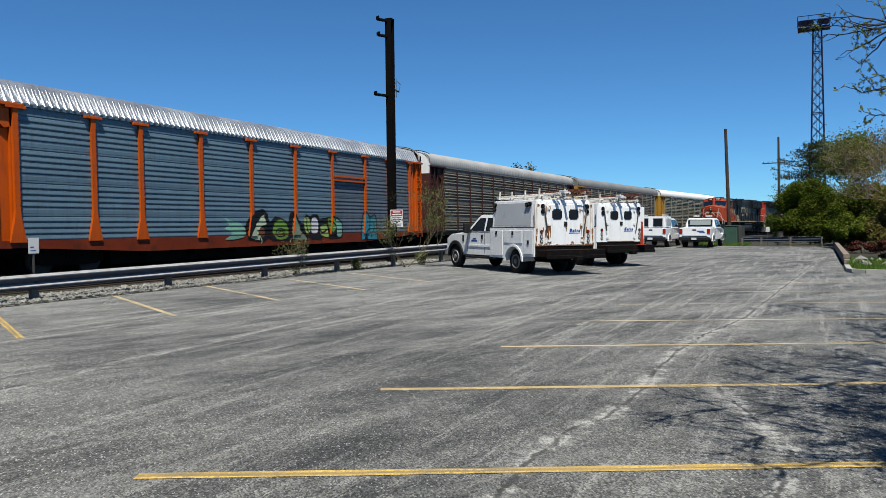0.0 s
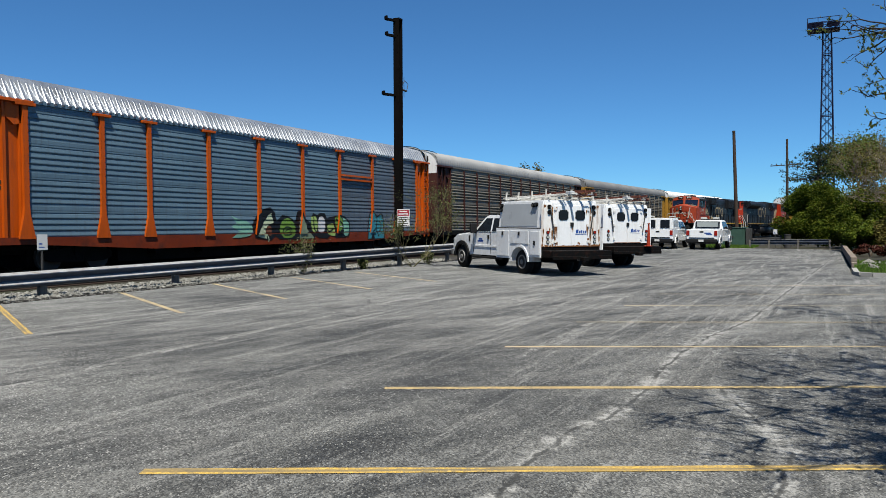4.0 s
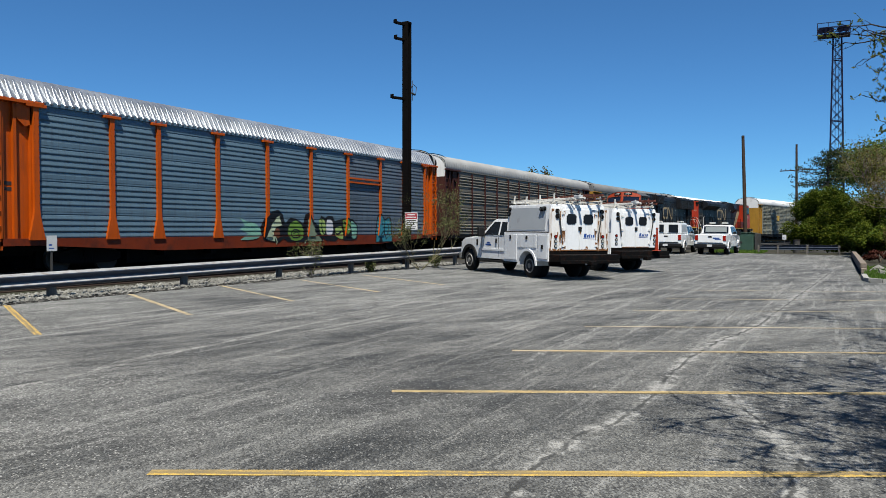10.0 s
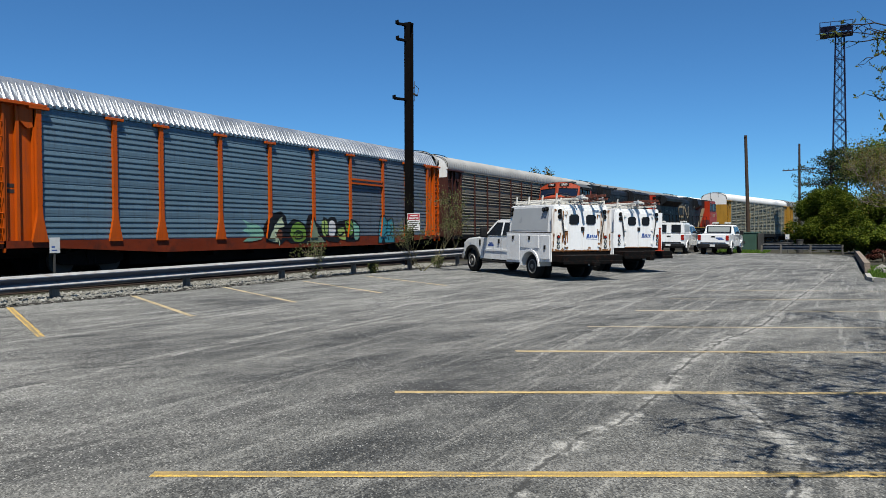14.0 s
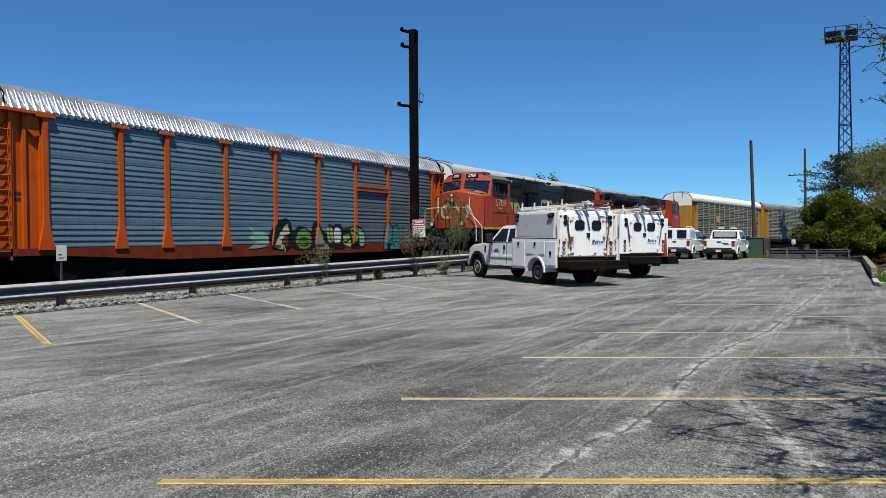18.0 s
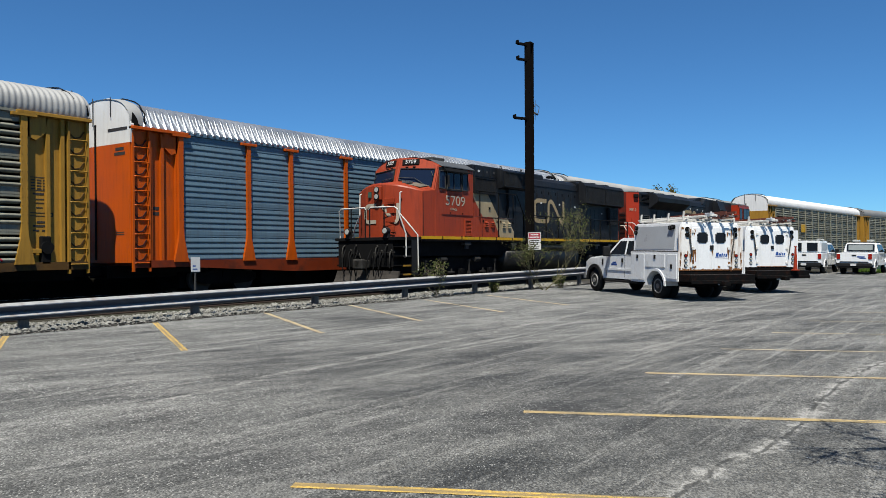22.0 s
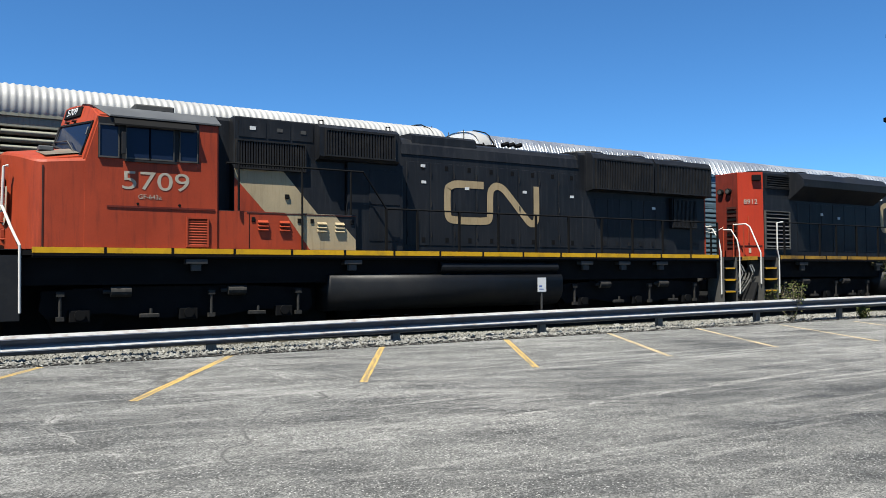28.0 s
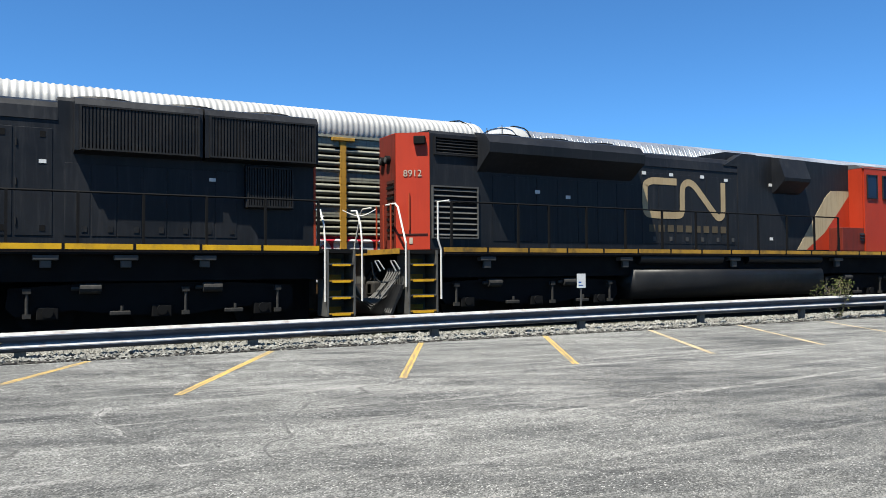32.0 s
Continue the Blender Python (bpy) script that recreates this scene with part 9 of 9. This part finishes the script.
def face(x, y, deg):
    return pose(x, y, ground_z(x), 0, 0.93, 0) @ pose(0, 0, 0, 0, 0, deg)


def build_vehicles():
    a = service_truck(face(-7.97, 24.75, 143.0))
    c = copy_thing(a, face(-7.46, 30.15, 143.0))
    for o in list(c.children_recursive):
        if o.name.startswith("rust") and not o.name.startswith("rust_edge"):
            bpy.data.objects.remove(o)
        elif o.name.startswith("rear_pillar"):
            o.data = o.data.copy()
            o.data.materials[0] = M["truck_white"]
    tagged(c, "white crew-cab service truck with a clean utility body", "truck", "service trucks")
    pickup(face(-9.45, 52.4, 88.0), True, "white pickup truck with a canopy over its bed")
    pickup(face(-6.83, 52.7, 87.0), False, "white pickup truck with a roof light bar, parked on the lot")
    t = thing("traffic_cone", "tall slim orange traffic cone standing on a truck bumper", "cone", face(-5.75, 29.4, 0) @ pose(0, 0, 0.86 * 0.9))
    b = bmesh.new()
    box(b, -0.13, 0.13, -0.13, 0.13, 0, 0.03, 0.01)
    part("base", b, M["cone"], t)
    b = bmesh.new()
    rod(b, (0, 0, 0.03), (0, 0, 0.80), 0.070, 14, 0.028)
    part("body", b, M["cone"], t)
    b = bmesh.new()
    rod(b, (0, 0, 0.80), (0, 0, 0.84), 0.045, 12)
    part("tip", b, M["cone"], t)


# ---------------------------------------------------------------- plants
class Grow:
    """Collects tapered branches and leaf places of one plant."""

    def __init__(self, seed):
        self.r = random.Random(seed)
        self.v, self.f, self.tips = [], [], []

    def limb(self, a, b, r0, r1, n=6):
        d = b - a
        if d.length < 1e-4:
            return
        q = d.to_track_quat("Z", "Y").to_matrix()
        k = len(self.v)
        for p, r in ((a, r0), (b, r1)):
            for i in range(n):
                an = 2 * math.pi * i / n
                self.v.append(tuple(p + q @ Vector((math.cos(an) * r, math.sin(an) * r, 0))))
        for i in range(n):
            self.f.append((k + i, k + (i + 1) % n, k + n + (i + 1) % n, k + n + i))

    def branch(self, p, d, length, rad, depth, spread=0.6, up=0.15, split=3, taper=0.62):
        r = self.r
        steps_n = 5 if rad < 0.07 else 3
        for i in range(steps_n):
            d2 = (d + Vector((r.gauss(0, 0.16), r.gauss(0, 0.16), r.gauss(0, 0.10) + up * 0.3))).normalized()
            q = p + d2 * length / steps_n
            self.limb(p, q, rad * (1 - 0.12 * i), rad * (1 - 0.12 * (i + 1)), 6 if rad > 0.03 else 4)
            p, d = q, d2
            if depth <= 1:
                self.tips.append((p.copy(), d.copy()))
        if depth == 0:
            self.tips.append((p.copy(), d.copy()))
            return
        for _ in range(split):
            nd = (d + Vector((r.gauss(0, spread), r.gauss(0, spread), r.gauss(0, spread * 0.7) + up))).normalized()
            self.branch(p.copy(), nd, length * r.uniform(0.6, 0.85), rad * taper, depth - 1, spread, up, split, taper)

    def clip(self, keep):
        """Lop off what reaches past the given bound."""
        self.f = [q for q in self.f if all(keep(self.v[i]) for i in q)]
        self.tips = [q for q in self.tips if keep(q[0])]

    def wood(self, name, material, parent):
        me = bpy.data.meshes.new(name)
        me.from_pydata(self.v, [], self.f)
        me.materials.append(material)
        return part(name, me, None, parent)


def leaf_mesh(name, centres, size, material, seed, droop=0.0, long=1.6, flat=0.0):
    """Small pointed leaves, each of four corners, at the given places."""
    rs = np.random.RandomState(seed)
    c = np.asarray(centres, float)
    n = len(c)
    a = rs.normal(size=(n, 3))
    a[:, 2] -= droop
    a /= np.linalg.norm(a, axis=1)[:, None]
    a[:, 2] *= 1 - flat
    side = rs.normal(size=(n, 3))
    side[:, 2] += flat * 4
    b = np.cross(a, side)
    b /= np.maximum(1e-6, np.linalg.norm(b, axis=1))[:, None]
    s = size * rs.uniform(0.6, 1.3, (n, 1))
    v = np.stack([c - a * s * long / 2, c + b * s * 0.45, c + a * s * long / 2, c - b * s * 0.45], 1).reshape(-1, 3)
    f = np.arange(4 * n).reshape(-1, 4)
    me = bpy.data.meshes.new(name)
    me.from_pydata(v.tolist(), [], f.tolist())
    me.materials.append(material)
    return me


def clouds(rs, tips, per, spread):
    out = []
    for p, d in tips:
        k = rs.poisson(per)
        if k:
            out.append(np.array(p)[None] + rs.normal(0, spread, (k, 3)))
    return np.concatenate(out) if out else np.zeros((1, 3))


def tree(name, label, x, y, z, height, rad, leaf, per, size, spread, seed, depth=4, trunk_r=0.16, bark="bark", lean=(0, 0), split=3, start=0.3, category="tree", wide=0.6, up=0.15):
    t = thing(name, label, category, pose(x, y, z))
    g = Grow(seed)
    d = Vector((lean[0], lean[1], 1)).normalized()
    p = Vector((0, 0, 0))
    q = p + d * height * start
    g.limb(p - d * 0.2, q, trunk_r, trunk_r * 0.75, 10)
    for i in range(split + 1):
        an = g.r.uniform(0, 6.28)
        nd = (d * 1.0 + Vector((math.cos(an), math.sin(an), 0)) * wide * g.r.uniform(0.6, 1.4)).normalized()
        g.branch(q.copy(), nd, height * 0.30, trunk_r * 0.55, depth - 1, wide * 0.75, up, split)
    top = max(v[2] for v in g.v)
    ext = max(abs(v[0]) + 0.001 for v in g.v)
    kz, kx = height / top, rad / ext
    g.v = [(v[0] * (kx if v[2] > height * start * 0.8 else 1), v[1] * (kx if v[2] > height * start * 0.8 else 1), v[2] * kz) for v in g.v]
    g.tips = [(Vector((a.x * kx, a.y * kx, a.z * kz)), b) for a, b in g.tips]
    g.wood("trunk", M[bark], t)
    if per:
        rs = np.random.RandomState(seed)
        part("crown", leaf_mesh("crown", clouds(rs, g.tips, per, spread), size, M[leaf], seed), None, t)
    return t


def shrub(name, label, x, y, z, rx, ry, h, leaf, n, size, seed, category="shrub", stems=14, twig="twig"):
    """A dense bush: stems from the ground and leaves in uneven lobes."""
    t = thing(name, label, category, pose(x, y, z))
    rs = np.random.RandomState(seed)
    g = Grow(seed)
    for i in range(stems):
        an, k = rs.uniform(0, 6.28), rs.uniform(0.2, 0.9)
        e = Vector((math.cos(an) * rx * k, math.sin(an) * ry * k, h * rs.uniform(0.5, 0.95)))
        mid = e * 0.5 + Vector((0, 0, h * 0.12))
        g.limb(Vector((0, 0, -0.1)), mid, 0.03, 0.02, 5)
        g.limb(mid, e, 0.02, 0.006, 4)
    g.wood("stem", M[twig], t)
    lobes = max(6, int(rx * ry * h * 1.6) + 8)
    cen = []
    for i in range(lobes):
        an, k = rs.uniform(0, 6.28), rs.uniform(0.1, 0.9) ** 0.6
        hz = rs.uniform(0.12, 1.0)
        w = math.sqrt(max(0.05, 1 - (hz - 0.30) ** 2 / 0.53))
        c = np.array([math.cos(an) * rx * k * w, math.sin(an) * ry * k * w, hz * h * 0.9])
        m = n // lobes
        q = rs.normal(size=(m, 3))
        q /= np.linalg.norm(q, axis=1)[:, None]
        q *= rs.uniform(0.55, 1.0, (m, 1)) * np.array([rx, ry, h * 0.6]) * rs.uniform(0.22, 0.42)
        cen.append(c + q)
    cen = np.concatenate(cen)
    cen = cen[cen[:, 2] > 0.03]
    part("foliage", leaf_mesh("foliage", cen, size, M[leaf], seed, flat=0.4), None, t)
    return t


def layered_pine(x, y, height, reach, seed):
    """A pine with flat, spreading layers and sky between them."""
    t = thing("pine_tree", "dark flat-layered pine rising above the bushes", "tree", pose(x, y, 0))
    rs = np.random.RandomState(seed)
    g = Grow(seed)
    g.limb(Vector((0, 0, -0.2)), Vector((0.1, 0, height * 0.97)), 0.20, 0.05, 10)
    pts = []
    for z in np.arange(3.6, height, 0.62):
        r0 = reach * (1.05 - 0.55 * (z - 3.6) / (height - 3.6))
        for k in range(6):
            an = rs.uniform(0, 6.28)
            r = r0 * rs.uniform(0.45, 1.0)
            z0 = z + rs.normal(0, 0.16)
            e = Vector((math.cos(an) * r, math.sin(an) * r, z0 + rs.uniform(-0.05, 0.3) * r + rs.normal(0, 0.15)))
            g.limb(Vector((0.05, 0, z0)), e, 0.045, 0.012, 5)
            for q in np.linspace(0.35, 1.0, 7):
                c = np.array([e.x * q, e.y * q, z0 + (e.z - z0) * q])
                for _ in range(2):
                    f = c + rs.normal(0, 1, 3) * np.array([0.34, 0.34, 0.10])
                    g.limb(Vector(c), Vector(f), 0.012, 0.004, 4)
                    pts.append(f[None] + rs.normal(0, 1, (9, 3)) * np.array([0.15, 0.15, 0.08]))
    g.wood("trunk", M["bark"], t)
    part("crown", leaf_mesh("crown", np.concatenate(pts), 0.10, M["leaf_pine"], seed), None, t)
    return t


def build_plants():
    # planted bed beyond the end of the lot, and the trees behind it
    shrub("leafy_bush", "broad deep-green leafy bush at the end of the lot", -0.5, 64.5, 0, 2.7, 2.2, 4.4, "leaf_bush", 90000, 0.09, 11)
    shrub("leafy_bush", "deep-green leafy bush behind the timber edging", 2.9, 61.0, 0, 2.5, 2.4, 4.0, "leaf_bush", 80000, 0.09, 12)
    shrub("leafy_bush", "olive-green thicket beside the parking lot", 4.8, 52.0, 0, 2.2, 3.0, 3.6, "leaf_olive", 26000, 0.10, 13)
    shrub("leafy_bush", "low green bush behind the timber edging", 1.9, 54.0, 0, 1.3, 2.6, 2.0, "leaf_bush", 20000, 0.10, 14)
    layered_pine(-0.7, 76.0, 8.2, 3.4, 21)
    tree("spring_tree", "leafless-looking tree with sparse spring leaves", 3.6, 72.0, -0.5, 9.3, 4.6, "leaf_olive", 0.5, 0.09, 0.35, 22, depth=6, trunk_r=0.20, bark="twig", wide=0.75)
    tree("spring_tree", "tree with bright young leaves behind the bushes", 2.0, 80.0, -0.5, 9.4, 2.6, "leaf_spring", 26, 0.13, 0.5, 23, depth=4, trunk_r=0.20)
    tree("bare_tree", "grey-brown bare tree with opening buds", 6.2, 66.0, 0, 9.2, 4.6, "leaf_olive", 0.35, 0.09, 0.35, 24, depth=6, trunk_r=0.20, bark="twig", wide=0.7)
    tree("bare_tree", "tangled bare tree beside the lot", 4.6, 56.0, 0, 7.0, 3.6, "leaf_olive", 0.35, 0.09, 0.32, 25, depth=6, trunk_r=0.16, bark="twig", wide=0.8)
    shrub("red_shrub", "dark red leafy shrub in the planted bed", 2.0, 44.5, 0.02, 0.7, 1.2, 0.62, "leaf_red", 3600, 0.09, 31)
    shrub("red_shrub", "low red-brown shrub beside the timber edging", 2.6, 36.5, 0.02, 0.8, 0.9, 0.8, "leaf_red", 2200, 0.08, 32)
    # far tree showing over the standing train; dark hedgerow and scrub added behind the gap below
    tree("distant_tree", "small distant tree showing above the train", -39.6, 113.0, 0, 10.6, 1.9, "leaf_olive", 4, 0.22, 0.35, 41, depth=4, trunk_r=0.2)
    rs = np.random.RandomState(50)
    n = 9000
    y = rs.uniform(-40, 260, n)
    x = -52 + 0.0008 * np.maximum(0, y - 35) ** 2 + rs.normal(0, 1.0, n)
    z = rs.uniform(0.0, 1.0, n) ** 0.8 * (2.1 + 0.5 * np.sin(y * 0.35))
    n = 9000
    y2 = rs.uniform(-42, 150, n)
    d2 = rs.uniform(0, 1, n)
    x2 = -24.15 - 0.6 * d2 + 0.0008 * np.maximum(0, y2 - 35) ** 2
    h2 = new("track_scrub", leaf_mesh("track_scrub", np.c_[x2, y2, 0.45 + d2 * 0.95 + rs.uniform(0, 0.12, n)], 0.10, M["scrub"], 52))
    tagged(h2, "added near-black scrub on the bank, closing the view under the train", "scrub", kind="stuff")
    h = new("hedgerow", leaf_mesh("hedgerow", np.c_[x, y, z], 0.75, M["leaf_dark"], 51))
    tagged(h, "added dark hedgerow that closes the view under the train", "hedgerow", kind="stuff")
    # sapling and weeds at the guardrail
    t = thing("sapling", "straggly sapling with thin stems and sparse leaves at the guardrail", "sapling", pose(-13.42, 25.68, 0.2))
    g = Grow(61)
    fork = Vector((0.42, 0.20, 0.36))
    g.limb(Vector((0, 0, -0.05)), fork * 0.5, 0.026, 0.022)
    g.limb(fork * 0.5, fork, 0.022, 0.017)
    for dx, dy, dz, ln in ((0.55, 0.75, 0.75, 1.15), (0.8, 0.5, 0.45, 0.9), (-0.3, -0.6, 0.45, 0.8), (-0.7, -0.5, 0.35, 0.85), (0.1, 0.5, 0.5, 0.7), (0.9, 0.5, 1.0, 1.2), (-0.5, -0.4, 0.8, 0.8), (0.4, 0.1, 0.25, 0.8), (0.2, 0.3, 1.1, 1.1), (-0.2, -0.3, 1.0, 1.0), (0.5, 0.2, 0.9, 1.1), (-0.6, -0.2, 0.6, 0.9)):
        g.branch(fork if dx > 0 else Vector((0, 0, 0)), Vector((dx, dy, dz)).normalized(), ln * (0.85 if dx > 0 else 0.8), 0.012, 3, 0.42, 0.22, 3, 0.62)
    g.wood("stem", M["green_twig"], t)
    rs = np.random.RandomState(62)
    part("foliage", leaf_mesh("foliage", clouds(rs, g.tips, 0.9, 0.07), 0.040, M["leaf_weed"], 63), None, t)
    for i, (x, y, hgt, per) in enumerate(((-14.35, 20.35, 1.15, 9), (-14.45, -0.35, 0.35, 10), (-14.2, 23.6, 0.3, 10), (-13.6, 27.4, 0.45, 10))):
        t = thing("weed", "tall green weed growing through the gravel at the guardrail" if i == 0 else "small green weed at the guardrail foot", "weed", pose(x, y, 0.22), "weeds")
        g = Grow(70 + i)
        for k in range(7 if i == 0 else 9):
            an = g.r.uniform(0, 6.28)
            g.branch(Vector((0, 0, 0)), Vector((math.cos(an) * 0.45, math.sin(an) * 0.45, 1)).normalized(), hgt * 0.55, 0.009, 1, 0.4, 0.3, 3, 0.6)
        g.wood("stem", M["twig"], t)
        rs = np.random.RandomState(80 + i)
        part("foliage", leaf_mesh("foliage", clouds(rs, g.tips, per * 0.45, 0.05), 0.038, M["leaf_weed"], 90 + i), None, t)
    # the tree whose limbs hang over the lot
    t = thing("overhanging_tree", "tree with spreading limbs and small opening leaves over the lot", "tree", pose(8.15, 7.4, ground_z(8.15)))
    g = Grow(103)
    g.limb(Vector((0, 0, -0.2)), Vector((-0.2, 0, 2.7)), 0.24, 0.19, 12)
    base = Vector((-0.2, 0, 2.7))
    ends = ((-8.2, -1.65, 4.25), (-7.85, -2.6, 4.2), (-7.9, 0.2, 4.2), (-7.5, -0.9, 4.5), (-7.4, 1.2, 5.0), (-6.7, 3.6, 4.0), (-6.8, 6.4, 6.5), (-6.2, 4.6, 4.9), (-7.2, -3.3, 4.6), (-6.9, -2.2, 4.0), (-6.6, 0.6, 4.3), (-6.3, -1.2, 4.6), (-6.2, 2.2, 4.5), (-5.4, -0.4, 5.2), (3.0, 2.5, 6.0), (2.6, -3.0, 6.0), (-2.0, -4.5, 6.0), (-1.5, 4.8, 6.3), (-3.6, 0.4, 6.6))
    for end in ends:
        e = Vector(end)
        e.x += 0.42
        rise = Vector((0, 0, g.r.uniform(0.5, 0.9)))
        p = base.copy()
        n = 16
        side = Vector((-(e - base).y, (e - base).x, 0)).normalized()
        for i in range(1, n + 1):
            q = i / n
            c = base.lerp(e, q) + rise * math.sin(math.pi * q) + side * 0.16 * math.sin(q * 9 + e.y) + Vector((g.r.gauss(0, 0.03), g.r.gauss(0, 0.03), g.r.gauss(0, 0.03)))
            r0, r1 = 0.07 * (1 - (i - 1) / n) ** 1.3 + 0.007, 0.07 * (1 - q) ** 1.3 + 0.007
            g.limb(p, c, r0, r1, 7)
            if q > 0.3:
                for k in range(5):
                    d = ((c - p).normalized() * 0.9 + side * g.r.choice((-1, 1)) * g.r.uniform(0.3, 1.1) + Vector((0, 0, g.r.uniform(-0.15, 0.4)))).normalized()
                    g.branch(c.copy(), d, g.r.uniform(0.35, 0.8), 0.016, 1, 0.5, 0.12, 3, 0.6)
            p = c
    # low boughs that end in fans of thin twigs, bare towards the tips and leafy near the bough
    h = Grow(107)
    fans = (((-7.47, 1.0, 3.49), ((-8.05, 3.49), (-8.10, 3.43), (-8.14, 3.60), (-7.87, 3.65), (-7.91, 3.57), (-7.60, 3.75), (-7.75, 3.23), (-7.86, 3.34))),
            ((-7.43, 1.1, 2.98), ((-7.83, 2.99), (-7.72, 2.87), (-7.68, 3.12))),
            ((-7.40, 0.9, 2.64), ((-7.70, 2.72),)))
    for root, tips in fans:
        root = Vector(root)
        p = base.copy()
        for i in range(1, 13):
            c = base.lerp(root, i / 12) + Vector((0, 0.2, 0.12)) * math.sin(math.pi * i / 12)
            h.limb(p, c, 0.05 * (1 - (i - 1) / 12) + 0.011, 0.05 * (1 - i / 12) + 0.011, 7)
            p = c
        for x, z in tips:
            e = Vector((x, root.y + h.r.uniform(-0.35, 0.35), z))
            p, bow = root.copy(), h.r.uniform(-0.06, 0.06)
            for i in range(1, 9):
                q = i / 8
                c = root.lerp(e, q) + Vector((0, 0, bow * math.sin(math.pi * q) + h.r.gauss(0, 0.008)))
                h.limb(p, c, 0.009 - 0.006 * (i - 1) / 8, 0.009 - 0.006 * q, 5)
                if i % 2 == 0 or q > 0.7:
                    d = ((c - p).normalized() + Vector((h.r.gauss(0, 0.4), h.r.gauss(0, 0.4), h.r.choice((-0.8, 0.8))))).normalized()
                    h.branch(c.copy(), d, h.r.uniform(0.05, 0.13), 0.004, 1, 0.6, 0.0, 1, 0.7)
                p = c
    h.wood("bough", M["bark_dark"], t)
    g.wood("trunk", M["bark_dark"], t)
    rs = np.random.RandomState(104)
    low = [q for q in h.tips if q[0].x > -7.80 or rs.rand() < 0.25]
    high = g.tips
    part("crown", leaf_mesh("crown", clouds(rs, low, 1.3, 0.010), 0.017, M["leaf_overhang"], 108, droop=0.6, long=2.2), None, t)
    buds = clouds(rs, high, 0.8, 0.05)
    part("crown", leaf_mesh("crown", buds, 0.026, M["leaf_overhang"], 105, droop=0.5), None, t)
    part("crown", leaf_mesh("crown", clouds(rs, [q for q in high if q[0].x > -7.2], 1.1, 0.06), 0.045, M["leaf_overhang"], 106, droop=0.3), None, t)



def build_bed():
    """Kerb, grass strip, timber edging and rocks of the planted bed."""
    b = bmesh.new()
    pts = [(12.0, 28.0), (1.35, 28.0), (1.05, 28.15), (0.92, 28.5), (0.92, 31.0)]
    for (x0, y0), (x1, y1) in zip(pts[:-1], pts[1:]):
        a, c = Vector((x0, y0, ground_z(x0) + 0.03)), Vector((x1, y1, ground_z(x1) + 0.03))
        beam(b, a, c, 0.16, 0.18)
    single("kerb", b, M["concrete"], "pale concrete kerb round the planted bed", "kerb", kind="structure")
    b = bmesh.new()
    q = [(0.98, 28.1), (14, 28.1), (14, 90), (0.98, 90)]
    b.faces.new([b.verts.new((x, y, ground_z(x) + 0.03)) for x, y in q])
    single("bed_soil", b, M["soil"], "brown soil of the planted bed", "soil", kind="structure")
    rs = np.random.RandomState(7)
    n = 16000
    x = rs.uniform(1.0, 7.5, n)
    y = 28.2 + rs.uniform(0, 1, n) * 9.0
    x2 = rs.uniform(-7.8, -4.4, 5000)
    y2 = rs.uniform(57.0, 63.5, 5000)
    x, y = np.r_[x, x2], np.r_[y, y2]
    h = rs.uniform(0.08, 0.20, len(x))
    an = rs.uniform(0, 6.28, len(x))
    z = np.where(y > 50, -0.0162 * x - 0.03, -0.0162 * np.minimum(x, 12) + 0.03)
    w = 0.016
    base = np.stack([x, y, z], 1)
    d = np.stack([np.cos(an), np.sin(an), 0 * an], 1)
    v = np.stack([base - d * w, base + d * w, base + d * w * 0.2 + np.stack([rs.normal(0, 0.03, len(x)), rs.normal(0, 0.03, len(x)), h], 1)], 1).reshape(-1, 3)
    me = bpy.data.meshes.new("grass")
    me.from_pydata(v.tolist(), [], np.arange(len(v)).reshape(-1, 3).tolist())
    me.materials.append(M["grass"])
    tagged(new("grass", me), "short bright green grass on the planted bed", "grass", kind="stuff")
    t = thing("timber_edging", "low wall of weathered grey timbers along the planted bed", "edging", pose(0, 0, 0), kind="structure")
    for i in range(9):
        y0 = 33.6 + i * 2.45
        for k in range(2):
            b = bmesh.new()
            box(b, 0.88 + (0.0 if k else 0.02), 1.10, y0 + 0.02 + 0.3 * k, y0 + 2.42 + 0.3 * k, -0.02 + 0.19 * k, 0.17 + 0.19 * k, 0.02)
            part("timber", b, M["timber"], t)
    rock_field("edging_rocks", np.c_[rs.uniform(1.2, 3.2, 26), rs.uniform(31.0, 36.0, 26), rs.uniform(0.02, 0.1, 26)], rs.uniform(0.12, 0.34, 26), M["stones"], "grey field stones in the planted bed", 9)

build_ground()
build_lines()
build_far_train()
build_near_cars()
build_guardrails()
build_pole()
small_sign(-14.9, 11.71, 0.2, 1.55, "small white notice on a thin post behind the guardrail")
build_far_fixtures()
build_vehicles()
build_bed()
build_plants()
build_tracks()


def motions():
    """The near train rolls past, its wheels turning; all else stands still."""
    rolling = [(LEAD[0], LEAD[1], 9.1, 0.53), (SECOND[0], SECOND[1], 31.75, 0.53)]
    rolling += [(c, w, 59.0 + 28.9 * k, 0.46) for k, (c, w) in enumerate(NEAR_CARS)]
    for ob, wheels, off, r in rolling:
        walk(ob, [(t, on_track(NEAR_X, y + off)) for t, y in RUN])
        for w in wheels:
            y0 = w.matrix_basis.translation.copy()
            rows = []
            for k in range(0, 241):
                t = k * 4 / 30
                turn = (run_at(0) - run_at(t)) / r
                rows.append((t, Matrix.Translation(y0) @ Matrix.Rotation(turn, 4, "X")))
            walk(w, rows)


motions()
